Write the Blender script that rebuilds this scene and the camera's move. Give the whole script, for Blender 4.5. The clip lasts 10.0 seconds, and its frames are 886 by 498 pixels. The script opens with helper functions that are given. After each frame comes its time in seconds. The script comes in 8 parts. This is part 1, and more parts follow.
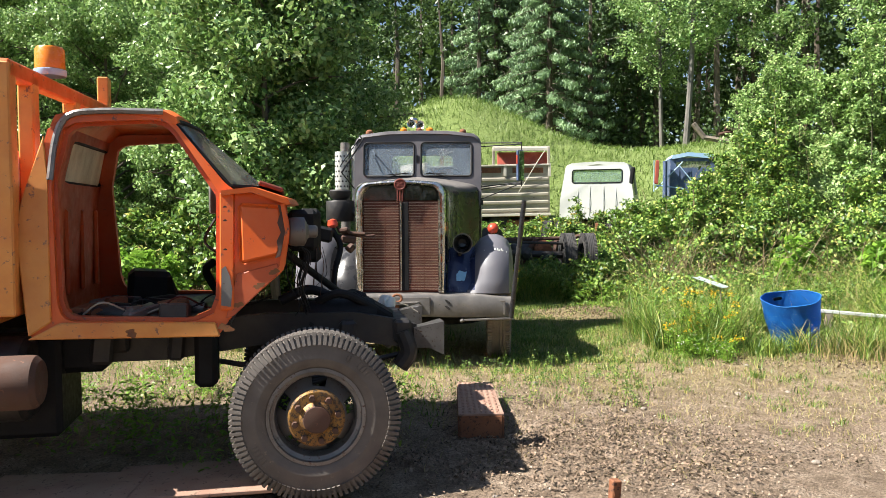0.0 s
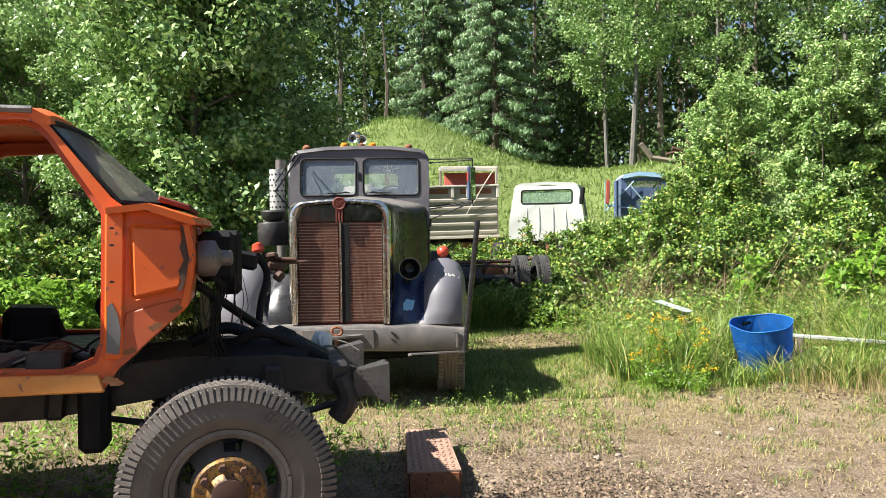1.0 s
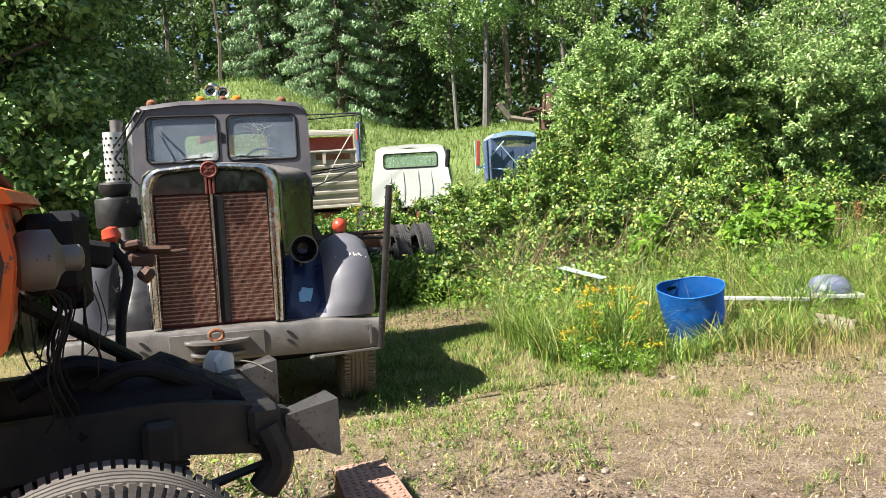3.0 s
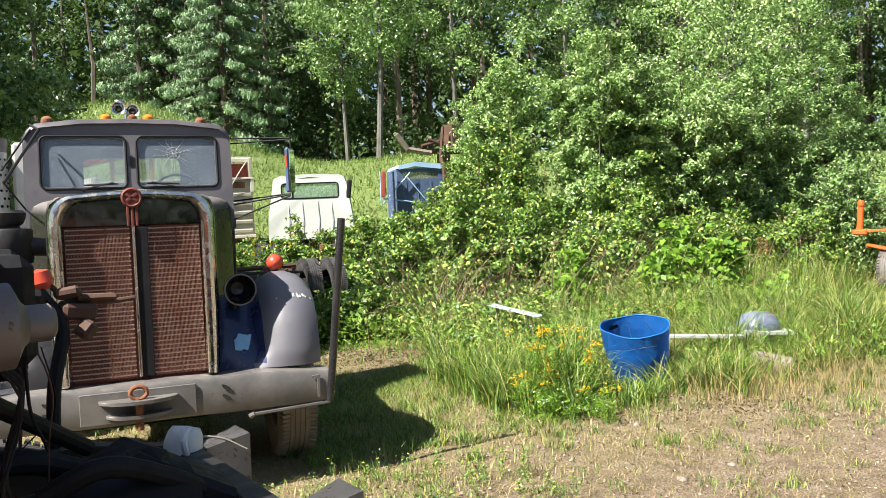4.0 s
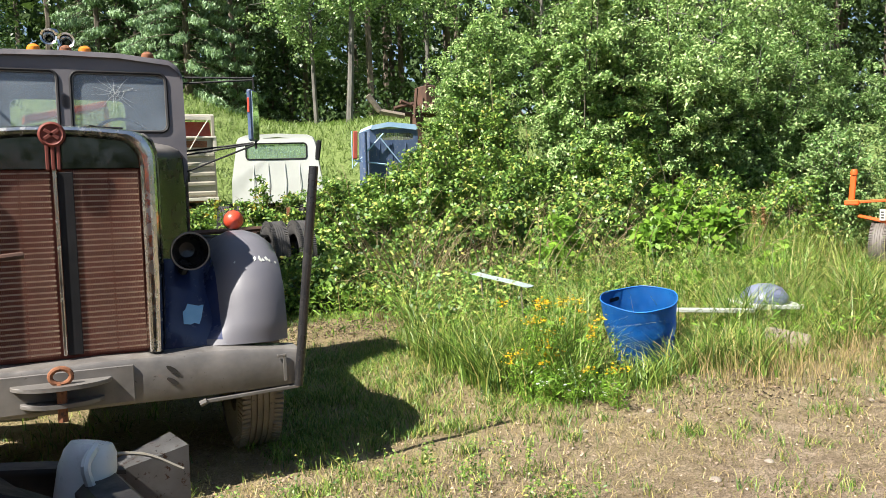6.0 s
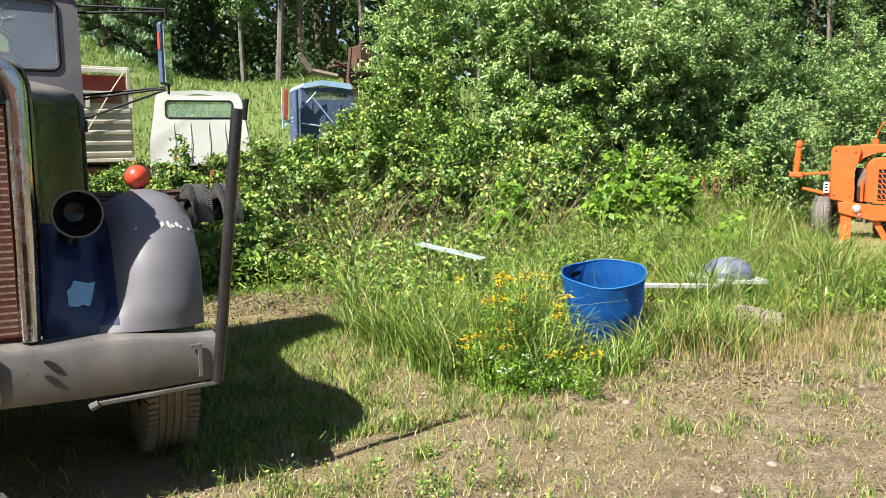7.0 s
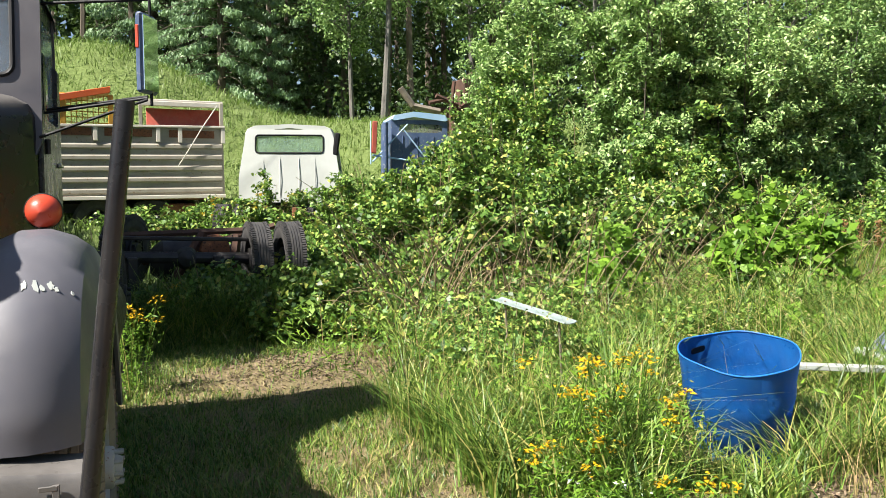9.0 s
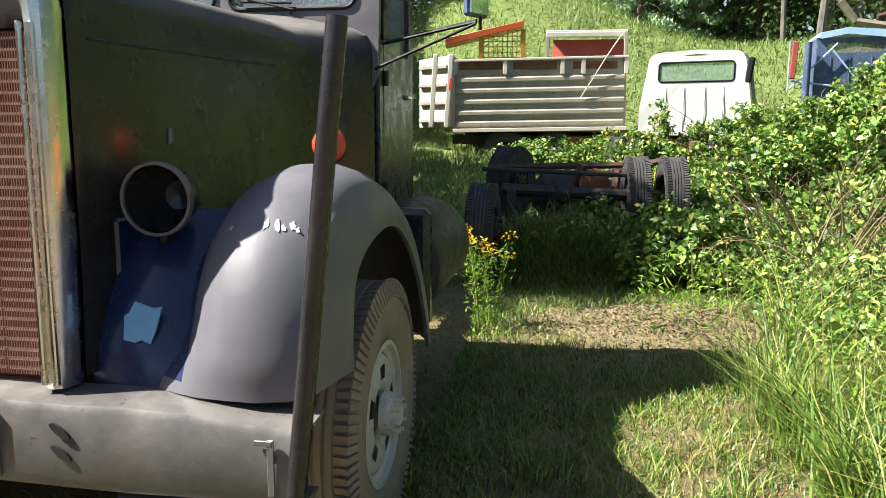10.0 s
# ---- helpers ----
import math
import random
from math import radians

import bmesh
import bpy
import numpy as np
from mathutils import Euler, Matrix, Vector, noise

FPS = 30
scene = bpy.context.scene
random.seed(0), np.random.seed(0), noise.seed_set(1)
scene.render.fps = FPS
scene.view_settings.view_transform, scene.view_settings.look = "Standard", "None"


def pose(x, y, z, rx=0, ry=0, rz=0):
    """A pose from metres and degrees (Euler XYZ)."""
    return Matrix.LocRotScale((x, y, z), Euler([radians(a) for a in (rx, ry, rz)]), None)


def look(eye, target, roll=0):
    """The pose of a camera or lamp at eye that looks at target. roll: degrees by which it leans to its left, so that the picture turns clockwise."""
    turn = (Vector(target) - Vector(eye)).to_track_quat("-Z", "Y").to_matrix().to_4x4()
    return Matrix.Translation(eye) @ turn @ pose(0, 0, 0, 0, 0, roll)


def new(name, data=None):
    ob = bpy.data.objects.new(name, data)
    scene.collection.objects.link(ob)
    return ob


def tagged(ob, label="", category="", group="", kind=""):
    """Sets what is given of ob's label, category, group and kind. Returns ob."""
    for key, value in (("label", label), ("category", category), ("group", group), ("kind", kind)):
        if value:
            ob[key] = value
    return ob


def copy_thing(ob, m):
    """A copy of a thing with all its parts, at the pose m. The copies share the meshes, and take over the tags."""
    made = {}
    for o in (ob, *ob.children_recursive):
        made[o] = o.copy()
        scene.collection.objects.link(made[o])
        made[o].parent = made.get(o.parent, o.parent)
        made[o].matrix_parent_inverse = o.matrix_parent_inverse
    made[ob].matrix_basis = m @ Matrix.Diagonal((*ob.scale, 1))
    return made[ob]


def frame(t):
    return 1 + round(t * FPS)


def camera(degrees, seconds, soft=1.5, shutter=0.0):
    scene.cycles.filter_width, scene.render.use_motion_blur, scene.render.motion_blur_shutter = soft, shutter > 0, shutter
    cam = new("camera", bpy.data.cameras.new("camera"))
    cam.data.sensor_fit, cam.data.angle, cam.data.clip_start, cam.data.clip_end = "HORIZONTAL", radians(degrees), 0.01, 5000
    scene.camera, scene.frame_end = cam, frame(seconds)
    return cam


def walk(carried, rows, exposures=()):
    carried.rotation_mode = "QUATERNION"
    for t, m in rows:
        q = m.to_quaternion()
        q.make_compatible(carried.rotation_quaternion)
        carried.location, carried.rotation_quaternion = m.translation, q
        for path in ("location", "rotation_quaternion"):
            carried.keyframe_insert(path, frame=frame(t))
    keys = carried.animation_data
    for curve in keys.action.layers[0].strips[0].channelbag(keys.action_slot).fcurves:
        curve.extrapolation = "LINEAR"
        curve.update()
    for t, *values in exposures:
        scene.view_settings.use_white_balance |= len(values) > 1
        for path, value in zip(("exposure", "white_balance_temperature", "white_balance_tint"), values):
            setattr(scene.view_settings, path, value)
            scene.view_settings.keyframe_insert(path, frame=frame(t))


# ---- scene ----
cam = camera(59.3, 10.0, soft=0.55)
PATH = [
    (0, (0.964, -8.574, 1.67), (0.849, -6.579, 1.575), -0.2),
    (0.5, (0.963, -8.155, 1.682), (0.788, -6.164, 1.605), 0.1),
    (0.7, (0.938, -8.013, 1.674), (0.825, -6.017, 1.608), 1.1),
    (1, (0.928, -7.711, 1.656), (0.951, -5.712, 1.619), -0.7),
    (1.5, (0.877, -7.358, 1.645), (1.053, -5.366, 1.596), -1.0),
    (2, (0.773, -6.983, 1.651), (1.01, -5.0, 1.535), -1.9),
    (2.5, (0.567, -6.617, 1.693), (0.883, -4.649, 1.528), -3.3),
    (3, (0.447, -6.198, 1.675), (0.869, -4.248, 1.542), -3.0),
    (3.2, (0.392, -6.027, 1.711), (0.888, -4.092, 1.603), -2.8),
    (4.3, (-0.009, -5.395, 1.728), (0.74, -3.542, 1.664), -2.3),
    (4.5, (0.016, -5.392, 1.721), (0.768, -3.54, 1.649), -2.2),
    (5, (0.032, -5.283, 1.705), (0.819, -3.448, 1.593), -1.9),
    (5.2, (0.047, -5.161, 1.677), (0.846, -3.332, 1.55), -2.0),
    (6.3, (0.269, -4.344, 1.625), (1.066, -2.517, 1.465), -1.3),
    (6.5, (0.28, -4.179, 1.62), (1.125, -2.375, 1.444), -1.0),
    (7, (0.444, -3.782, 1.555), (1.394, -2.037, 1.324), -0.5),
    (7.5, (0.634, -3.483, 1.555), (1.648, -1.772, 1.349), -0.5),
    (8, (0.839, -3.126, 1.508), (1.867, -1.417, 1.366), 0.4),
    (8.5, (1.104, -2.802, 1.488), (2.046, -1.043, 1.355), -0.0),
    (9, (1.431, -2.513, 1.514), (2.119, -0.64, 1.386), -0.1),
    (9.2, (1.53, -2.408, 1.499), (2.044, -0.482, 1.346), -0.3),
    (9.5, (1.679, -2.216, 1.486), (1.857, -0.233, 1.292), 0.8),
    (9.8, (1.818, -2.047, 1.509), (1.648, -0.071, 1.255), 0.3),
    (10, (1.931, -1.967, 1.521), (1.591, -0.019, 1.221), 0.2),
]
walk(cam, [(t, look(eye, target, roll)) for t, eye, target, roll in PATH], exposures=[(0.0, 1.54), (3.0, 1.53), (5.0, 1.50), (8.0, 1.32), (9.0, 1.36), (10.0, 1.66)])

# ---- world and sun ----
SUN_WAY = Vector((0.83, 0.235, -1.0)).normalized()
world = bpy.data.worlds.new("sky_world")
scene.world = world
world.use_nodes = True
wt = world.node_tree
sky = wt.nodes.new("ShaderNodeTexSky")
sky.sky_type, sky.sun_disc = "NISHITA", False
sky.sun_elevation = math.asin(-SUN_WAY.z)
sky.sun_rotation = math.atan2(-SUN_WAY.x, -SUN_WAY.y)
wt.links.new(sky.outputs[0], wt.nodes["Background"].inputs[0])
wt.nodes["Background"].inputs[1].default_value = 0.048
sun_data = bpy.data.lights.new("sun", "SUN")
sun_data.energy, sun_data.angle, sun_data.color = 5.0, radians(0.53), (1.0, 0.95, 0.88)
sun = new("sun", sun_data)
sun.matrix_world = look((-30, -10, 40), Vector((-30, -10, 40)) + SUN_WAY)

# ---- materials ----


class Mat:
    """A small node builder."""

    def __init__(self, name):
        self.m = bpy.data.materials.new(name)
        self.m.use_nodes = True
        self.t = self.m.node_tree
        self.p = self.t.nodes["Principled BSDF"]
        self.out = self.t.nodes["Material Output"]
        self.tc = self.t.nodes.new("ShaderNodeTexCoord")

    def add(self, kind, **kw):
        n = self.t.nodes.new("ShaderNode" + kind)
        for k, v in kw.items():
            n.inputs[k].default_value = v
        return n

    def link(self, a, b):
        self.t.links.new(a, b)

    def noise(self, scale, detail=4.0, rough=0.6, coord="Object", stretch=None):
        n = self.add("TexNoise", Scale=scale, Detail=detail, Roughness=rough)
        src = self.tc.outputs[coord]
        if stretch:
            mp = self.add("Mapping")
            mp.inputs["Scale"].default_value = stretch
            self.link(src, mp.inputs[0])
            src = mp.outputs[0]
        self.link(src, n.inputs["Vector"])
        return n.outputs["Fac"]

    def ramp(self, fac, stops):
        r = self.add("ValToRGB")
        e = r.color_ramp.elements
        while len(e) < len(stops):
            e.new(0.5)
        for el, (pos, col) in zip(e, stops):
            el.position, el.color = pos, (*col, 1.0) if len(col) == 3 else col
        self.link(fac, r.inputs[0])
        return r.outputs[0]

    def mix(self, fac, a, b):
        n = self.t.nodes.new("ShaderNodeMix")
        n.data_type = "RGBA"
        for sock, v in ((n.inputs[0], fac), (n.inputs[6], a), (n.inputs[7], b)):
            if hasattr(v, "links"):
                self.link(v, sock)
            elif isinstance(v, (int, float)):
                sock.default_value = v
            else:
                sock.default_value = (*v, 1.0)
        return n.outputs[2]

    def bump(self, height, strength=0.3, dist=0.01):
        b = self.add("Bump", Strength=strength, Distance=dist)
        self.link(height, b.inputs["Height"])
        self.link(b.outputs[0], self.p.inputs["Normal"])
        return b

    def set(self, color=None, rough=None, metal=None, **kw):
        for key, v in (("Base Color", color), ("Roughness", rough), ("Metallic", metal), *kw.items()):
            if v is None:
                continue
            sock = self.p.inputs[key]
            if hasattr(v, "links"):
                self.link(v, sock)
            elif isinstance(v, (int, float)):
                sock.default_value = v
            else:
                sock.default_value = (*v, 1.0)
        return self.m


def gray(v):
    return (v, v, v)


def worn(name, base, second, wear, wear_lo=0.62, rough=0.5, metal=0.0, scale=3.0, spec=None, bump=0.15, dust=0.0):
    """Paint or metal with large fading, small chips of another colour, and fine relief."""
    m = Mat(name)
    big = m.ramp(m.noise(scale, 5), [(0.3, base), (0.7, second)])
    chips = m.ramp(m.noise(scale * 7, 8, 0.7), [(wear_lo, gray(0)), (wear_lo + 0.05, gray(1))])
    col = m.mix(chips, big, wear)
    if dust:
        col = m.mix(m.ramp(m.noise(scale * 2.3, 6), [(0.35, gray(0)), (0.8, gray(dust))]), col, (0.34, 0.28, 0.2))
    r = m.ramp(m.noise(scale * 4, 4), [(0.3, gray(max(0.05, rough - 0.12))), (0.7, gray(min(1, rough + 0.15)))])
    m.bump(m.noise(scale * 20, 4), bump, 0.003)
    m.set(col, r, metal)
    if spec is not None:
        m.set(**{"Specular IOR Level": spec})
    return m.m


def leafy(name, stops, trans=0.28, rough=0.42, vary=0.55, patch=0.6, gain=1.3):
    """Foliage: each leaf has its own green; light passes through in part."""
    m = Mat(name)
    g = m.add("NewGeometry")
    mixf = m.add("MapRange")
    mixf.inputs["To Min"].default_value, mixf.inputs["To Max"].default_value = 0.0, 1.0
    a = m.add("Math")
    a.operation = "MULTIPLY_ADD"
    m.link(m.noise(patch, 2), a.inputs[0])
    a.inputs[1].default_value = 1.0 - vary
    half = m.add("Math")
    half.operation = "MULTIPLY"
    m.link(g.outputs["Random Per Island"], half.inputs[0])
    half.inputs[1].default_value = vary
    m.link(half.outputs[0], a.inputs[2])
    col = m.ramp(a.outputs[0], [(p, tuple(min(0.8, gain * c) for c in q)) for p, q in stops])
    m.set(col, rough, 0.0)
    m.set(**{"Specular IOR Level": 0.36})
    t = m.add("BsdfTranslucent")
    warm = m.mix(0.5, col, (0.18, 0.31, 0.055))
    m.link(warm, t.inputs[0])
    ms = m.add("MixShader", Fac=trans)
    m.link(m.p.outputs[0], ms.inputs[1])
    m.link(t.outputs[0], ms.inputs[2])
    m.link(ms.outputs[0], m.out.inputs[0])
    return m.m


LEAF_DECID = leafy("broad_leaves", [(0.15, (0.035, 0.075, 0.02)), (0.5, (0.10, 0.165, 0.052)), (0.85, (0.19, 0.25, 0.105))], 0.27, rough=0.40, vary=0.85, gain=2.15)
LEAF_SHRUB = leafy("shrub_leaves", [(0.1, (0.028, 0.06, 0.016)), (0.5, (0.115, 0.18, 0.056)), (0.9, (0.225, 0.28, 0.12))], 0.28, rough=0.42, vary=0.9, gain=2.5)
LEAF_BRIGHT = leafy("bright_leaves", [(0.2, (0.075, 0.16, 0.02)), (0.8, (0.19, 0.32, 0.035))], 0.42, gain=1.5)
LEAF_BRAMBLE = leafy("bramble_leaves", [(0.1, (0.018, 0.045, 0.008)), (0.45, (0.075, 0.145, 0.026)), (0.8, (0.175, 0.26, 0.05)), (0.97, (0.30, 0.25, 0.07))], 0.22, rough=0.42, vary=0.9, gain=1.65)
# Darkened leaves for the distant woods: their inner shade is put into the colour.
LEAF_SHADED = leafy("shaded_leaf_tone", [(0.2, (0.02, 0.042, 0.014)), (0.8, (0.065, 0.105, 0.034))], 0.2)
NEEDLES = leafy("conifer_needles", [(0.2, (0.06, 0.105, 0.06)), (0.8, (0.18, 0.25, 0.14))], 0.25, 0.5, gain=2.1)
GRASS = leafy("green_grass", [(0.1, (0.03, 0.07, 0.010)), (0.45, (0.085, 0.155, 0.022)), (0.8, (0.20, 0.255, 0.05)), (0.97, (0.40, 0.31, 0.12))], 0.24, 0.42, 0.9, gain=1.35)
GRASS_DRY = leafy("dry_grass", [(0.1, (0.14, 0.17, 0.04)), (0.5, (0.30, 0.26, 0.10)), (0.9, (0.44, 0.36, 0.19))], 0.25, 0.6, 0.6)
GRASS_HILL = leafy("hill_grass", [(0.1, (0.10, 0.17, 0.035)), (0.6, (0.21, 0.29, 0.075)), (0.95, (0.33, 0.37, 0.17))], 0.3, 0.5, 0.6, 0.4, gain=0.95)
PETAL = leafy("yellow_petals", [(0.2, (0.55, 0.28, 0.008)), (0.8, (0.62, 0.40, 0.012))], 0.3, 0.5)
PETAL_W = leafy("white_petals", [(0.2, (0.7, 0.7, 0.66)), (0.8, (0.8, 0.8, 0.78))], 0.2, 0.5)
DEAD = leafy("dead_stalks", [(0.2, (0.15, 0.105, 0.06)), (0.8, (0.33, 0.25, 0.155))], 0.15, 0.7)
CHIPS = leafy("dry_leaf_litter", [(0.1, (0.045, 0.032, 0.022)), (0.5, (0.11, 0.077, 0.05)), (0.9, (0.23, 0.165, 0.115))], 0.05, 0.8, 0.85)
SORREL = leafy("rusty_seed_heads", [(0.2, (0.16, 0.08, 0.035)), (0.8, (0.28, 0.16, 0.07))], 0.2, 0.7)


def bark(name, a, b, white=False):
    m = Mat(name)
    n = m.noise(6, 8, 0.7, stretch=(1, 1, 0.25))
    col = m.ramp(n, [(0.3, a), (0.7, b)])
    m.bump(n, 0.6, 0.02)
    return m.set(col, 0.85, 0.0)


BARK = bark("bark_brown", (0.06, 0.045, 0.03), (0.17, 0.14, 0.11))
BARK_PALE = bark("bark_pale", (0.06, 0.056, 0.05), (0.20, 0.188, 0.165))


def ground_material():
    m = Mat("yard_ground")
    pos = m.add("SeparateXYZ")
    m.link(m.tc.outputs["Object"], pos.inputs[0])
    big, mid, fine = m.noise(0.9, 6, 0.65), m.noise(5, 8, 0.7), m.noise(60, 6, 0.7)
    dirt = m.ramp(mid, [(0.3, (0.13, 0.09, 0.06)), (0.5, (0.335, 0.25, 0.178)), (0.7, (0.50, 0.395, 0.30))])
    dirt = m.mix(m.ramp(fine, [(0.38, gray(0.8)), (0.56, gray(0))]), dirt, (0.10, 0.075, 0.05))
    straw = m.ramp(m.noise(22, 6, 0.7), [(0.3, (0.20, 0.17, 0.06)), (0.7, (0.42, 0.34, 0.17))])
    green = m.ramp(m.noise(14, 6, 0.7), [(0.3, (0.12, 0.17, 0.045)), (0.7, (0.24, 0.31, 0.10))])
    # turf takes over from the bare yard further in
    edge = m.add("Math")
    edge.operation = "MULTIPLY_ADD"
    m.link(big, edge.inputs[0])
    edge.inputs[1].default_value = 3.2
    m.link(pos.outputs["Y"], edge.inputs[2])
    f1 = m.add("MapRange")
    m.link(edge.outputs[0], f1.inputs["Value"])
    f1.inputs["From Min"].default_value, f1.inputs["From Max"].default_value = -0.6, 2.6
    f2 = m.add("MapRange")
    m.link(edge.outputs[0], f2.inputs["Value"])
    f2.inputs["From Min"].default_value, f2.inputs["From Max"].default_value = 8.0, 11.5
    col = m.mix(f1.outputs[0], dirt, m.mix(0.65, dirt, straw))
    col = m.mix(f2.outputs[0], col, green)
    h = m.add("Math")
    h.operation = "MULTIPLY_ADD"
    m.link(mid, h.inputs[0])
    h.inputs[1].default_value = 1.5
    m.link(fine, h.inputs[2])
    m.bump(h.outputs[0], 1.0, 0.04)
    return m.set(col, 0.95, 0.0, **{"Specular IOR Level": 0.2})


GROUND = ground_material()
ORANGE = worn("orange_paint", (0.74, 0.125, 0.008), (0.58, 0.085, 0.008), (0.12, 0.05, 0.035), 0.61, 0.38, 0, 2.2, dust=0.12)
ORANGE_OLD = worn("faded_yellow_orange", (0.72, 0.31, 0.06), (0.58, 0.19, 0.04), (0.22, 0.10, 0.06), 0.60, 0.5, 0, 3.0, dust=0.12)
# Deeper orange for inner faces; bounced light is put into its tone.
ORANGE_IN = worn("orange_inside_bounce", (0.54, 0.085, 0.012), (0.38, 0.058, 0.012), (0.12, 0.045, 0.03), 0.62, 0.45, 0, 3.0, dust=0.15)
ORANGE_NEW = worn("machine_orange", (0.66, 0.115, 0.014), (0.55, 0.09, 0.014), (0.2, 0.07, 0.03), 0.7, 0.4, 0, 2.0, dust=0.1)
YELLOW = worn("yellow_paint", (0.60, 0.33, 0.03), (0.5, 0.25, 0.03), (0.2, 0.1, 0.05), 0.64, 0.5, 0, 3.0)
BLACK_PAINT = worn("black_truck_paint", (0.010, 0.011, 0.014), (0.020, 0.020, 0.022), (0.13, 0.10, 0.08), 0.72, 0.28, 0, 2.0, dust=0.05)
CAB_GRAY = worn("dull_gray_paint", (0.074, 0.070, 0.080), (0.118, 0.112, 0.120), (0.20, 0.14, 0.10), 0.70, 0.42, 0, 1.6, dust=0.08)
FENDER = worn("gray_blue_paint", (0.100, 0.100, 0.117), (0.135, 0.133, 0.150), (0.42, 0.40, 0.36), 0.70, 0.46, 0, 1.5, dust=0.08)
BUMPER = worn("weathered_steel", (0.098, 0.094, 0.090), (0.235, 0.219, 0.204), (0.06, 0.05, 0.044), 0.63, 0.4, 0.3, 2.4, bump=0.3, dust=0.12)
CHROME = worn("old_chrome", (0.82, 0.81, 0.78), (0.66, 0.64, 0.58), (0.16, 0.11, 0.07), 0.67, 0.2, 1.0, 3.0, bump=0.08)
RUST = worn("rust", (0.16, 0.06, 0.028), (0.27, 0.11, 0.05), (0.07, 0.035, 0.022), 0.55, 0.8, 0.1, 5.0, bump=0.4)
RUST_RED = worn("red_brown_rust", (0.17, 0.030, 0.016), (0.085, 0.022, 0.016), (0.24, 0.12, 0.08), 0.70, 0.7, 0.1, 5.0, bump=0.3)
SLAT = worn("tan_rusted_slats", (0.50, 0.36, 0.27), (0.72, 0.61, 0.50), (0.27, 0.08, 0.045), 0.57, 0.6, 0.1, 5.0)
HUB = worn("rusty_yellow_hub", (0.32, 0.17, 0.035), (0.16, 0.085, 0.04), (0.06, 0.042, 0.03), 0.50, 0.5, 0.4, 7.0)
# The hood's blue shade on apron and inner fender, put into the colour.
APRON_SHADE = worn("blue_shade_on_apron", (0.012, 0.022, 0.070), (0.020, 0.034, 0.095), (0.22, 0.22, 0.22), 0.73, 0.2, 0, 3.0, dust=0.06)
RIM = worn("worn_wheel_steel", (0.11, 0.105, 0.10), (0.24, 0.235, 0.23), (0.08, 0.045, 0.03), 0.58, 0.38, 0.35, 5.0)
DARK_STEEL = worn("greasy_black_steel", (0.013, 0.013, 0.015), (0.03, 0.028, 0.027), (0.10, 0.065, 0.045), 0.66, 0.5, 0.2, 4.0, dust=0.08)
MID_STEEL = worn("gray_steel", (0.14, 0.13, 0.12), (0.24, 0.22, 0.20), (0.12, 0.06, 0.035), 0.6, 0.5, 0.5, 5.0)
PALE_STEEL = worn("pale_shield_metal", (0.50, 0.50, 0.46), (0.62, 0.62, 0.58), (0.3, 0.22, 0.15), 0.68, 0.4, 0.3, 4.0)
RUBBER = worn("tire_rubber", (0.070, 0.061, 0.055), (0.135, 0.119, 0.105), (0.17, 0.14, 0.11), 0.62, 0.62, 0, 5.0, bump=0.3, dust=0.12)
RUBBER_DARK = worn("black_rubber", (0.008, 0.008, 0.009), (0.016, 0.016, 0.017), (0.05, 0.042, 0.038), 0.68, 0.6, 0, 6.0, spec=0.2)
WHITE = worn("white_paint", (0.53, 0.55, 0.51), (0.45, 0.47, 0.43), (0.45, 0.42, 0.33), 0.70, 0.4, 0, 2.0, dust=0.08)
CREAM = worn("dirty_cream_paint", (0.37, 0.345, 0.28), (0.25, 0.23, 0.185), (0.20, 0.13, 0.08), 0.6, 0.6, 0, 2.0, dust=0.3)
CREAM_LIGHT = worn("pale_cream_paint", (0.62, 0.58, 0.50), (0.52, 0.48, 0.4), (0.3, 0.2, 0.12), 0.63, 0.6, 0, 2.0, dust=0.2)
BLUE_PAINT = worn("faded_blue_paint", (0.045, 0.075, 0.15), (0.09, 0.13, 0.22), (0.28, 0.28, 0.27), 0.58, 0.45, 0, 3.0)
PALE_BLUE = worn("pale_blue_paint", (0.30, 0.48, 0.68), (0.40, 0.56, 0.72), (0.5, 0.5, 0.48), 0.62, 0.45, 0, 3.0)
BARREL_BLUE = worn("blue_plastic", (0.008, 0.13, 0.46), (0.014, 0.18, 0.55), (0.16, 0.26, 0.42), 0.69, 0.38, 0, 4.0, bump=0.25, dust=0.08)
RED_LAMP = worn("red_lamp_plastic", (0.62, 0.075, 0.03), (0.5, 0.06, 0.03), (0.3, 0.1, 0.06), 0.66, 0.35, 0, 6.0)
RED_PAINT = worn("red_paint", (0.40, 0.06, 0.035), (0.30, 0.055, 0.035), (0.3, 0.2, 0.14), 0.62, 0.5, 0, 4.0, dust=0.2)
AMBER = worn("amber_lens", (0.75, 0.24, 0.02), (0.6, 0.17, 0.02), (0.3, 0.12, 0.05), 0.7, 0.25, 0, 8.0)
WOOD_GRAY = worn("weathered_wood", (0.17, 0.14, 0.11), (0.28, 0.235, 0.18), (0.12, 0.09, 0.07), 0.6, 0.85, 0, 6.0, bump=0.5)
WOOD_RED = worn("red_brown_boards", (0.25, 0.135, 0.095), (0.34, 0.21, 0.155), (0.11, 0.06, 0.04), 0.58, 0.8, 0, 4.0, bump=0.4, dust=0.3)
JUG = worn("milky_plastic", (0.55, 0.60, 0.60), (0.66, 0.70, 0.70), (0.2, 0.16, 0.12), 0.68, 0.35, 0, 9.0)
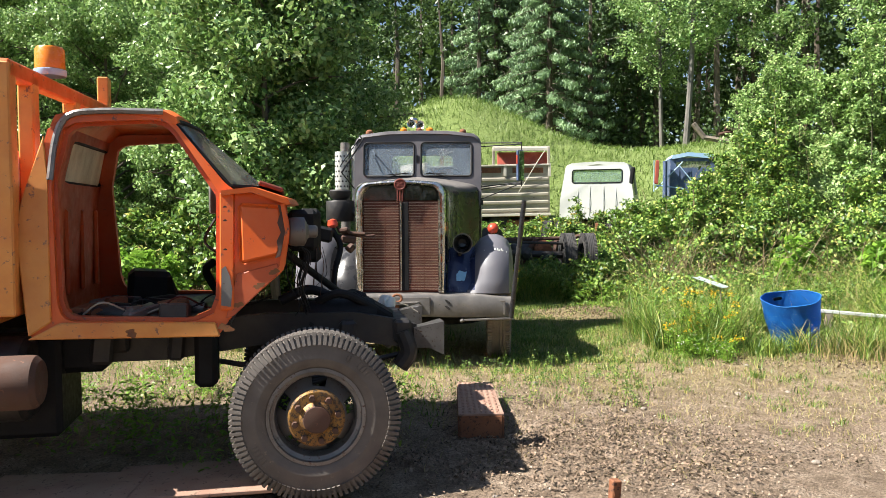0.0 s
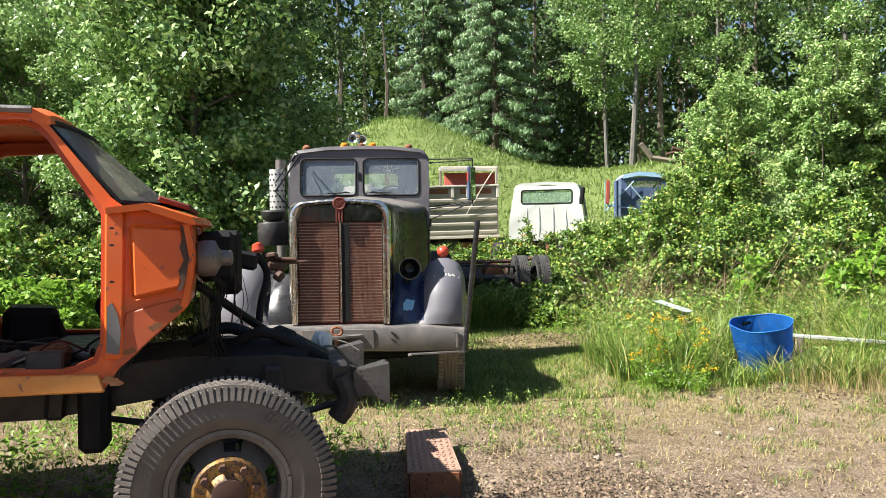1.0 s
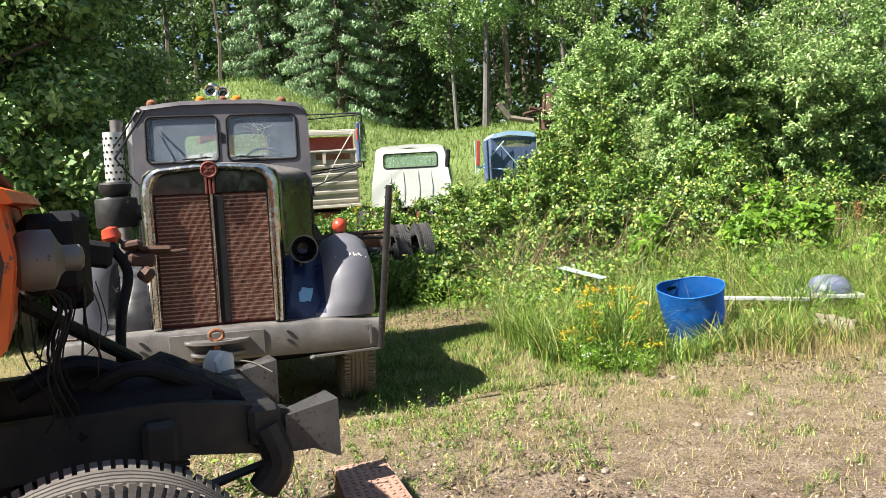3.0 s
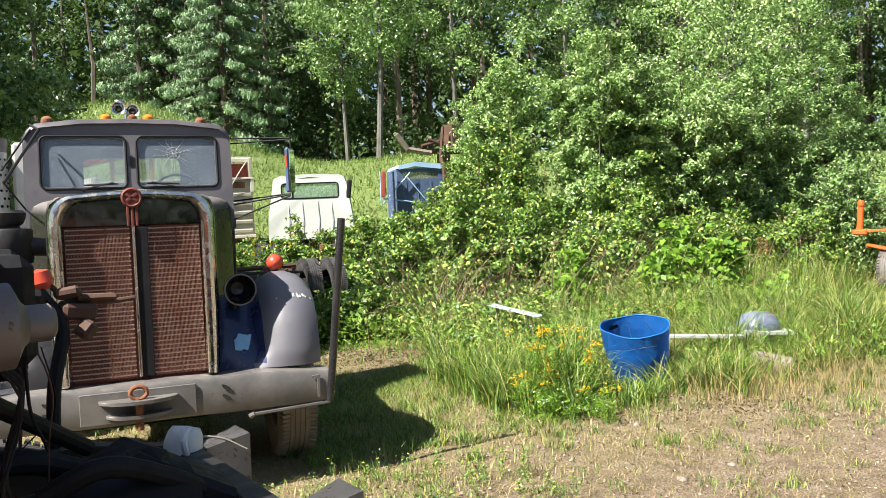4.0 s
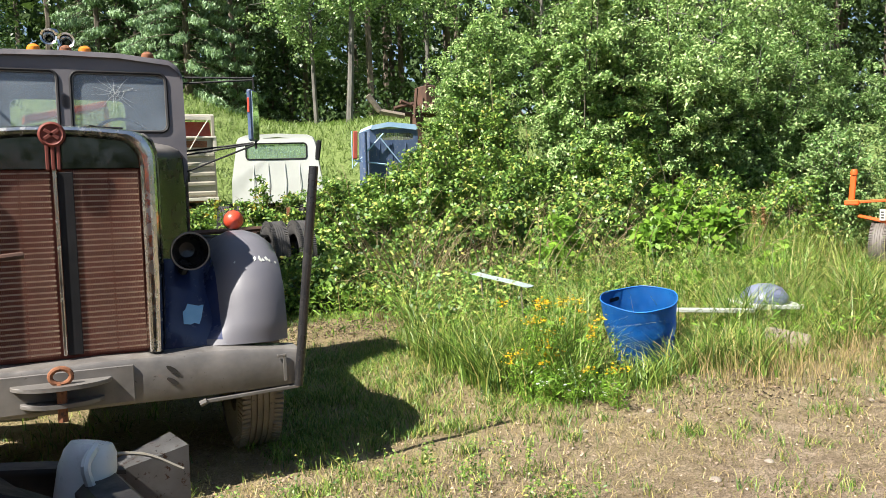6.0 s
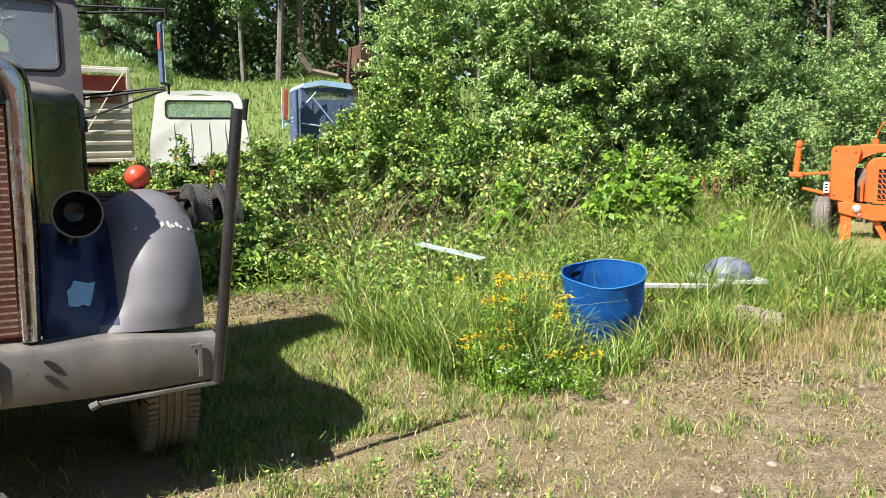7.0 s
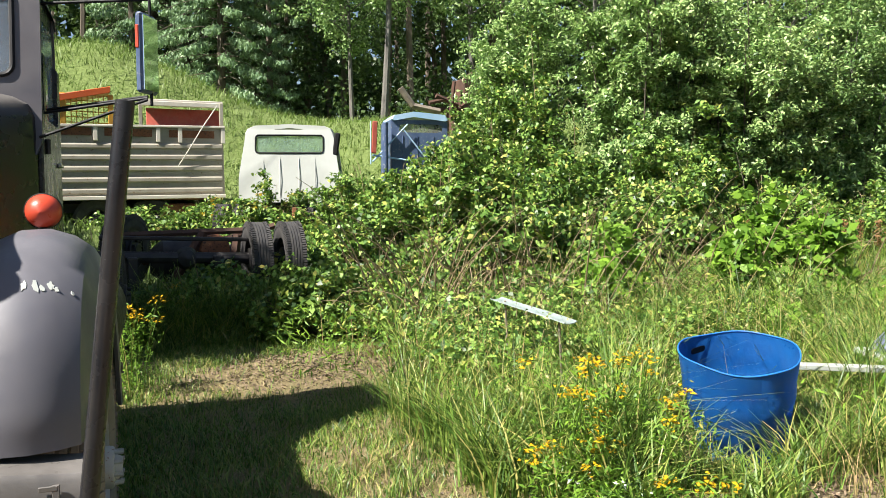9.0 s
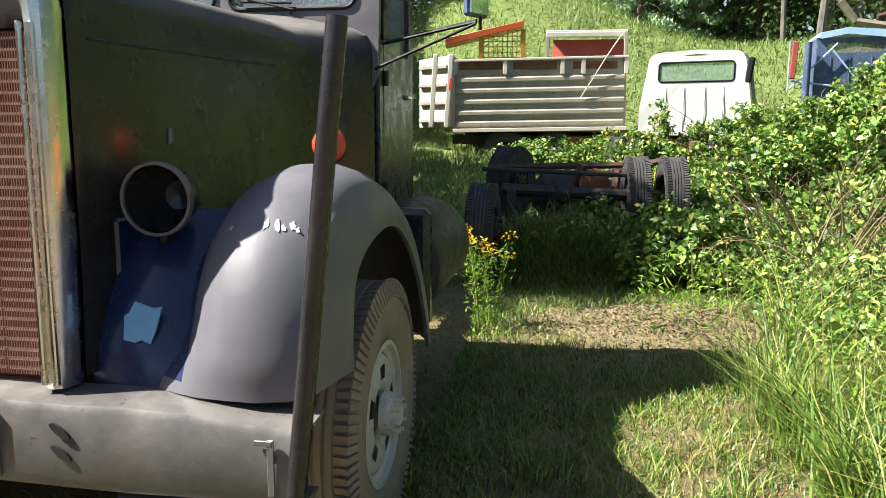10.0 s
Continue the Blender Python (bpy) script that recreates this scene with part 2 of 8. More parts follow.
GRAY_PLASTIC = worn("gray_blue_plastic", (0.11, 0.13, 0.22), (0.17, 0.20, 0.30), (0.22, 0.15, 0.11), 0.66, 0.4, 0, 3.0, dust=0.2)
OLD_IRON = worn("dark_brown_iron", (0.06, 0.035, 0.025), (0.12, 0.06, 0.04), (0.20, 0.09, 0.05), 0.62, 0.8, 0.1, 4.0, bump=0.4)
GRIT = leafy("grit_and_pebbles", [(0.1, (0.08, 0.058, 0.04)), (0.5, (0.20, 0.15, 0.105)), (0.9, (0.36, 0.285, 0.215))], 0.0, 0.9, 0.9)
GRASS_BROWN = leafy("brown_grass", [(0.1, (0.12, 0.13, 0.03)), (0.4, (0.22, 0.17, 0.07)), (0.9, (0.36, 0.25, 0.13))], 0.2, 0.7, 0.8)
GALV = worn("galvanised_sheet", (0.28, 0.34, 0.33), (0.36, 0.42, 0.40), (0.2, 0.17, 0.13), 0.66, 0.45, 0.3, 6.0)
SCAB = worn("scabbed_paint", (0.15, 0.055, 0.02), (0.24, 0.10, 0.03), (0.07, 0.045, 0.03), 0.58, 0.75, 0, 14.0, bump=0.3)
STONE = worn("field_stone", (0.20, 0.165, 0.13), (0.30, 0.26, 0.21), (0.12, 0.09, 0.07), 0.58, 0.9, 0, 6.0, bump=0.6)
SKYBLUE_PATCH = worn("light_blue_paint_patch", (0.16, 0.38, 0.62), (0.22, 0.46, 0.68), (0.06, 0.10, 0.2), 0.66, 0.5, 0, 14.0)

OLD_TIRE = worn("old_black_tire", (0.022, 0.022, 0.024), (0.045, 0.044, 0.045), (0.07, 0.062, 0.055), 0.64, 0.8, 0, 5.0, bump=0.25, dust=0.1)
# Dusty tire rubber, made paler to carry light bounced off the ground.
TIRE_TAN_LIT = worn("dusty_bounce_lit_tire", (0.20, 0.155, 0.115), (0.30, 0.24, 0.18), (0.11, 0.085, 0.07), 0.6, 0.85, 0, 4.0, bump=0.25, dust=0.35)
WHEEL_WHITE = worn("dirty_white_wheel", (0.58, 0.56, 0.50), (0.46, 0.43, 0.37), (0.22, 0.08, 0.04), 0.60, 0.55, 0, 6.0, dust=0.2)
SCREEN = worn("rusted_wire", (0.22, 0.085, 0.055), (0.36, 0.22, 0.16), (0.12, 0.04, 0.03), 0.58, 0.7, 0.1, 6.0)


def dusty_lit_hood():
    """Black paint gone dull, paler on the upper faces: dust, and the sunlit top put into the colour."""
    m = Mat("dusty_lit_black_hood")
    big = m.ramp(m.noise(1.6, 6, 0.65), [(0.3, (0.012, 0.012, 0.012)), (0.7, (0.030, 0.027, 0.022))])
    chips = m.ramp(m.noise(16, 8, 0.72), [(0.69, gray(0)), (0.73, gray(1))])
    col = m.mix(chips, big, (0.16, 0.12, 0.09))
    nrm = m.add("SeparateXYZ")
    geo = m.add("NewGeometry")
    m.link(geo.outputs["Normal"], nrm.inputs[0])
    # Upward faces turn paler: dust together with the hood's lit top.
    up = m.ramp(nrm.outputs["Z"], [(0.25, gray(0)), (0.85, gray(0.85))])
    dust = m.ramp(m.noise(7, 6, 0.7), [(0.25, (0.085, 0.078, 0.074)), (0.75, (0.20, 0.185, 0.17))])
    m.bump(m.noise(40, 4), 0.12, 0.003)
    rough = m.mix(up, m.ramp(m.noise(5, 5), [(0.3, gray(0.16)), (0.7, gray(0.36))]), gray(0.75))
    return m.set(m.mix(up, col, dust), rough, 0.0)


HOOD = dusty_lit_hood()
HEADER = worn("dark_tarnished_plate", (0.10, 0.105, 0.10), (0.17, 0.17, 0.155), (0.06, 0.04, 0.03), 0.66, 0.1, 0.9, 4.0, bump=0.05)

def glass(name, tint, dirt, amount):
    """Window glass with a film of dust and streaks; the film's colour can carry a reflection."""
    m = Mat(name)
    m.set(tint, 0.04, 0.0, **{"Transmission Weight": 1.0, "IOR": 1.45})
    d = m.add("BsdfPrincipled", Roughness=0.9)
    d.inputs["Base Color"].default_value = (*dirt, 1)
    f = m.ramp(m.noise(5, 8, 0.75, stretch=(1, 1, 0.45)), [(0.25, gray(amount * 0.45)), (0.75, gray(amount))])
    ms = m.add("MixShader")
    m.link(f, ms.inputs[0])
    m.link(m.p.outputs[0], ms.inputs[1])
    m.link(d.outputs[0], ms.inputs[2])
    m.link(ms.outputs[0], m.out.inputs[0])
    return m.m


# Dust film tinted blue: the sky's reflection is put into its colour.
GLASS = glass("dusty_sky_tinted_glass", (0.75, 0.82, 0.86), (0.36, 0.43, 0.50), 0.34)
GLASS_CLEAR = glass("dusty_green_glass", (0.7, 0.85, 0.78), (0.30, 0.42, 0.34), 0.35)
GLASS_DIRTY = glass("very_dusty_glass", (0.6, 0.66, 0.6), (0.22, 0.23, 0.19), 0.75)
# Pale film on dusty glass; the window's whitish reflection is painted in.
GLASS_PALE = glass("whitish_reflection_glass", (0.7, 0.75, 0.7), (0.62, 0.64, 0.56), 0.9)
MIRROR = Mat("mirror_glass").set((0.75, 0.82, 0.9), 0.05, 1.0)
LENS = Mat("headlamp_glass").set((0.8, 0.8, 0.8), 0.12, 0.7)

# ---- mesh helpers ----
RNG = np.random.default_rng(7)


def smooth_by_angle(me, deg=35):
    me.shade_smooth()
    me.set_sharp_from_angle(angle=radians(deg))


def part(name, bm, material, parent=None, label="", smooth=35):
    """Links a bmesh as one mesh object under a thing or a part."""
    me = bpy.data.meshes.new(name)
    bmesh.ops.recalc_face_normals(bm, faces=bm.faces)
    bm.to_mesh(me)
    bm.free()
    me.materials.append(material)
    if smooth:
        smooth_by_angle(me, smooth)
    ob = new(name, me)
    ob.parent = parent
    if label:
        ob["label"] = label
    return ob


def share(name, me, parent, m=None):
    ob = new(name, me)
    ob.parent = parent
    if m is not None:
        ob.matrix_basis = m
    return ob


def thing(name, label, category, m=None, group=""):
    ob = new(name)
    ob.empty_display_size = 0.2
    if m is not None:
        ob.matrix_basis = m
    return tagged(ob, label, category, group)


def B():
    return bmesh.new()


def box(bm, c, s, rot=(0, 0, 0), bevel=0.0, seg=1):
    """A box of centre c and size s, with its edges rounded by bevel."""
    m = pose(*c, *rot) @ Matrix.Diagonal((*s, 1))
    vs = bmesh.ops.create_cube(bm, size=1.0, matrix=m)["verts"]
    if bevel:
        es = list({e for v in vs for e in v.link_edges})
        bmesh.ops.bevel(bm, geom=es, offset=bevel, segments=seg, profile=0.5, affect="EDGES")
    return bm


def ring_faces(bm, rings, closed=True, caps=True):
    """Joins loops of points into a skin."""
    loops = [[bm.verts.new(p) for p in r] for r in rings]
    n = len(loops[0])
    for a, b in zip(loops, loops[1:]):
        for i in range(n if closed else n - 1):
            j = (i + 1) % n
            bm.faces.new((a[i], a[j], b[j], b[i]))
    if caps and closed:
        bm.faces.new(loops[0][::-1])
        bm.faces.new(loops[-1])
    return bm


def frame_of(d):
    d = Vector(d).normalized()
    a = Vector((0, 0, 1)) if abs(d.z) < 0.9 else Vector((1, 0, 0))
    u = d.cross(a).normalized()
    return u, d.cross(u).normalized()


def tube(bm, pts, r, seg=8, caps=True):
    """A round bar along points; r is one radius or one for each point."""
    pts = [Vector(p) for p in pts]
    rs = r if isinstance(r, (list, tuple)) else [r] * len(pts)
    rings, u = [], None
    for i, (p, rad) in enumerate(zip(pts, rs)):
        d = (pts[min(i + 1, len(pts) - 1)] - pts[max(i - 1, 0)]).normalized()
        if u is None:
            u, _ = frame_of(d)
        u = (u - d * u.dot(d)).normalized()
        w = d.cross(u)
        rings.append([p + rad * (math.cos(a) * u + math.sin(a) * w) for a in [2 * math.pi * k / seg for k in range(seg)]])
    return ring_faces(bm, rings, True, caps)


def bend(pts, n=6):
    """A smooth line through points (Catmull-Rom)."""
    p = [Vector(q) for q in pts]
    p = [2 * p[0] - p[1]] + p + [2 * p[-1] - p[-2]]
    out = []
    for i in range(1, len(p) - 2):
        for k in range(n):
            t = k / n
            a, b, c, d = p[i - 1:i + 3]
            out.append(0.5 * ((2 * b) + (c - a) * t + (2 * a - 5 * b + 4 * c - d) * t * t + (3 * b - a - 3 * c + d) * t ** 3))
    return out + [p[-2]]


def lathe(bm, prof, o, axis, seg=32, start=0.0, sweep=2 * math.pi):
    """Turns (radius, along) pairs about an axis through o."""
    o, d = Vector(o), Vector(axis).normalized()
    u, w = frame_of(d)
    full = abs(sweep - 2 * math.pi) < 1e-6
    n = seg if full else seg + 1
    rings = []
    for k in range(n):
        a = start + sweep * k / seg
        rings.append([o + d * h + r * (math.cos(a) * u + math.sin(a) * w) for r, h in prof])
    loops = [[bm.verts.new(p) for p in q] for q in rings]
    for k in range(seg):
        a, b = loops[k], loops[(k + 1) % n]
        for i in range(len(prof) - 1):
            bm.faces.new((a[i], a[i + 1], b[i + 1], b[i]))
    bmesh.ops.remove_doubles(bm, verts=[v for q in loops for v in q], dist=1e-5)
    return bm


def prism(bm, outline, put, d0, d1, bevel=0.0):
    """Extrudes a 2D outline; put(a, b, depth) gives the place."""
    f = [bm.verts.new(put(a, b, d0)) for a, b in outline]
    g = [bm.verts.new(put(a, b, d1)) for a, b in outline]
    n = len(outline)
    bm.faces.new(f)
    bm.faces.new(g[::-1])
    for i in range(n):
        j = (i + 1) % n
        bm.faces.new((f[i], g[i], g[j], f[j]))
    if bevel:
        bmesh.ops.bevel(bm, geom=list({e for v in f + g for e in v.link_edges}), offset=bevel, segments=1, profile=0.5, affect="EDGES")
    return bm


def round_rect(x0, z0, x1, z1, r, n=5):
    pts = []
    for cx, cz, a0 in ((x1 - r, z1 - r, 0), (x0 + r, z1 - r, 90), (x0 + r, z0 + r, 180), (x1 - r, z0 + r, 270)):
        pts += [(cx + r * math.cos(radians(a0 + 90 * k / n)), cz + r * math.sin(radians(a0 + 90 * k / n))) for k in range(n + 1)]
    return pts


def resample(loop, n):
    """n points at even steps along a closed loop."""
    p = np.array(loop + [loop[0]], float)
    s = np.r_[0, np.cumsum(np.linalg.norm(np.diff(p, axis=0), axis=1))]
    t = np.linspace(0, s[-1], n, endpoint=False)
    return [(float(np.interp(v, s, p[:, 0])), float(np.interp(v, s, p[:, 1]))) for v in t]


def by_angle(loop, centre, n):
    """Points of a loop met by n rays from a centre inside it."""
    p, out = np.array(loop, float), []
    q = np.roll(p, -1, axis=0)
    for k in range(n):
        a = 2 * math.pi * k / n
        d = np.array((math.cos(a), math.sin(a)))
        best = None
        for e, f in zip(p - centre, q - centre):
            g = f - e
            det = d[0] * -g[1] + d[1] * g[0]
            if abs(det) < 1e-12:
                continue
            s = (e[0] * -g[1] + e[1] * g[0]) / det
            u = (d[0] * e[1] - d[1] * e[0]) / det
            if s > 0 and -1e-9 <= u <= 1 + 1e-9 and (best is None or s > best):
                best = s
        out.append(tuple(np.array(centre) + d * best))
    return out


def plate_with_hole(bm, outer, hole, put, d0, d1, n=72):
    """A plate with thickness and one opening right through it."""
    c = np.mean(np.array(hole), axis=0)
    a, b = by_angle(outer, c, n), by_angle(hole, c, n)
    rings = [[put(*p, d0) for p in a], [put(*p, d0) for p in b], [put(*p, d1) for p in b], [put(*p, d1) for p in a]]
    loops = [[bm.verts.new(p) for p in r] for r in rings]
    for x, y in ((0, 1), (1, 2), (2, 3), (3, 0)):
        for i in range(n):
            j = (i + 1) % n
            bm.faces.new((loops[x][i], loops[x][j], loops[y][j], loops[y][i]))
    return bm


def fast_mesh(name, verts, quads):
    """A mesh from arrays of points and of faces of one size."""
    me = bpy.data.meshes.new(name)
    k = quads.shape[1]
    me.vertices.add(len(verts))
    me.vertices.foreach_set("co", np.ascontiguousarray(verts, dtype=np.float32).ravel())
    me.loops.add(quads.size)
    me.loops.foreach_set("vertex_index", np.ascontiguousarray(quads, dtype=np.int32).ravel())
    me.polygons.add(len(quads))
    me.polygons.foreach_set("loop_start", np.arange(0, quads.size, k, dtype=np.int32))
    me.update(calc_edges=True)
    return me


def unit(a):
    return a / np.maximum(np.linalg.norm(a, axis=1, keepdims=True), 1e-9)


def leaves(name, P, out, length, width, material, parent=None, spread=0.8, droop=0.2, fold=0.25):
    """Folded four-cornered leaves at the points P that face about the ways out and the sunny side."""
    n = len(P)
    nrm = unit(out + spread * RNG.normal(size=(n, 3)) + np.array((-0.12, -0.05, 0.68)))
    d = RNG.normal(size=(n, 3)) + np.array((0, 0, -droop)) * 2
    d = unit(d - nrm * np.sum(d * nrm, axis=1, keepdims=True))
    s = np.cross(nrm, d)
    L = length * RNG.uniform(0.6, 1.3, (n, 1))
    W = width * RNG.uniform(0.7, 1.2, (n, 1))
    a = P - d * L * 0.5
    b = P + d * L * 0.5 - nrm * L * 0.12
    l = P + s * W * 0.5 + nrm * W * fold - d * L * 0.06
    r = P - s * W * 0.5 + nrm * W * fold - d * L * 0.06
    v = np.stack([a, l, b, r], axis=1).reshape(-1, 3)
    me = fast_mesh(name, v, np.arange(4 * n).reshape(n, 4))
    me.materials.append(material)
    ob = new(name, me)
    ob.parent = parent
    return ob


def blades(name, base, height, width, lean, material, parent=None, seg=2):
    """Grass blades: strips that taper and bend over."""
    n = len(base)
    a = RNG.uniform(0, 2 * math.pi, n)
    way = np.stack([np.cos(a), np.sin(a), np.zeros(n)], 1)
    f = a + RNG.uniform(0.6, 2.2, n)
    side = np.stack([np.cos(f), np.sin(f), np.zeros(n)], 1)
    H = (height * RNG.uniform(0.5, 1.25, n))[:, None] if np.isscalar(height) else height[:, None]
    K = (lean * RNG.uniform(0.3, 1.4, n))[:, None]
    rows = []
    for k in range(seg + 1):
        t = k / seg
        c = base + np.array((0, 0, 1.0)) * H * (t - 0.28 * K * t * t) + way * H * K * t * t
        w = width * (1 - 0.85 * t ** 1.5)
        rows += [c - side * w / 2, c + side * w / 2]
    v = np.stack(rows, axis=1).reshape(-1, 3)
    m = 2 * (seg + 1)
    q = np.concatenate([np.array([2 * k, 2 * k + 1, 2 * k + 3, 2 * k + 2])[None] for k in range(seg)])
    quads = (np.arange(n)[:, None, None] * m + q[None]).reshape(-1, 4)
    me = fast_mesh(name, v, quads)
    me.materials.append(material)
    ob = new(name, me)
    ob.parent = parent
    return ob


def blob_points(blobs, n, shell=0.35):
    """Points in ellipsoids, more of them near the skin; and the ways outward."""
    C = np.array([b[0] for b in blobs], float)
    R = np.array([b[1] for b in blobs], float)
    w = R.prod(axis=1) ** (2 / 3)
    i = RNG.choice(len(blobs), n, p=w / w.sum())
    d = unit(RNG.normal(size=(n, 3)))
    r = RNG.uniform(0, 1, (n, 1)) ** shell
    return C[i] + d * r * R[i], d


# ---- ground ----
def sstep(a, b, v):
    t = np.clip((v - a) / (b - a), 0, 1)
    return t * t * (3 - 2 * t)


def ground_z(x, y):
    x, y = np.asarray(x, float), np.asarray(y, float)
    z = 0.09 * np.clip(y - 6.5, 0, 8) + 3.3 * sstep(16.3, 24.5, y) + 0.03 * np.clip(y - 24, 0, 60)
    z = z + 2.6 * np.exp(-((x + 0.5) / 4.2) ** 2 - ((y - 27) / 7.5) ** 2)
    z = z + 0.5 * sstep(6, 12, x) * sstep(9, 16, y)
    z = z - 1.6 * sstep(-3, -12, x) * sstep(10, 24, y)
    z = z - 0.05 * sstep(-1.5, -3.5, y)
    z = z - 0.085 * np.exp(-(x / 1.9) ** 4 - ((y - 0.5) / 1.1) ** 2) - 0.10 * np.exp(-((x - 4.8) / 0.55) ** 2 - ((y - 1.15) / 0.5) ** 2)
    z = z + 0.025 * np.sin(1.7 * x + 0.6 * y) + 0.02 * np.sin(2.3 * y - 1.1 * x) * sstep(-9, 0, y)
    return z


def build_ground():
    fx = np.r_[np.linspace(-600, -26, 14), np.linspace(-25, 25, 251), np.linspace(26, 600, 14)]
    fy = np.r_[np.linspace(-500, -16, 12), np.linspace(-15, 40, 276), np.linspace(41, 700, 16)]
    X, Y = np.meshgrid(fx, fy)
    Z = ground_z(X, Y)
    near = (np.abs(X) < 25) & (Y > -15) & (Y < 40)
    Z = Z + near * (RNG.normal(size=Z.shape) * 0.008)
    v = np.stack([X, Y, Z], -1).reshape(-1, 3)
    nx, ny = len(fx), len(fy)
    i = (np.arange(ny - 1)[:, None] * nx + np.arange(nx - 1)[None]).ravel()
    me = fast_mesh("ground", v, np.stack([i, i + 1, i + nx + 1, i + nx], 1))
    me.materials.append(GROUND)
    me.shade_smooth()
    tagged(new("ground", me), "dry stony yard ground with straw and turf", "ground", kind="structure")


build_ground()


def on_ground(x, y, dz=0.0):
    return np.stack([x, y, ground_z(x, y) + dz], 1)


# ---- plants ----
def limb_line(a, b, sag, n=5):
    a, b = Vector(a), Vector(b)
    return [a.lerp(b, t) + Vector((0, 0, sag * math.sin(math.pi * t))) for t in [k / n for k in range(n + 1)]]


def broad_tree(rnd, H, crown_r, first, n_leaf, leaf, width, mat, bark_mat, trunk_r, limbs=26, clump=0.75):
    """A tapered trunk with limbs, and a crown of clumps along the limbs."""
    tk, blobs = B(), []
    bow = (rnd.uniform(-0.4, 0.4), rnd.uniform(-0.4, 0.4))
    line = [(bow[0] * math.sin(3 * t) * H * 0.06, bow[1] * math.sin(2.2 * t) * H * 0.06, t * H) for t in [k / 10 for k in range(11)]]
    tube(tk, line, [trunk_r * (1 - 0.85 * k / 10) for k in range(11)], 8)
    for k in range(limbs):
        t = first + (0.98 - first) * (k + 0.5) / limbs
        base = Vector(line[min(10, int(t * 10))])
        base.z = t * H
        a = 2.4 * k + rnd.uniform(-0.5, 0.5)
        reach = crown_r * (0.35 + 0.75 * math.sin(math.pi * min(1, (t - first) / (1.02 - first)) ** 0.75)) * rnd.uniform(0.7, 1.15)
        tip = base + Vector((math.cos(a) * reach, math.sin(a) * reach, reach * rnd.uniform(0.05, 0.55)))
        pts = limb_line(base, tip, 0.1 * reach)
        tube(tk, pts, [trunk_r * 0.32 * (1 - t) * (1 - 0.8 * j / 5) + 0.012 for j in range(6)], 5, False)
        for s in (0.45, 0.7, 0.95):
            p = base.lerp(tip, s)
            for _ in range(2):
                q = p + Vector([rnd.gauss(0, 0.28 * clump * (0.6 + s)) for _ in range(3)])
                r = clump * rnd.uniform(0.45, 1.0)
                blobs.append((tuple(q), (r, r, r * rnd.uniform(0.5, 0.8))))
    P, out = blob_points(blobs, n_leaf, 0.45)
    return tk, P, out


def plant_tree(name, label, at, tree, leaf, width, mat, bark_mat, group, turn=0.0, droop=0.3):
    tk, P, out = tree
    root = thing(name, label, "tree", pose(at[0], at[1], float(ground_z(at[0], at[1])) - 0.05, 0, 0, turn), group)
    part("trunk", tk, bark_mat, root)
    leaves("crown", P, out, leaf, width, mat, root, droop=droop)
    return root


def conifer(rnd, H, R, n_leaf):
    tk, blobs = B(), []
    tube(tk, [(0, 0, H * k / 8) for k in range(9)], [0.24 * (1 - 0.9 * k / 8) for k in range(9)], 8)
    for k in range(int(H * 9)):
        t = 0.04 + 0.95 * k / (H * 9)
        a, reach = 2.4 * k, R * (1 - t) ** 0.8 * rnd.uniform(0.75, 1.1) + 0.15
        base = Vector((0, 0, t * H))
        tip = base + Vector((math.cos(a) * reach, math.sin(a) * reach, -0.28 * reach))
        tube(tk, limb_line(base, tip, 0.1 * reach, 3), [0.03, 0.022, 0.015, 0.008], 4, False)
        for s in (0.4, 0.6, 0.8, 0.98):
            p = base.lerp(tip, s) - Vector((0, 0, 0.12 + 0.1 * s))
            blobs.append((tuple(p), (0.2 + 0.22 * s, 0.2 + 0.22 * s, 0.22)))
    P, out = blob_points(blobs, n_leaf, 0.6)
    return tk, P, out

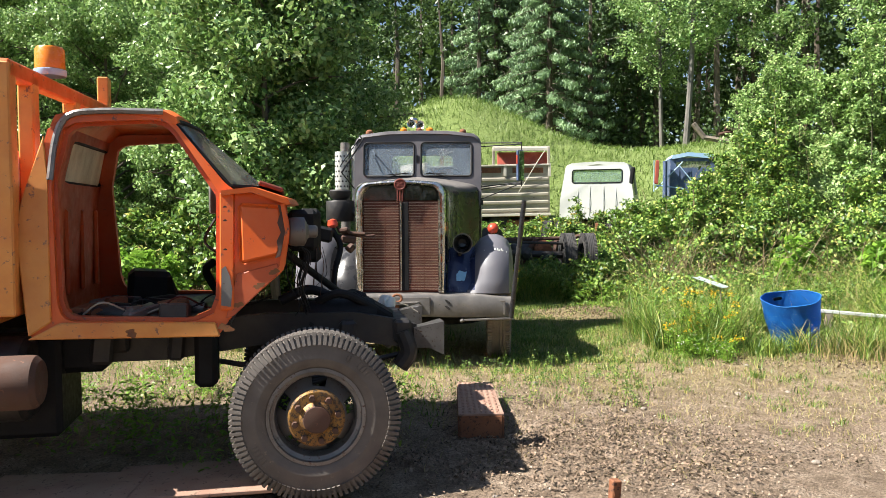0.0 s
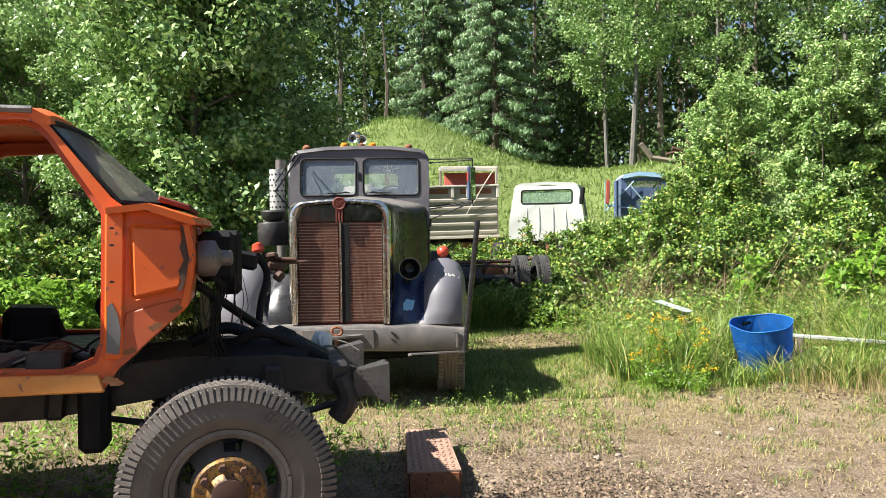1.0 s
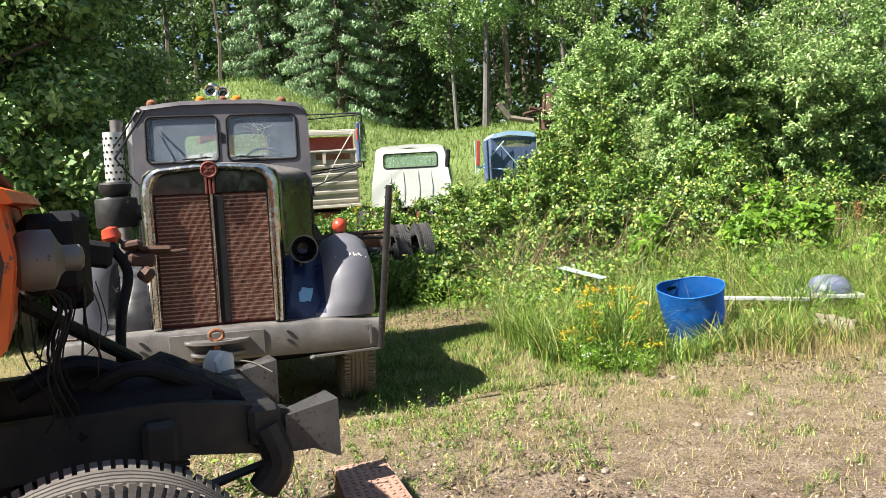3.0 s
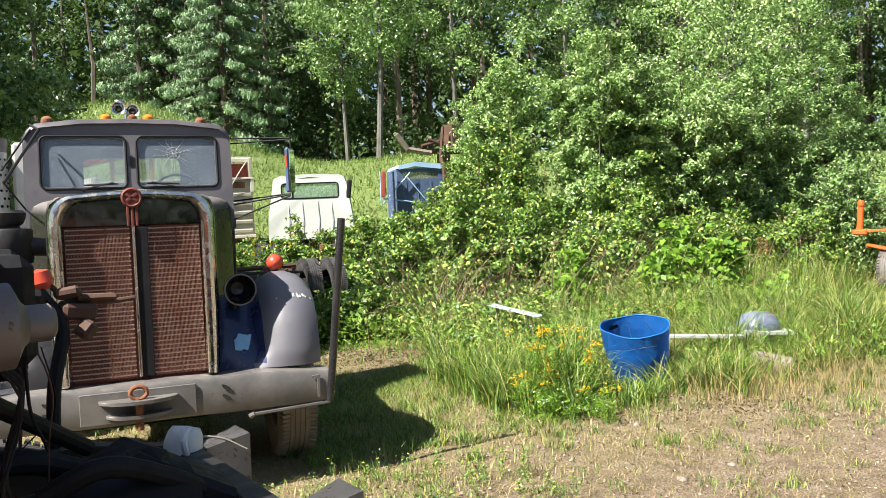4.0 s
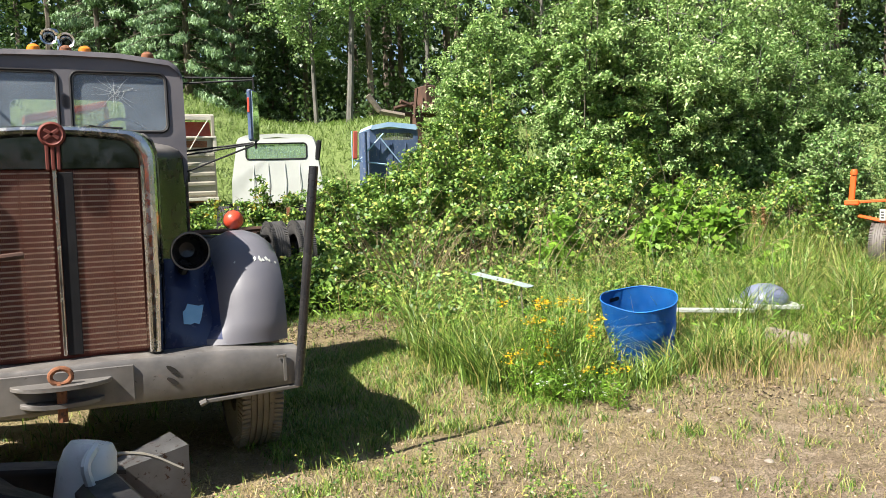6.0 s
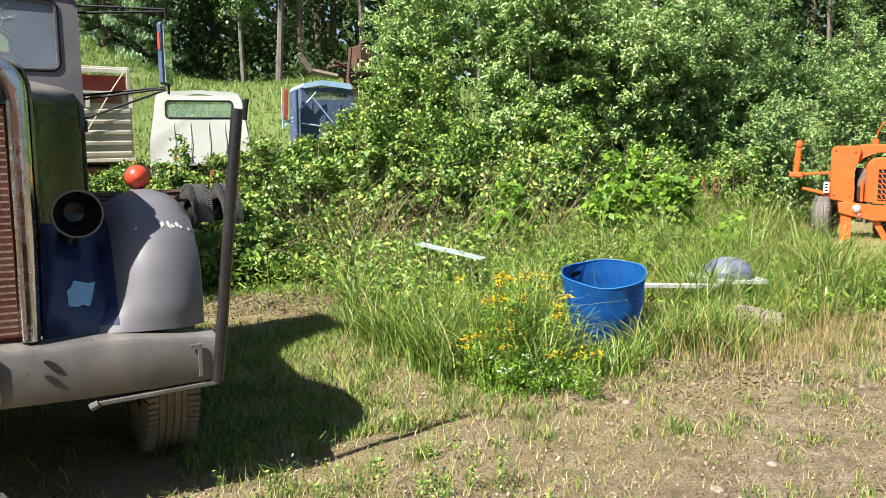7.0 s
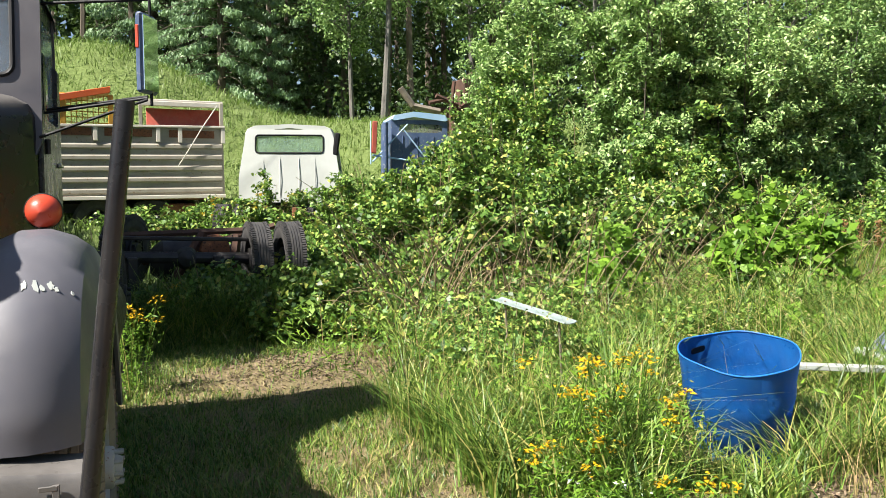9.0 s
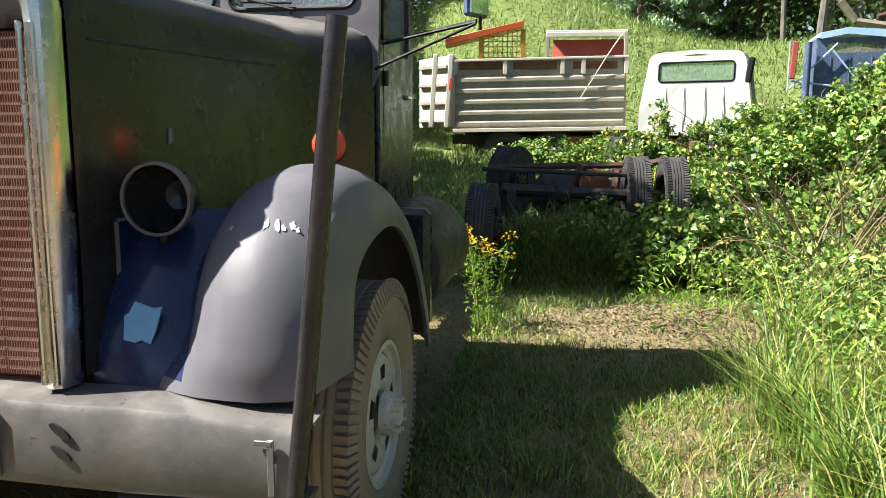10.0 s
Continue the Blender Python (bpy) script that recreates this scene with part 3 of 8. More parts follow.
# ---- wheels ----
def tire_mesh(r, w, rim_r, tread=92, depth=0.011):
    """A tyre about the y axis, outer face at -w/2, with tread blocks."""
    bm = B()
    s = r - rim_r
    prof = [(rim_r, -w * 0.36), (rim_r + 0.012, -w * 0.42), (rim_r + s * 0.12, -w * 0.45), (rim_r + s * 0.3, -w * 0.50), (rim_r + s * 0.34, -w * 0.505), (rim_r + s * 0.36, -w * 0.50), (rim_r + s * 0.6, -w * 0.505),
            (rim_r + s * 0.80, -w * 0.475), (r - depth * 1.2, -w * 0.42), (r - depth, -w * 0.3), (r - depth, w * 0.3), (r - depth * 1.2, w * 0.42), (rim_r + s * 0.7, w * 0.5), (rim_r + s * 0.3, w * 0.5), (rim_r, w * 0.4), (rim_r, -w * 0.36)]
    lathe(bm, prof, (0, 0, 0), (0, 1, 0), 64)
    pitch = 2 * math.pi * r / tread
    for k in range(tread):
        a = 2 * math.pi * k / tread
        for side in (-1, 1):
            turn = Matrix.Rotation(a + 0.5 * side * math.pi / tread, 4, "Y")
            m = turn @ Matrix.Translation((0, side * w * 0.37, r - depth * 0.7)) @ Matrix.Rotation(side * 0.25, 4, "X")
            bmesh.ops.create_cube(bm, size=1.0, matrix=m @ Matrix.Diagonal((pitch * 0.6, w * 0.2, depth * 1.9, 1)))
            # the lug runs on down the shoulder
            m = turn @ Matrix.Translation((0, side * w * 0.462, r - 0.036)) @ Matrix.Rotation(side * 0.28, 4, "X")
            bmesh.ops.create_cube(bm, size=1.0, matrix=m @ Matrix.Diagonal((pitch * 0.56, 0.02, 0.062, 1)))
    for side in (-0.2, -0.07, 0.07, 0.2):
        lathe(bm, [(r - depth, side * w - w * 0.05), (r - 0.001, side * w - w * 0.042), (r - 0.001, side * w + w * 0.042), (r - depth, side * w + w * 0.05)], (0, 0, 0), (0, 1, 0), 64)
    return bm


def wheel(parent, at, turn, r, w, rim_r, hub_mat, rim_mat, disc_in=0.03, tire_mat=None, flat=False):
    """A disc wheel: tyre, rim with hand holes, hub with studs. Its outer face looks along -y before the turn."""
    root = new("wheel")
    root.parent = parent
    root.matrix_basis = pose(*at, 0, 0, turn)
    part("tire", tire_mesh(r, w, rim_r), tire_mat or (OLD_TIRE if hub_mat is DARK_STEEL else RUBBER), root, "dusty tan worn truck tire, bounced light put into its colour" if tire_mat is TIRE_TAN_LIT else "worn black rubber truck tire")
    bm = B()
    f = -w * 0.36
    lathe(bm, [(rim_r + 0.012, f - 0.02), (rim_r - 0.008, f - 0.022), (rim_r - 0.012, f), (rim_r - 0.035, f + 0.01), (rim_r - 0.045, f + 0.05), (rim_r - 0.05, w * 0.3)], (0, 0, 0), (0, 1, 0), 48)
    part("rim", bm, rim_mat, root)
    # disc with hand holes
    bm = B()
    n, inner, outer = 60, rim_r * 0.6, rim_r - 0.03
    loops = []
    rows = ((inner * 0.7, f - 0.015), (inner, f - 0.015), (inner + 0.012, f + disc_in * 0.4), (outer - 0.022, f + disc_in + 0.05), (outer, f + disc_in + 0.07))
    if flat:
        rows = ((0.07, f + 0.02), (0.115, f - 0.004), (0.135, f - 0.008), (0.19, f - 0.006), (0.225, f + 0.004), (outer, f + 0.03))
    for rr, yy in rows:
        loops.append([bm.verts.new((rr * math.cos(2 * math.pi * k / n), yy, rr * math.sin(2 * math.pi * k / n))) for k in range(n)])
    for i, (a, b) in enumerate(zip(loops, loops[1:])):
        for k in range(n):
            if i in (2,) and (k % 12) in (0, 1, 2, 3):
                continue
            j = (k + 1) % n
            bm.faces.new((a[k], a[j], b[j], b[k]))
    part("disc", bm, MID_STEEL if hub_mat is HUB else rim_mat, root)
    bm = B()
    h = 0.085 if flat else rim_r * 0.6
    lathe(bm, [(h, f - 0.012), (h, f - 0.045), (h * 0.93, f - 0.055), (h * 0.6, f - 0.058), (h * 0.52, f - 0.075), (h * 0.45, f - 0.085), (0.001, f - 0.085)], (0, 0, 0), (0, 1, 0), 32)
    part("hub", bm, hub_mat, root, "rusty yellow hub" if hub_mat is HUB else "")
    if hub_mat is HUB:
        bm = B()
        lathe(bm, [(h * 0.50, f - 0.074), (h * 0.46, f - 0.092), (h * 0.2, f - 0.098), (0.001, f - 0.098)], (0, 0, 0), (0, 1, 0), 24)
        part("hub_cap", bm, OLD_IRON, root, "dark rusted hub cap")
    for k in range(8):
        a = 2 * math.pi * k / 8 + 0.2
        bm = B()
        p = Vector((h * 0.76 * math.cos(a), f - 0.055, h * 0.76 * math.sin(a)))
        tube(bm, [p, p + Vector((0, -0.035, 0))], h * 0.11, 6)
        part("stud", bm, OLD_IRON if hub_mat is HUB else hub_mat, root)
    bm = B()
    tube(bm, [(0, w * 0.4, 0), (0, 0.0, 0)], 0.14, 20)
    part("drum", bm, DARK_STEEL, root)
    return root


# ---- the dark truck ----
def dark_truck():
    T = thing("conventional_truck", "old dark gray conventional semi truck, weathered, with rusty grille", "truck")
    XZ = lambda y: (lambda a, b, d: (a, y + d, b))
    # bumper: a bent channel with a return at top and bottom
    bm = B()
    prof = [(-0.10, 0.52), (-0.11, 0.54), (-0.11, 0.745), (-0.098, 0.765), (0.06, 0.775), (0.06, 0.765), (-0.09, 0.753), (-0.098, 0.74), (-0.098, 0.545), (-0.09, 0.535), (0.0, 0.53), (0.0, 0.52)]
    rings = []
    for x in np.linspace(-1.235, 1.235, 15):
        dip = -0.035 * max(0, abs(x) - 0.75) / 0.48 + 0.004 * math.sin(9 * x)
        back = 0.05 * max(0, abs(x) - 1.1)
        rings.append([(x, y + back, z + (dip if z > 0.7 else 0.003 * math.sin(7 * x))) for y, z in prof])
    ring_faces(bm, rings)
    bp = part("bumper", bm, BUMPER, T, "scuffed bare steel bumper")
    bm = B()
    box(bm, (0.945, -0.085, 0.497), (0.56, 0.05, 0.022), (0, -2.5, 0), 0.004)
    tube(bm, [(0.665, -0.11, 0.475), (0.70, -0.115, 0.49)], 0.018, 8)
    part("bumper_lip", bm, BUMPER, bp)
    bm = B()
    box(bm, (-0.02, -0.117, 0.64), (0.70, 0.012, 0.2), (0, 0, 0), 0.003)
    part("tow_plate", bm, BUMPER, bp)
    for z, s in ((0.67, 0.24), (0.575, 0.2)):
        bm = B()
        out = [(s * math.cos(a), -0.12 - 0.6 * s * math.sin(a)) for a in np.linspace(0, math.pi, 17)]
        prism(bm, out, lambda a, b, d: (a - 0.02, b, d), z, z + 0.022, 0.003)
        part("tow_jaw", bm, BUMPER, bp, "half-round steel tow jaw")
    bm = B()
    tube(bm, [(-0.02, -0.2, 0.5), (-0.02, -0.2, 0.70)], 0.025, 10)
    ring = [(-0.02 + 0.05 * math.cos(a), -0.2, 0.735 + 0.04 * math.sin(a)) for a in np.linspace(0, 2 * math.pi, 17)]
    tube(bm, ring, 0.014, 8, False)
    part("tow_pin", bm, RUST, bp, "rusty tow pin with a ring")
    for x, z in ((0.525, 0.69), (0.525, 0.625), (-0.55, 0.69), (-0.55, 0.625)):
        bm = B()
        prism(bm, [(0.035 * math.cos(a), 0.013 * math.sin(a)) for a in np.linspace(0, 2 * math.pi, 12, endpoint=False)],
              lambda a, b, d: (x + a * 0.85 + b * 0.5, -0.112 - d, z - a * 0.6 + b * 0.85), 0.0, 0.006)
        part("bumper_bolt", bm, DARK_STEEL, bp)
    bm = B()
    box(bm, (1.145, -0.115, 0.63), (0.02, 0.006, 0.16), (0, 0, 0), 0.002)
    box(bm, (1.125, -0.116, 0.70), (0.05, 0.006, 0.015), (0, 0, 0), 0.002)
    part("weld_strap", bm, BUMPER, bp)
    bm = B()
    tube(bm, [(1.215, -0.135, 0.52), (1.225, -0.135, 0.6), (1.355, -0.135, 1.79)], [0.025, 0.027, 0.027], 14)
    part("marker_post", bm, BLACK_PAINT, T, "black steel corner marker post")
    bm = B()
    lathe(bm, [(0.022, 0), (0.022, 0.003), (0.001, 0.003)], (1.355, -0.135, 1.787), (0.11, 0, 1), 12)
    part("post_cap", bm, RUBBER_DARK, T)

    # grille shell
    W, TOP, BOT = 0.505, 2.005, 0.78
    bm = B()
    outer = [(W - 0.012, BOT), (W, 1.2)] + [(W - 0.14 + 0.14 * math.cos(a), TOP - 0.16 + 0.16 * math.sin(a)) for a in np.linspace(0, math.pi / 2, 8)]
    outer += [(0.2, TOP + 0.014), (0, TOP + 0.022)]
    outer = outer + [(-x, z) for x, z in outer[-2::-1]]
    inner = [(x * (W - 0.085) / W, z if z == BOT else min(z, 1.2) if z <= 1.2 else BOT + (z - BOT) * (1 - 0.055 / (TOP - BOT))) for x, z in outer]
    rings = []
    for dep, k in ((0.05, 0.0), (0.01, 0.0), (-0.025, 0.18), (-0.035, 0.45), (-0.028, 0.75), (0.0, 0.95), (0.05, 1.0)):
        rings.append([(a[0] + (b[0] - a[0]) * k, dep, a[1] + (b[1] - a[1]) * k) for a, b in zip(outer, inner)])
    ring_faces(bm, rings, False)
    shell = part("grille_shell", bm, CHROME, T, "tarnished chrome grille surround")
    for sx in (-1, 1):
        for dx in (0.035, 0.075):
            bm = B()
            box(bm, (sx * (W - dx), -0.035, 1.30), (0.014, 0.02, 1.02), (0, 0, 0), 0.004)
            part("shell_rib", bm, CHROME, shell)
    bm = B()
    top = [(x, z) for x, z in inner if z > 1.7]
    top = [(inner[2][0], 1.80)] + top + [(-inner[2][0], 1.80)]
    prism(bm, top, XZ(0.03), 0, 0.02)
    part("header_panel", bm, HEADER, shell, "dark glossy radiator header panel")
    bm = B()
    box(bm, (0, 0.075, 1.29), (0.85, 0.02, 1.03))
    part("radiator_core", bm, RUST_RED, shell, "rusty red radiator core")
    # slats and wires
    sl = B()
    box(sl, (0, 0, 0), (0.385, 0.010, 0.0055), (20, 0, 0), 0.0)
    me = bpy.data.meshes.new("slat")
    sl.to_mesh(me)
    sl.free()
    me.materials.append(SLAT)
    n = 33
    for k in range(n):
        z = 0.80 + 0.99 * (k + 0.5) / n
        for sx in (-1, 1):
            share("slat", me, shell, pose(sx * 0.217, 0.032, z + 0.0015 * math.sin(5 * k + sx), 0, 0.25 * math.sin(3.1 * k + sx), 0))
    bm = B()
    for k in range(46):
        for sx in (-1, 1):
            x = sx * (0.028 + 0.385 * (k + 0.5) / 46)
            box(bm, (x, 0.024, 1.295), (0.0019, 0.002, 0.99))
    part("stone_screen", bm, SCREEN, shell, "fine wire stone screen")
    bm = B()
    box(bm, (0, 0.016, 1.30), (0.018, 0.028, 1.0), (0, 0, 0), 0.005)
    part("center_strip", bm, CHROME, shell)
    # Black bar added for the shadow that falls beside the centre strip.
    bm = B()
    box(bm, (0.05, 0.02, 1.29), (0.075, 0.014, 0.98), (0, 0, 0), 0.003)
    part("shutter_strip", bm, RUBBER_DARK, shell)
    bm = B()
    lathe(bm, [(0.062, 0.02), (0.066, 0.0), (0.055, -0.012), (0.048, -0.006), (0.001, -0.004)], (0, -0.035, 1.975), (0, 1, 0), 24)
    box(bm, (0, -0.04, 1.975), (0.085, 0.012, 0.02), (0, 35, 0), 0.003)
    box(bm, (0, -0.04, 1.975), (0.085, 0.012, 0.02), (0, -35, 0), 0.003)
    for dx in (-0.027, 0.0, 0.027):
        box(bm, (dx, -0.03, 1.865), (0.018, 0.016, 0.15), (0, 0, 0), 0.004)
    part("radiator_badge", bm, RUST_RED, shell, "faded red plain round badge")

    # hood, lofted from the shell to the cowl
    def hood_loop(y, w, top, low, crown):
        side = [(w * 0.985, low), (w, low + 0.3), (w, top - 0.20), (w * 0.992, top - 0.11), (w * 0.955, top - 0.045), (w * 0.87, top - 0.008), (w * 0.45, top + crown * 0.7), (0, top + crown)]
        return [(x, y, z) for x, z in side + [(-x, z) for x, z in side[-2::-1]]]
    bm = B()
    ring_faces(bm, [hood_loop(*a) for a in ((0.05, 0.512, 1.99, 0.8, 0.03), (0.09, 0.524, 2.0, 0.8, 0.03), (0.5, 0.53, 2.005, 0.85, 0.03), (1.1, 0.545, 2.02, 0.9, 0.035), (1.5, 0.565, 2.03, 0.9, 0.04),
                                              (1.72, 0.60, 2.02, 0.9, 0.05), (1.9, 0.72, 2.03, 0.9, 0.06), (2.04, 0.83, 2.05, 0.9, 0.08), (2.10, 0.85, 2.06, 0.9, 0.09))], False)
    hood = part("hood", bm, HOOD, T, "dark dusty hood with worn shoulders, sunlit top put into its colour")
    for sx in (-1, 1):
        bm = B()
        tube(bm, [(sx * 0.524, 0.12, 1.78), (sx * 0.530, 0.6, 1.79), (sx * 0.544, 1.1, 1.80), (sx * 0.562, 1.45, 1.81)], 0.006, 6)
        part("hood_seam", bm, DARK_STEEL, hood)
        for k in range(2):
            bm = B()
            box(bm, (sx * (0.532 + 0.018 * k), 0.55 + 0.75 * k, 1.5), (0.012, 0.025, 0.06), (0, 0, 0), 0.004)
            part("hood_latch", bm, MID_STEEL, hood)

    # front fenders
    arc = bend([(-0.02, 0.772), (-0.015, 0.9), (0.05, 1.10), (0.17, 1.26), (0.36, 1.36), (0.62, 1.40), (0.9, 1.375), (1.2, 1.26), (1.45, 1.07), (1.66, 0.80), (1.78, 0.55)], 4)
    for sx in (-1, 1):
        bm = B()
        rings = []
        pts = [Vector((p.x, p.y)) for p in [Vector((a[0], a[1], 0)) for a in arc]]
        for i, p in enumerate(pts):
            d = (pts[min(i + 1, len(pts) - 1)] - pts[max(i - 1, 0)]).normalized()
            nrm = Vector((-d.y, d.x))
            fr = i / (len(pts) - 1)
            swell = 0.04 * math.sin(math.pi * min(1, fr * 1.4))
            row = []
            for x, o in ((0.50, -0.30), (0.62, -0.23), (0.735, -0.14), (0.82, -0.07), (0.88, -0.03), (0.97, -0.006), (1.06, -0.002), (1.14, -0.028), (1.20, -0.065), (1.236, -0.115), (1.25, -0.17), (1.244, -0.2), (1.228, -0.2),
                         (1.222, -0.13), (1.16, -0.06), (1.0, -0.02)):
                if x < 0.9:
                    o *= 0.5 + 1.1 * min(1, fr / 0.14) if x > 0.66 else 1.0
                if x > 1.21 and o < -0.1:
                    o -= 0.16 * min(1, max(0, 1.15 - 1.8 * fr))
                q = p + nrm * (o + (swell if 0.85 < x < 1.15 and o > -0.1 else 0) * 0.3)
                row.append((sx * x, q.x, max(q.y, 0.50)))
            rings.append(row)
        ring_faces(bm, rings, False, False)
        # Inner slope lies in the hood's shadow; that shade is painted on these faces.
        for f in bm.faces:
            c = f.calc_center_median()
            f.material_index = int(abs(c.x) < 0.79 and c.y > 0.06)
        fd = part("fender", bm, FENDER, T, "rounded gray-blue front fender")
        fd.data.materials.append(APRON_SHADE if sx > 0 else BLACK_PAINT)
        # inner apron down to the bumper
        bm = B()
        rings = []
        for k in range(9):
            z = 0.76 + 0.5 * k / 8
            y = 0.07 + 0.30 * (k / 8) ** 2
            rings.append([(sx * 0.50, y + 0.02, z), (sx * 0.60, y - 0.01, z), (sx * 0.70, y - 0.02 + 0.05 * k / 8, z), (sx * 0.80, y + 0.02 + 0.12 * k / 8, z), (sx * 0.80, y + 0.15, z), (sx * 0.50, y + 0.12, z)])
        ring_faces(bm, rings)
        box(bm, (sx * 0.52, 0.9, 1.0), (0.03, 1.4, 0.5), (0, 0, 0), 0.01)
        part("apron", bm, APRON_SHADE if sx > 0 else BLACK_PAINT, fd, "glossy inner apron, the hood's blue shade put into its colour" if sx > 0 else "")
        if sx > 0:
            # flaking light blue patch on the apron
            edge = [(-0.058, -0.05), (-0.02, -0.056), (0.0, -0.048), (0.028, -0.058), (0.042, -0.02), (0.058, 0.05), (0.03, 0.046), (-0.03, 0.062), (-0.045, 0.03), (-0.06, 0.02)]
            bm = B()
            prism(bm, edge, lambda a, b, d: (0.672 + a, 0.088 - d + 0.20 * (b + 0.01), 0.955 + b), -0.004, 0.003)
            part("paint_patch", bm, SKYBLUE_PATCH, fd, "light blue paint patch")
        if sx < 0:
            continue
        # white chips in the fender's paint
        rr = random.Random(8)
        for x, r in ((1.045, 0.013), (1.065, 0.016), (1.085, 0.010), (1.115, 0.012), (1.13, 0.008), (1.195, 0.007), (1.12, 0.005), (0.93, 0.007)):
            at = Vector((x, 0.17, 1.235 + rr.uniform(-0.012, 0.012)))
            f = min((f for f in fd.data.polygons if f.normal.y < -0.2), key=lambda f: (f.center - at).length)
            at -= f.normal * f.normal.dot(at - f.center)
            m = Matrix.Translation(at) @ f.normal.to_track_quat("Z", "X").to_matrix().to_4x4()
            bm = B()
            prism(bm, [(r * g * 1.3 * math.cos(q), r * g * 0.7 * math.sin(q)) for q, g in ((k * 0.571, rr.uniform(0.6, 1.3)) for k in range(11))], lambda a, b, d: tuple(m @ Vector((a, b, d))), -0.004, 0.003)
            part("paint_chip", bm, WHITE, fd, "white chip in the paint")
        # empty headlamp bucket
        bm = B()
        lathe(bm, [(0.001, 0.17), (0.05, 0.16), (0.082, 0.12), (0.099, 0.06), (0.104, 0.0), (0.112, -0.006), (0.112, 0.012), (0.106, 0.012)], (sx * 0.68, 0.19, 1.315), (-0.04 * sx, 1, 0), 32)
        lathe(bm, [(0.001, 0.15), (0.045, 0.14), (0.076, 0.105), (0.092, 0.05), (0.098, 0.0)], (sx * 0.68, 0.19, 1.315), (-0.04 * sx, 1, 0), 32)
        bk = part("headlamp_bucket", bm, BLACK_PAINT, T, "empty headlamp bucket")
        bm = B()
        lathe(bm, [(0.103, 0.0), (0.103, -0.012), (0.112, -0.012), (0.114, 0.008), (0.103, 0.0)], (sx * 0.68, 0.188, 1.315), (-0.04 * sx, 1, 0), 32)
        part("bucket_ring", bm, MID_STEEL, bk)
        bm = B()
        tube(bm, [(sx * 0.66, 0.27, 1.25), (sx * 0.60, 0.36, 1.05)], 0.03, 8)
        part("bucket_stalk", bm, BLACK_PAINT, bk)
        if sx > 0:
            bm = B()
            lathe(bm, [(0.001, -0.066), (0.03, -0.06), (0.055, -0.036), (0.066, 0.0), (0.056, 0.036), (0.032, 0.058), (0.001, 0.066)], (1.026, 0.796, 1.47), (0.1, 1, 0.05), 24)
            lm = part("marker_lamp", bm, RED_LAMP, T, "red ball marker lamp")
            bm = B()
            tube(bm, [(1.026, 0.80, 1.36), (1.026, 0.796, 1.42)], 0.016, 8)
            lathe(bm, [(0.067, -0.006), (0.070, 0), (0.067, 0.006)], (1.026, 0.80, 1.47), (0.1, 1, 0.05), 24)
            part("lamp_stem", bm, DARK_STEEL, lm)
    for sx in (-1, 1):
        wheel(T, (sx * 1.09, 0.86, 0.43), 90 if sx > 0 else -90, 0.52, 0.28, 0.275, WHEEL_WHITE, WHEEL_WHITE, 0.03, TIRE_TAN_LIT, True)
    # front axle and springs
    bm = B()
    tube(bm, bend([(-0.95, 0.86, 0.43), (-0.6, 0.86, 0.36), (0.6, 0.86, 0.36), (0.95, 0.86, 0.43)], 4), 0.06, 8)
    part("front_axle", bm, DARK_STEEL, T)
    for sx in (-1, 1):
        bm = B()
        box(bm, (sx * 0.43, 3.1, 0.70), (0.09, 5.9, 0.22), (0, 0, 0), 0.01)
        part("frame_rail", bm, DARK_STEEL, T)
        bm = B()
        for k in range(4):
            tube(bm, bend([(sx * 0.43, 0.25 + 0.1 * k, 0.54 - 0.02 * k), (sx * 0.43, 0.92, 0.48 - 0.022 * k), (sx * 0.43, 1.6 - 0.1 * k, 0.54 - 0.02 * k)], 4), 0.018, 5)
        part("leaf_spring", bm, DARK_STEEL, T)
    bm = B()
    box(bm, (0, 0.6, 0.9), (0.8, 0.9, 0.5), (0, 0, 0), 0.05)
    box(bm, (0, 1.4, 1.2), (0.6, 0.8, 0.7), (0, 0, 0), 0.08)
    part("engine", bm, DARK_STEEL, T)

    # cab
    X, Y0, Y1, Z0 = 0.875, 2.11, 2.95, 0.92
    cab_front = [(-X, 1.75), (X, 1.75), (X, 2.62), (X - 0.03, 2.69), (X - 0.1, 2.745), (0.4, 2.78), (0, 2.785), (-0.4, 2.78), (-X + 0.1, 2.745), (-X + 0.03, 2.69), (-X, 2.62)]
    bm = B()
    for sx in (-1, 1):
        half = [(0, 1.75), (X, 1.75), (X, 2.62), (X - 0.03, 2.69), (X - 0.1, 2.745), (0.4, 2.78), (0, 2.785)]
        hole = round_rect(0.045, 2.16, 0.745, 2.63, 0.06)
        plate_with_hole(bm, [(sx * a, b) for a, b in half][::sx], [(sx * a, b) for a, b in hole][::sx], lambda a, b, d: (a, Y0 + 0.10 * (b - 2.1) + d, b), 0.0, 0.04)
    bmesh.ops.remove_doubles(bm, verts=bm.verts, dist=1e-4)
    part("cab_front", bm, CAB_GRAY, T, "dull gray cab front")
    for sx in (-1, 1):
        bm = B()
        plate_with_hole(bm, [(Y0 + 0.08, 0.95), (Y1, 0.95), (Y1, 2.65), (Y0 + 0.11, 2.65)], round_rect(Y0 + 0.18, 1.95, Y1 - 0.12, 2.5, 0.06), lambda a, b, d: (sx * (X - 0.012 - d + (0.012 if b < 2.3 else -0.02)), a, b), 0.0, 0.04)
        dr = part("door", bm, BLACK_PAINT, T, "dark weathered cab door")
        bm = B()
        box(bm, (sx * (X - 0.03), Y0 + 0.46, 2.22), (0.008, 0.60, 0.6))
        part("door_glass", bm, GLASS, dr)
        bm = B()
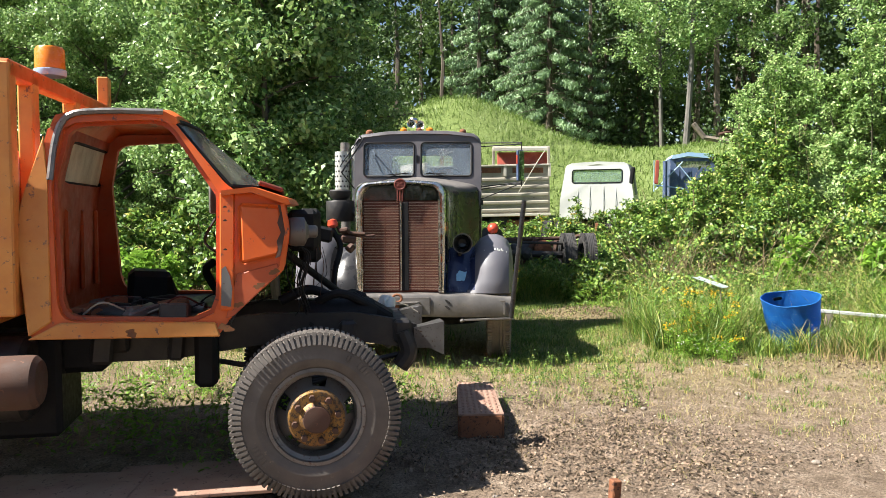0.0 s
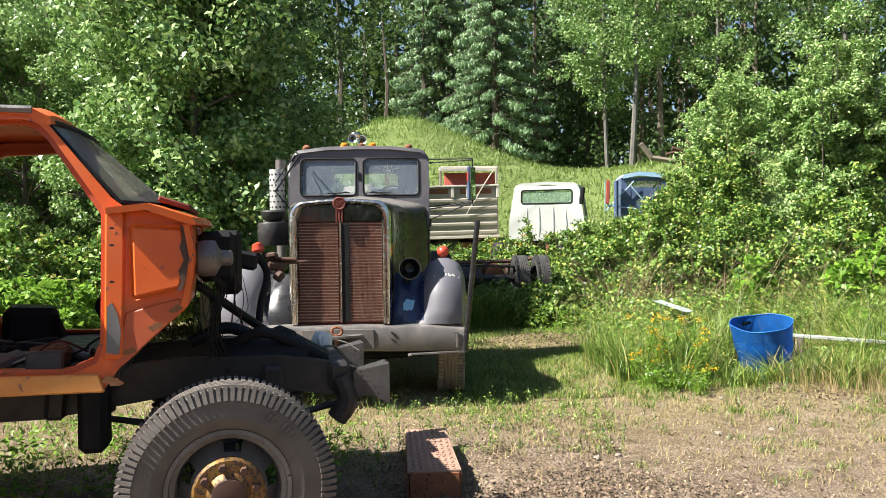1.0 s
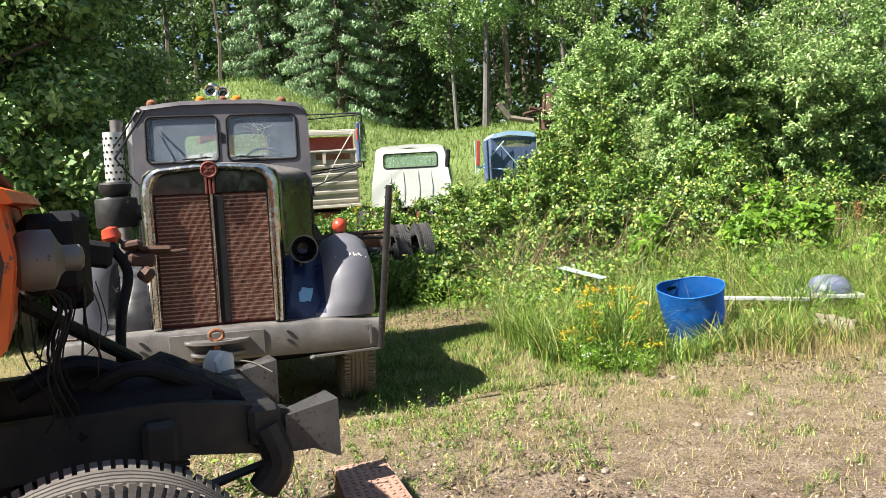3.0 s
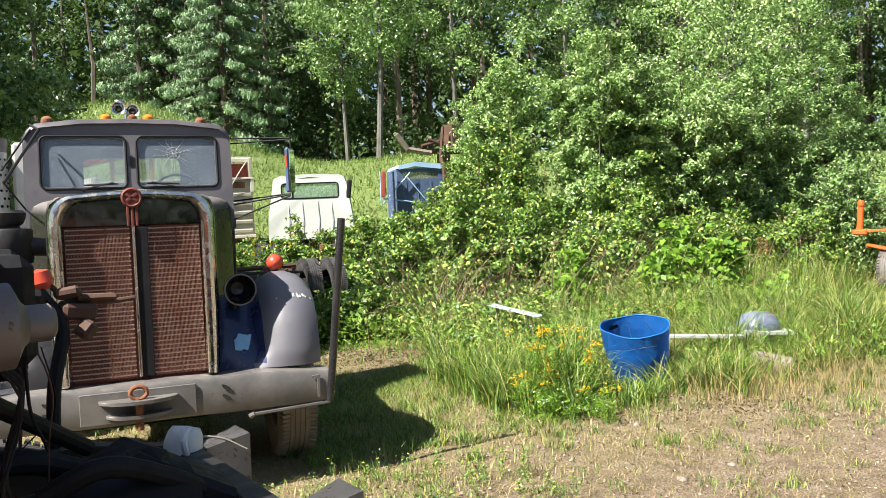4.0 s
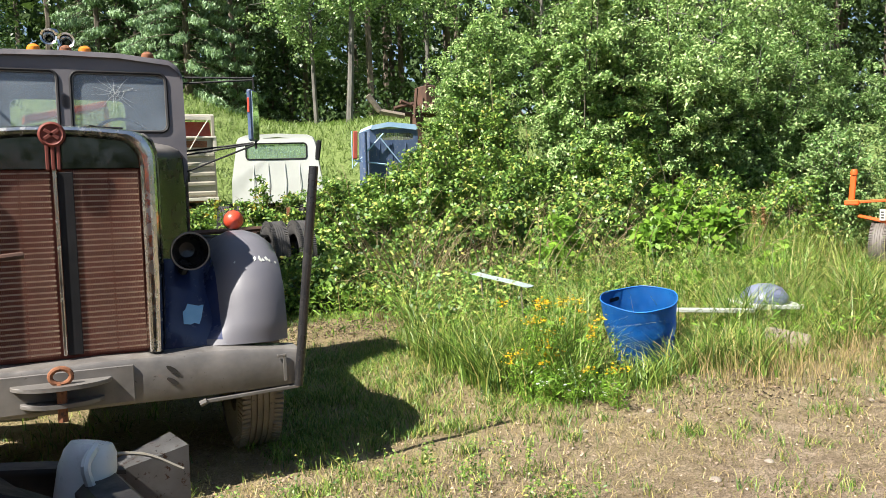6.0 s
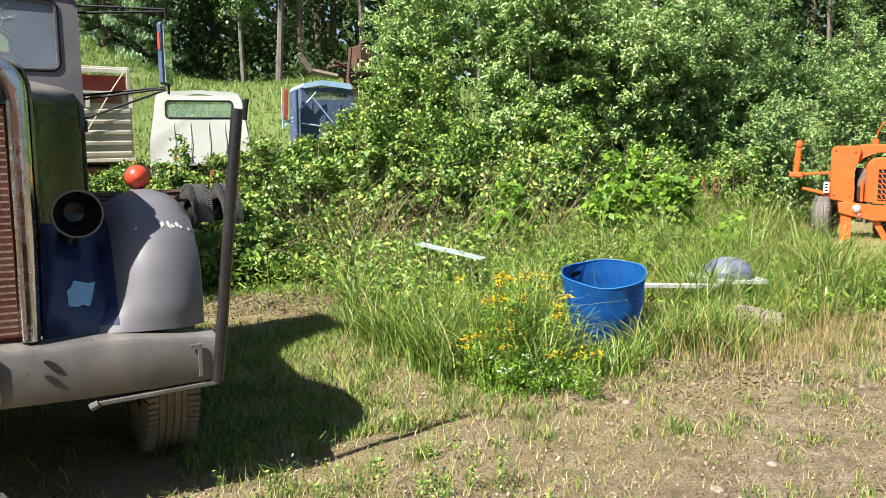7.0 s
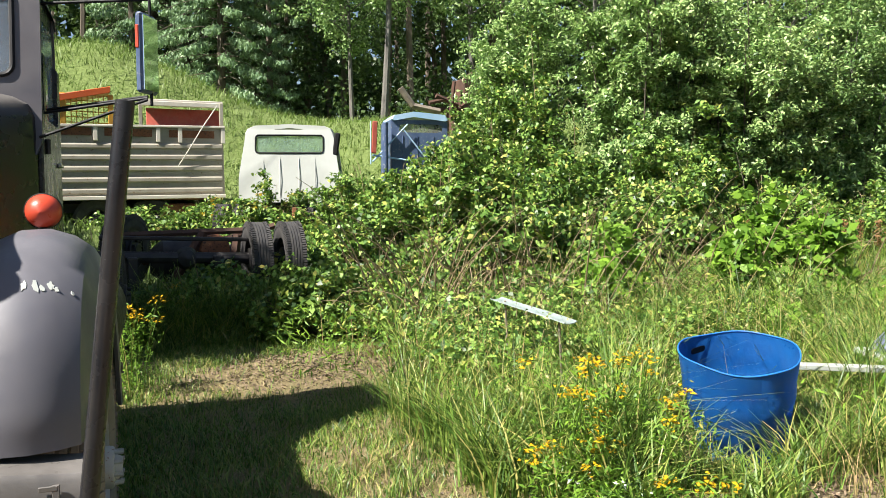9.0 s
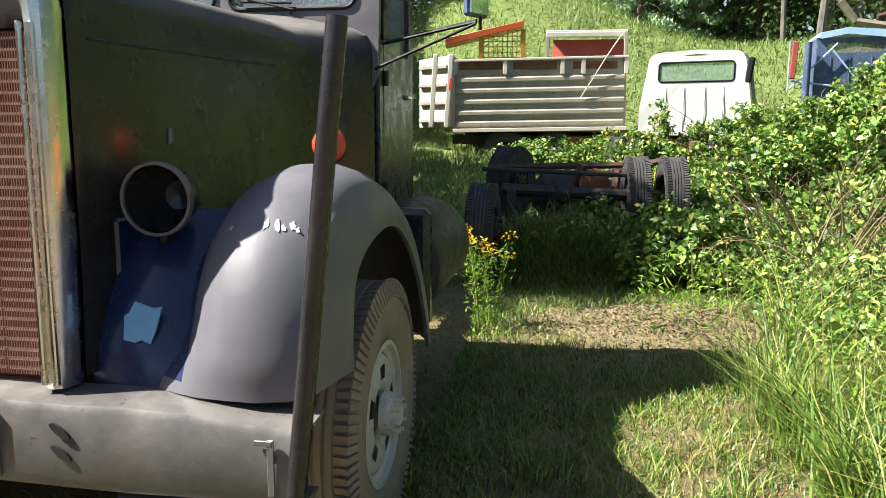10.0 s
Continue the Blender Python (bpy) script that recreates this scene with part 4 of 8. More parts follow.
        box(bm, (sx * (X + 0.012), Y1 - 0.18, 1.72), (0.025, 0.12, 0.025), (0, 0, 0), 0.006)
        part("door_handle", bm, CHROME, dr)
        bm = B()
        box(bm, (sx * (X - 0.015), Y0 + 0.045, 1.45), (0.03, 0.085, 1.1), (0, 0, 0), 0.008)
        part("hinge_pillar", bm, BLACK_PAINT, T)
        for z in (1.2, 1.8):
            bm = B()
            tube(bm, [(sx * (X + 0.012), Y0 + 0.10, z - 0.04), (sx * (X + 0.012), Y0 + 0.10, z + 0.04)], 0.014, 8)
            part("hinge", bm, DARK_STEEL, dr)
        hole = round_rect(0.045, 2.16, 0.745, 2.63, 0.06)
        bm = B()
        prism(bm, [(sx * a, b) for a, b in hole], lambda a, b, d: (a, Y0 + 0.10 * (b - 2.1) + 0.015 + d, b), 0.0, 0.006)
        ws = part("windscreen", bm, GLASS, T, "dusty cracked windscreen pane, sky reflection put into its tint" if sx > 0 else "dusty windscreen pane, sky reflection put into its tint")
        bm = B()
        tube(bm, [(a * sx, Y0 + 0.10 * (b - 2.1) - 0.002, b) for a, b in hole + hole[:1]], 0.012, 6, False)
        part("windscreen_seal", bm, RUBBER_DARK, ws)
        bead = round_rect(0.058, 2.173, 0.732, 2.617, 0.05)
        bm = B()
        tube(bm, [(a * sx, Y0 + 0.10 * (b - 2.1) + 0.004, b) for a, b in bead + bead[:1]], 0.0045, 5, False)
        part("seal_bead", bm, MID_STEEL, ws, "pale dusty bead inside the seal")
        if sx > 0:
            bm = B()
            rr = random.Random(5)
            c = Vector((0.36, 0, 2.47))
            for k in range(13):
                a = 2 * math.pi * k / 13 + rr.uniform(-0.2, 0.2)
                pts = [c]
                for j in range(4):
                    pts.append(pts[-1] + Vector((math.cos(a + rr.uniform(-0.25, 0.25)), 0, math.sin(a + rr.uniform(-0.25, 0.25)))) * rr.uniform(0.02, 0.06))
                pts = [Vector((min(0.72, max(0.07, p.x)), Y0 + 0.10 * (p.z - 2.1) + 0.011, min(2.60, max(2.19, p.z)))) for p in pts]
                tube(bm, pts, 0.0009, 3, False)
            for r in (0.03, 0.06):
                tube(bm, [(c.x + r * rr.uniform(0.8, 1.2) * math.cos(a), Y0 + 0.10 * (c.z - 2.1 + r * math.sin(a)) + 0.011, c.z + r * math.sin(a)) for a in np.linspace(0, 6.28, 12)], 0.0009, 3, False)
            part("glass_cracks", bm, PALE_STEEL, ws, "star of cracks in the glass")
        bm = B()
        tube(bm, [(sx * 0.40, Y0 - 0.03, 2.13), (sx * 0.42, Y0 - 0.035, 2.15), (sx * 0.16, Y0 - 0.02, 2.21)], 0.007, 6)
        tube(bm, [(sx * 0.12, Y0 - 0.01, 2.20), (sx * 0.40, Y0 - 0.01, 2.19)], 0.008, 6)
        part("wiper", bm, RUBBER_DARK, ws)
    bm = B()
    roof = [[(s * x, y, z - dz) for x, z, s in [(X - 0.012, 2.62, -1), (X - 0.035, 2.69, -1), (X - 0.10, 2.748, -1), (0.4, 2.79, -1), (0, 2.797, 1), (0.4, 2.79, 1), (X - 0.10, 2.748, 1), (X - 0.035, 2.69, 1), (X - 0.012, 2.62, 1)]]
            for y, dz in ((Y0 + 0.03, 0.05), (Y0 + 0.045, 0.012), (Y0 + 0.10, 0.0), (2.5, -0.01), (Y1 - 0.1, 0.0), (Y1 - 0.02, 0.03), (Y1, 0.08))]
    ring_faces(bm, roof, False, False)
    part("cab_roof", bm, CAB_GRAY, T, "rounded dull gray cab roof")
    bm = B()
    plate_with_hole(bm, [(-X + 0.01, 0.95), (X - 0.01, 0.95), (X - 0.02, 2.66), (0, 2.75), (-X + 0.02, 2.66)], round_rect(-0.45, 2.1, 0.45, 2.5, 0.06), lambda a, b, d: (a, Y1 - d, b), 0.0, 0.03)
    part("cab_back", bm, CAB_GRAY, T)
    bm = B()
    box(bm, (0, 2.53, 0.98), (1.68, 0.8, 0.06))
    box(bm, (0, 2.18, 1.6), (1.66, 0.05, 0.9))
    part("cab_floor", bm, DARK_STEEL, T)
    for sx in (-1, 1):
        bm = B()
        box(bm, (sx * 0.42, 2.68, 1.45), (0.5, 0.45, 0.16), (0, 0, 0), 0.04)
        box(bm, (sx * 0.42, 2.86, 1.75), (0.5, 0.1, 0.55), (-6, 0, 0), 0.04)
        part("cab_seat", bm, RUBBER_DARK, T)
    bm = B()
    ring = [(0.40 + 0.22 * math.cos(a), 2.40 + 0.10 * math.sin(a), 2.12 + 0.18 * math.sin(a)) for a in np.linspace(0, 2 * math.pi, 21)]
    tube(bm, ring, 0.013, 6, False)
    tube(bm, [(0.40, 2.4, 2.12), (0.40, 2.3, 1.7)], 0.02, 6)
    tube(bm, [(0.2, 2.40, 2.12), (0.6, 2.40, 2.12)], 0.01, 6)
    part("steering_wheel", bm, RUBBER_DARK, T)
    # roof lights and air horns
    for x, amber in ((-0.68, 0), (-0.20, 1), (0.02, 0), (0.16, 1), (0.62, 0)):
        bm = B()
        lathe(bm, [(0.05, -0.02), (0.05, 0.01), (0.042, 0.035), (0.02, 0.05), (0.001, 0.053)], (x, 2.24, 2.79 if abs(x) < 0.5 else 2.765), (0, -0.25, 1), 14)
        part("roof_light", bm, AMBER if amber else RUST, T, "amber roof marker light" if amber else "broken rusty roof marker light")
    for x, y in ((-0.09, 0.0), (0.03, 0.02)):
        bm = B()
        lathe(bm, [(0.012, 0.42), (0.016, 0.2), (0.028, 0.08), (0.048, 0.01), (0.062, 0), (0.055, 0.006), (0.02, 0.08)], (x, 2.2 + y, 2.895 if x < 0 else 2.875), (0, 1, 0.02), 16)
        part("air_horn", bm, CHROME, T, "chrome air horn")
    bm = B()
    tube(bm, [(-0.03, 2.5, 2.80), (-0.03, 2.5, 2.88)], 0.02, 8)
    lathe(bm, [(0.06, 0.0), (0.065, 0.03), (0.05, 0.06), (0.001, 0.07)], (-0.08, 2.42, 2.93), (0, 0, 1), 14)
    part("horn_mount", bm, CHROME, T)

    # mirrors
    bm = B()
    tube(bm, [(1.42, 2.02, 2.61), (1.42, 2.02, 2.02)], 0.009, 6)
    arm = part("mirror_bracket", bm, RUBBER_DARK, T, "thin rusty mirror bracket")
    for a, b in (((X - 0.02, 2.25, 2.62), (1.42, 2.02, 2.60)), ((X - 0.02, 2.25, 2.57), (1.42, 2.02, 2.585)), ((X - 0.01, 2.06, 1.84), (1.40, 2.0, 2.05)),
                 ((X - 0.01, 2.2, 1.98), (1.40, 2.02, 2.06)), ((X - 0.01, 2.42, 2.02), (1.40, 2.03, 2.07))):
        bm = B()
        tube(bm, [a, b], 0.0085, 6)
        part("bracket_rod", bm, RUBBER_DARK, arm)
    bm = B()
    box(bm, (1.40, 2.0, 2.29), (0.17, 0.04, 0.42), (0, 0, 62), 0.012)
    # Blue here is the mirror's reflected sky, put into the housing's colour.
    hd = part("mirror_head", bm, BLUE_PAINT, arm, "mirror housing, blue sky reflection put into its colour")
    bm = B()
    box(bm, (1.421, 1.989, 2.29), (0.15, 0.004, 0.39), (0, 0, 62))
    part("mirror_glass", bm, MIRROR, hd)
    bm = B()
    box(bm, (1.365, 1.945, 2.37), (0.05, 0.02, 0.12), (0, 0, 62), 0.004)
    part("mirror_reflector", bm, RED_LAMP, hd)
    bm = B()
    tube(bm, [(-0.80, 2.1, 2.72), (-0.72, 1.95, 2.66), (-0.95, 1.6, 2.2)], 0.012, 6)
    arm = part("mirror_bracket", bm, RUBBER_DARK, T, "bent black mirror bracket")
    for a, b in (((-0.80, 2.1, 2.68), (-0.98, 1.7, 2.3)), ((-X, 2.1, 2.0), (-0.96, 1.6, 2.2))):
        bm = B()
        tube(bm, [a, b], 0.008, 6)
        part("bracket_rod", bm, RUBBER_DARK, arm)

    # air cleaner and exhaust stack
    bm = B()
    lathe(bm, [(0.001, 1.555), (0.17, 1.555), (0.178, 1.57), (0.178, 1.80), (0.17, 1.815), (0.10, 1.82), (0.09, 1.835), (0.12, 1.86), (0.135, 1.90), (0.14, 1.935), (0.12, 1.955), (0.001, 1.96)], (-0.90, 1.2, 0), (0, 0, 1), 32)
    tube(bm, [(-0.75, 1.2, 1.68), (-0.45, 1.25, 1.65)], 0.07, 12)
    part("air_cleaner", bm, DARK_STEEL, T, "black cylindrical air cleaner")
    bm = B()
    tube(bm, [(-1.19, 3.15, 1.2), (-1.19, 3.15, 2.72)], 0.07, 14)
    st = part("exhaust_stack", bm, MID_STEEL, T)
    bm = B()
    lathe(bm, [(0.104, 2.0), (0.106, 2.02), (0.106, 2.56), (0.104, 2.58), (0.098, 2.58), (0.098, 2.0)], (-1.23, 3.1, 0), (0, 0, 1), 28)
    sh = part("heat_shield", bm, PALE_STEEL, st, "perforated pale metal heat shield")
    bm = B()
    for i in range(7):
        for j in range(12):
            a = 2 * math.pi * (j + 0.5 * (i % 2)) / 12
            p = Vector((-1.23 + 0.1055 * math.cos(a), 3.1 + 0.1055 * math.sin(a), 2.06 + 0.075 * i))
            d = Vector((math.cos(a), math.sin(a), 0))
            tube(bm, [p, p + d * 0.003], 0.014, 8)
    tagged(part("perforation", bm, RUBBER_DARK, sh), kind="stuff")
    bm = B()
    box(bm, (-1.02, 3.15, 2.25), (0.13, 0.16, 0.86), (0, 0, 0), 0.03)
    part("stack_guard", bm, PALE_STEEL, st)
    # tank, step, rear of the frame
    for sx in (-1, 1):
        bm = B()
        lathe(bm, [(0.001, 0), (0.26, 0.0), (0.29, 0.02), (0.30, 0.05), (0.30, 1.05), (0.29, 1.08), (0.001, 1.09)], (sx * 0.93, 2.0, 0.80), (0, 1, 0), 28)
        part("fuel_tank", bm, DARK_STEEL, T, "black cylindrical fuel tank")
        bm = B()
        box(bm, (sx * 0.98, 1.92, 0.82), (0.42, 0.12, 0.62), (0, 0, 0), 0.03)
        part("step_box", bm, BLACK_PAINT, T, "dark weathered step box")
    for sx in (-1, 1):
        for y in (5.9,):
            wheel(T, (sx * 0.98, y, 0.5), 90 if sx > 0 else -90, 0.5, 0.27, 0.27, DARK_STEEL, DARK_STEEL)
    bm = B()
    tube(bm, [(-0.9, 5.9, 0.5), (0.9, 5.9, 0.5)], 0.09, 10)
    part("rear_axle", bm, DARK_STEEL, T)
    return T


dark_truck()

# ---- the stripped orange truck ----
OR_YAW = 14.5


def orange_truck():
    T = thing("stripped_truck", "stripped orange truck with no doors, hood or engine", "truck", pose(-0.08, -3.99, -0.05, 0, 0, OR_YAW) @ Matrix.Scale(1.03, 4))
    wheel(T, (0.01, 0.065, 0.485), 0, 0.487, 0.25, 0.275, HUB, RIM)
    for a in (38, 42, 45, 49, 58, 61, 205, 209, 213, 217, 221):
        bm = B()
        m = Matrix.Translation((0.01, 0.065, 0.485)) @ Matrix.Rotation(-radians(a), 4, "Y") @ Matrix.Translation((0.385, -0.127, 0)) @ Matrix.Diagonal((0.036, 0.006, 0.016, 1))
        bmesh.ops.create_cube(bm, size=1.0, matrix=m)
        part("sidewall_mark", bm, RUBBER, T)
    wheel(T, (0, 1.875, 0.485), 180, 0.487, 0.25, 0.275, DARK_STEEL, DARK_STEEL)
    V0, V1 = 0.12, 1.88
    side = [(-1.56, 0.97), (-0.54, 0.955), (-0.47, 1.06), (-0.16, 1.33), (-0.125, 1.56), (-0.15, 1.75), (-0.44, 1.80), (-0.50, 1.845), (-0.785, 2.20), (-0.83, 2.262), (-1.30, 2.255), (-1.42, 2.23), (-1.475, 2.15), (-1.58, 1.80), (-1.63, 1.58)]
    hole = [(-1.34, 1.06), (-0.68, 1.035), (-0.57, 1.08), (-0.54, 1.16), (-0.535, 1.79), (-0.775, 2.15), (-0.83, 2.205), (-0.90, 2.22), (-1.33, 2.195), (-1.395, 2.16), (-1.455, 1.88), (-1.42, 1.16), (-1.39, 1.08)]
    # Far side takes the bounce-tinted orange of the inner faces.
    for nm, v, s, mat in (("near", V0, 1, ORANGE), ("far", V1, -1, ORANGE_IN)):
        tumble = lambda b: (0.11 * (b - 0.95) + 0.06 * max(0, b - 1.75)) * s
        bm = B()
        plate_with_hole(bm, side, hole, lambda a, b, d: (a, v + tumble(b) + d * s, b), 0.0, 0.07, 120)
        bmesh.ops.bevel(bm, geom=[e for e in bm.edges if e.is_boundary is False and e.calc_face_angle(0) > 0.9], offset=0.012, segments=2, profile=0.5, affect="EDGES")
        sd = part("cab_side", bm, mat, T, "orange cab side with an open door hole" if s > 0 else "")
        # pressed sill, rear quarter and door jamb
        bm = B()
        prism(bm, [(-1.57, 0.965), (-0.53, 0.95), (-0.56, 1.035), (-1.40, 1.055)], lambda a, b, d: (a, v - s * d + tumble(b), b), 0.0, 0.02, 0.008)
        part("sill", bm, ORANGE_OLD, sd, "scraped yellow-orange sill")
        # Faded paint; the quarter's sunlit yellow tone is put into the colour too.
        bm = B()
        prism(bm, [(-1.565, 0.98), (-1.445, 1.06), (-1.475, 1.88), (-1.50, 2.12), (-1.59, 1.80), (-1.64, 1.58)], lambda a, b, d: (a, v - s * d + tumble(b), b), 0.0, 0.016, 0.008)
        part("rear_quarter", bm, ORANGE_OLD, sd, "faded rear quarter, sunlit yellow-orange put into its colour")
        bm = B()
        tube(bm, bend([(-1.462, v - 0.012 * s + tumble(1.9), 1.86), (-1.435, v - 0.012 * s + tumble(2.1), 2.1), (-1.37, v - 0.012 * s + tumble(2.24), 2.23), (-1.2, v - 0.012 * s + tumble(2.26), 2.262), (-0.85, v - 0.012 * s + tumble(2.26), 2.264)], 4), 0.019, 6)
        part("drip_rail", bm, RIM, sd, "bare dark metal drip rail")
        bm = B()
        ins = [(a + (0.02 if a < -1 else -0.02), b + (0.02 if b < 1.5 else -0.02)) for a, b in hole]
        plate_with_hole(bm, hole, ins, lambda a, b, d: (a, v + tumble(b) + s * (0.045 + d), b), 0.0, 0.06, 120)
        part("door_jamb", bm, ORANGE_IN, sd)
        for z in (1.2, 1.32, 1.45, 1.62, 1.7):
            bm = B()
            tube(bm, [(-0.5, v - 0.02 * s + tumble(z), z), (-0.5, v + tumble(z), z)], 0.012, 8)
            part("hinge_bolt", bm, DARK_STEEL, sd)
    # bulged cowl side and hinge pillar
    for v, s in ((V0, 1), (V1, -1)):
        lean = lambda b: 0.11 * (b - 0.95) * s
        bm = B()
        prism(bm, [(-0.43, 1.73), (-0.175, 1.715), (-0.155, 1.56), (-0.185, 1.41), (-0.42, 1.36)], lambda a, b, d: (a, v - s * d + lean(b), b), 0.0, 0.03, 0.026)
        part("cowl_side", bm, ORANGE, T, "bulged orange cowl side")
        bm = B()
        prism(bm, [(-0.535, 1.10), (-0.455, 1.10), (-0.445, 1.78), (-0.53, 1.79)], lambda a, b, d: (a, v - s * d + lean(b), b), 0.0, 0.02, 0.008)
        part("hinge_pillar", bm, ORANGE, T)
        bm = B()
        prism(bm, [(-0.50, 1.05), (-0.45, 1.07), (-0.19, 1.31), (-0.20, 1.37), (-0.44, 1.31)], lambda a, b, d: (a, v - s * d + lean(b), b), 0.0, 0.012, 0.006)
        part("toe_panel", bm, ORANGE_IN, T)
    # torn, rusted paint on the near side
    rr = random.Random(12)
    for a0, b0, s, d0 in ((-0.50, 1.00, 0.04, 0.02), (-0.43, 1.13, 0.03, 0.011), (-0.31, 1.24, 0.03, 0.011), (-0.22, 1.32, 0.03, 0.011), (-1.02, 0.985, 0.035, 0.019)):
        bm = B()
        p1, p2, s = rr.uniform(0, 6), rr.uniform(0, 6), 0.72 * s
        out = [(1.3 * s * g * math.cos(q), 0.8 * s * g * math.sin(q)) for q, g in ((q, 1 + 0.3 * math.sin(2 * q + p1) + 0.16 * math.sin(5 * q + p2) + rr.uniform(-0.06, 0.06)) for q in np.linspace(0, 2 * math.pi, 28, endpoint=False))]
        prism(bm, out, lambda a, b, d: (a0 + a, V0 - d + 0.11 * (b0 + b - 0.95), b0 + b), d0, d0 + 0.0015)
        part("rust_patch", bm, SCAB, T, "bare rusted patch in the paint")
    # scorched front edge of the cowl side
    bm = B()
    prism(bm, [(-0.215, 1.40), (-0.185, 1.41), (-0.153, 1.56), (-0.173, 1.715), (-0.195, 1.715), (-0.185, 1.66), (-0.20, 1.61), (-0.18, 1.55), (-0.205, 1.50), (-0.195, 1.45)], lambda a, b, d: (a, V0 - d + 0.11 * (b - 0.95), b), 0.030, 0.0325)
    part("scorched_edge", bm, OLD_IRON, T, "scorched dark edge of the panel")
    # bare gray primer low on the hinge pillar
    bm = B()
    prism(bm, [(-0.525, 1.13), (-0.47, 1.12), (-0.462, 1.22), (-0.475, 1.30), (-0.50, 1.36), (-0.522, 1.34)], lambda a, b, d: (a, V0 - d + 0.11 * (b - 0.95), b), 0.020, 0.0225)
    part("primer_patch", bm, MID_STEEL, T, "bare gray primer patch")
    # roof, with a pressed crown
    bm = B()
    rings = []
    for k in range(13):
        f = k / 12
        v = V0 + 0.16 + (V1 - V0 - 0.32) * f
        c = 0.055 * math.sin(math.pi * f) ** 0.6
        rings.append([(-1.47, v, 2.17), (-1.44, v, 2.235 + c * 0.6), (-1.35, v, 2.262 + c), (-1.05, v, 2.272 + c), (-0.84, v, 2.266 + c), (-0.78, v, 2.235 + c * 0.8), (-0.765, v, 2.20 + c * 0.6), (-0.80, v, 2.19 + c * 0.6), (-0.86, v, 2.235 + c), (-1.05, v, 2.252 + c), (-1.35, v, 2.242 + c), (-1.42, v, 2.2)])
    ring_faces(bm, rings, True)
    part("roof", bm, ORANGE, T, "orange roof panel")
    # windscreen and its frame
    bm = B()
    v0, v1 = V0 + 0.14, V1 - 0.14
    ws = [(-0.80, 2.215), (-0.47, 1.825)]
    pts = []
    for k in range(9):
        f = k / 8
        bow = 0.20 * math.sin(math.pi * f) ** 0.7
        pts.append([(ws[1][0] + bow, v0 + (v1 - v0) * f, ws[1][1]), (ws[0][0] + bow * 0.45, v0 + 0.05 + (v1 - v0 - 0.1) * f, ws[0][1])])
    ring_faces(bm, pts, False, False)
    bmesh.ops.solidify(bm, geom=list(bm.faces), thickness=0.006)
    wsc = part("windscreen", bm, GLASS_DIRTY, T, "dusty gray windscreen")
    bm = B()
    tube(bm, [p[0] for p in pts], 0.018, 6)
    tube(bm, [p[1] for p in pts], 0.018, 6)
    tube(bm, [pts[0][0], pts[0][1]], 0.014, 6)
    tube(bm, [pts[-1][0], pts[-1][1]], 0.014, 6)
    part("windscreen_seal", bm, RUBBER_DARK, wsc)
    # cowl, firewall, floor, back wall
    bm = B()
    rings = []
    for k in range(9):
        f = k / 8
        v = V0 + 0.02 + (V1 - V0 - 0.04) * f
        b = 0.06 * math.sin(math.pi * f)
        rings.append([(-0.52, v, 1.80), (-0.34 + b, v, 1.822), (-0.14 + b, v, 1.755), (-0.12 + b, v, 1.72), (-0.14 + b, v, 1.715), (-0.35 + b, v, 1.79), (-0.52, v, 1.77)])
    ring_faces(bm, rings, True)
    cw = part("cowl", bm, ORANGE, T, "orange cowl top")
    bm = B()
    box(bm, (-0.24, 1.0, 1.835), (0.16, 1.1, 0.03), (0, 18, 0), 0.008)
    part("cowl_grille", bm, RUST_RED, cw, "rusty cowl vent cover")
    bm = B()
    prism(bm, [(-0.155, 1.72), (-0.13, 1.56), (-0.165, 1.33), (-0.48, 1.06), (-0.48, 1.10), (-0.19, 1.35), (-0.155, 1.56), (-0.18, 1.72)], lambda a, b, d: (a, d, b), V0 + 0.03, V1 - 0.03)
    fw = part("firewall", bm, ORANGE, T, "orange firewall and toe board")
    bm = B()
    box(bm, (-1.0, 1.0, 1.02), (1.05, 1.66, 0.03), (0, 0, 0), 0.004)
    part("cab_floor", bm, DARK_STEEL, T)
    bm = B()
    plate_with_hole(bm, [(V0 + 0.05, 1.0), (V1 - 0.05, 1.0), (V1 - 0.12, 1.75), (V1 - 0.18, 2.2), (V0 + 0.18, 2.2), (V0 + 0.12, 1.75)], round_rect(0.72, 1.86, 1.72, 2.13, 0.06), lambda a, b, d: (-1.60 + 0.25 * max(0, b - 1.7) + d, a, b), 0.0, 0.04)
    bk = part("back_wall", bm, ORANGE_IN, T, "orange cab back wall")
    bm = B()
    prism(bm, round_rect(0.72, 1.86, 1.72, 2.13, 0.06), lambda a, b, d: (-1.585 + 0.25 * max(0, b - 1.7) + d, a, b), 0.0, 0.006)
    rw = part("rear_window", bm, GLASS_PALE, bk, "dusty rear window, whitish reflection put into its colour")
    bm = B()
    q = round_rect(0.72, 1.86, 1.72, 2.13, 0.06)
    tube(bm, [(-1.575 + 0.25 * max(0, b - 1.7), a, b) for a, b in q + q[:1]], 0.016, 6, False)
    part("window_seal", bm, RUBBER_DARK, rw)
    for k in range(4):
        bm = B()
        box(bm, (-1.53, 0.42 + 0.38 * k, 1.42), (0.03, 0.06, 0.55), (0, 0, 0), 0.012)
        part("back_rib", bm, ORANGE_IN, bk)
    # loose parts on the cab floor
    rr = random.Random(8)
    for k in range(16):
        bm = B()
        c = (rr.uniform(-1.4, -0.62), rr.uniform(0.22, 1.0), 1.06)
        if k % 3 == 0:
            r = rr.uniform(0.03, 0.06)
            a = rr.uniform(0, 3)
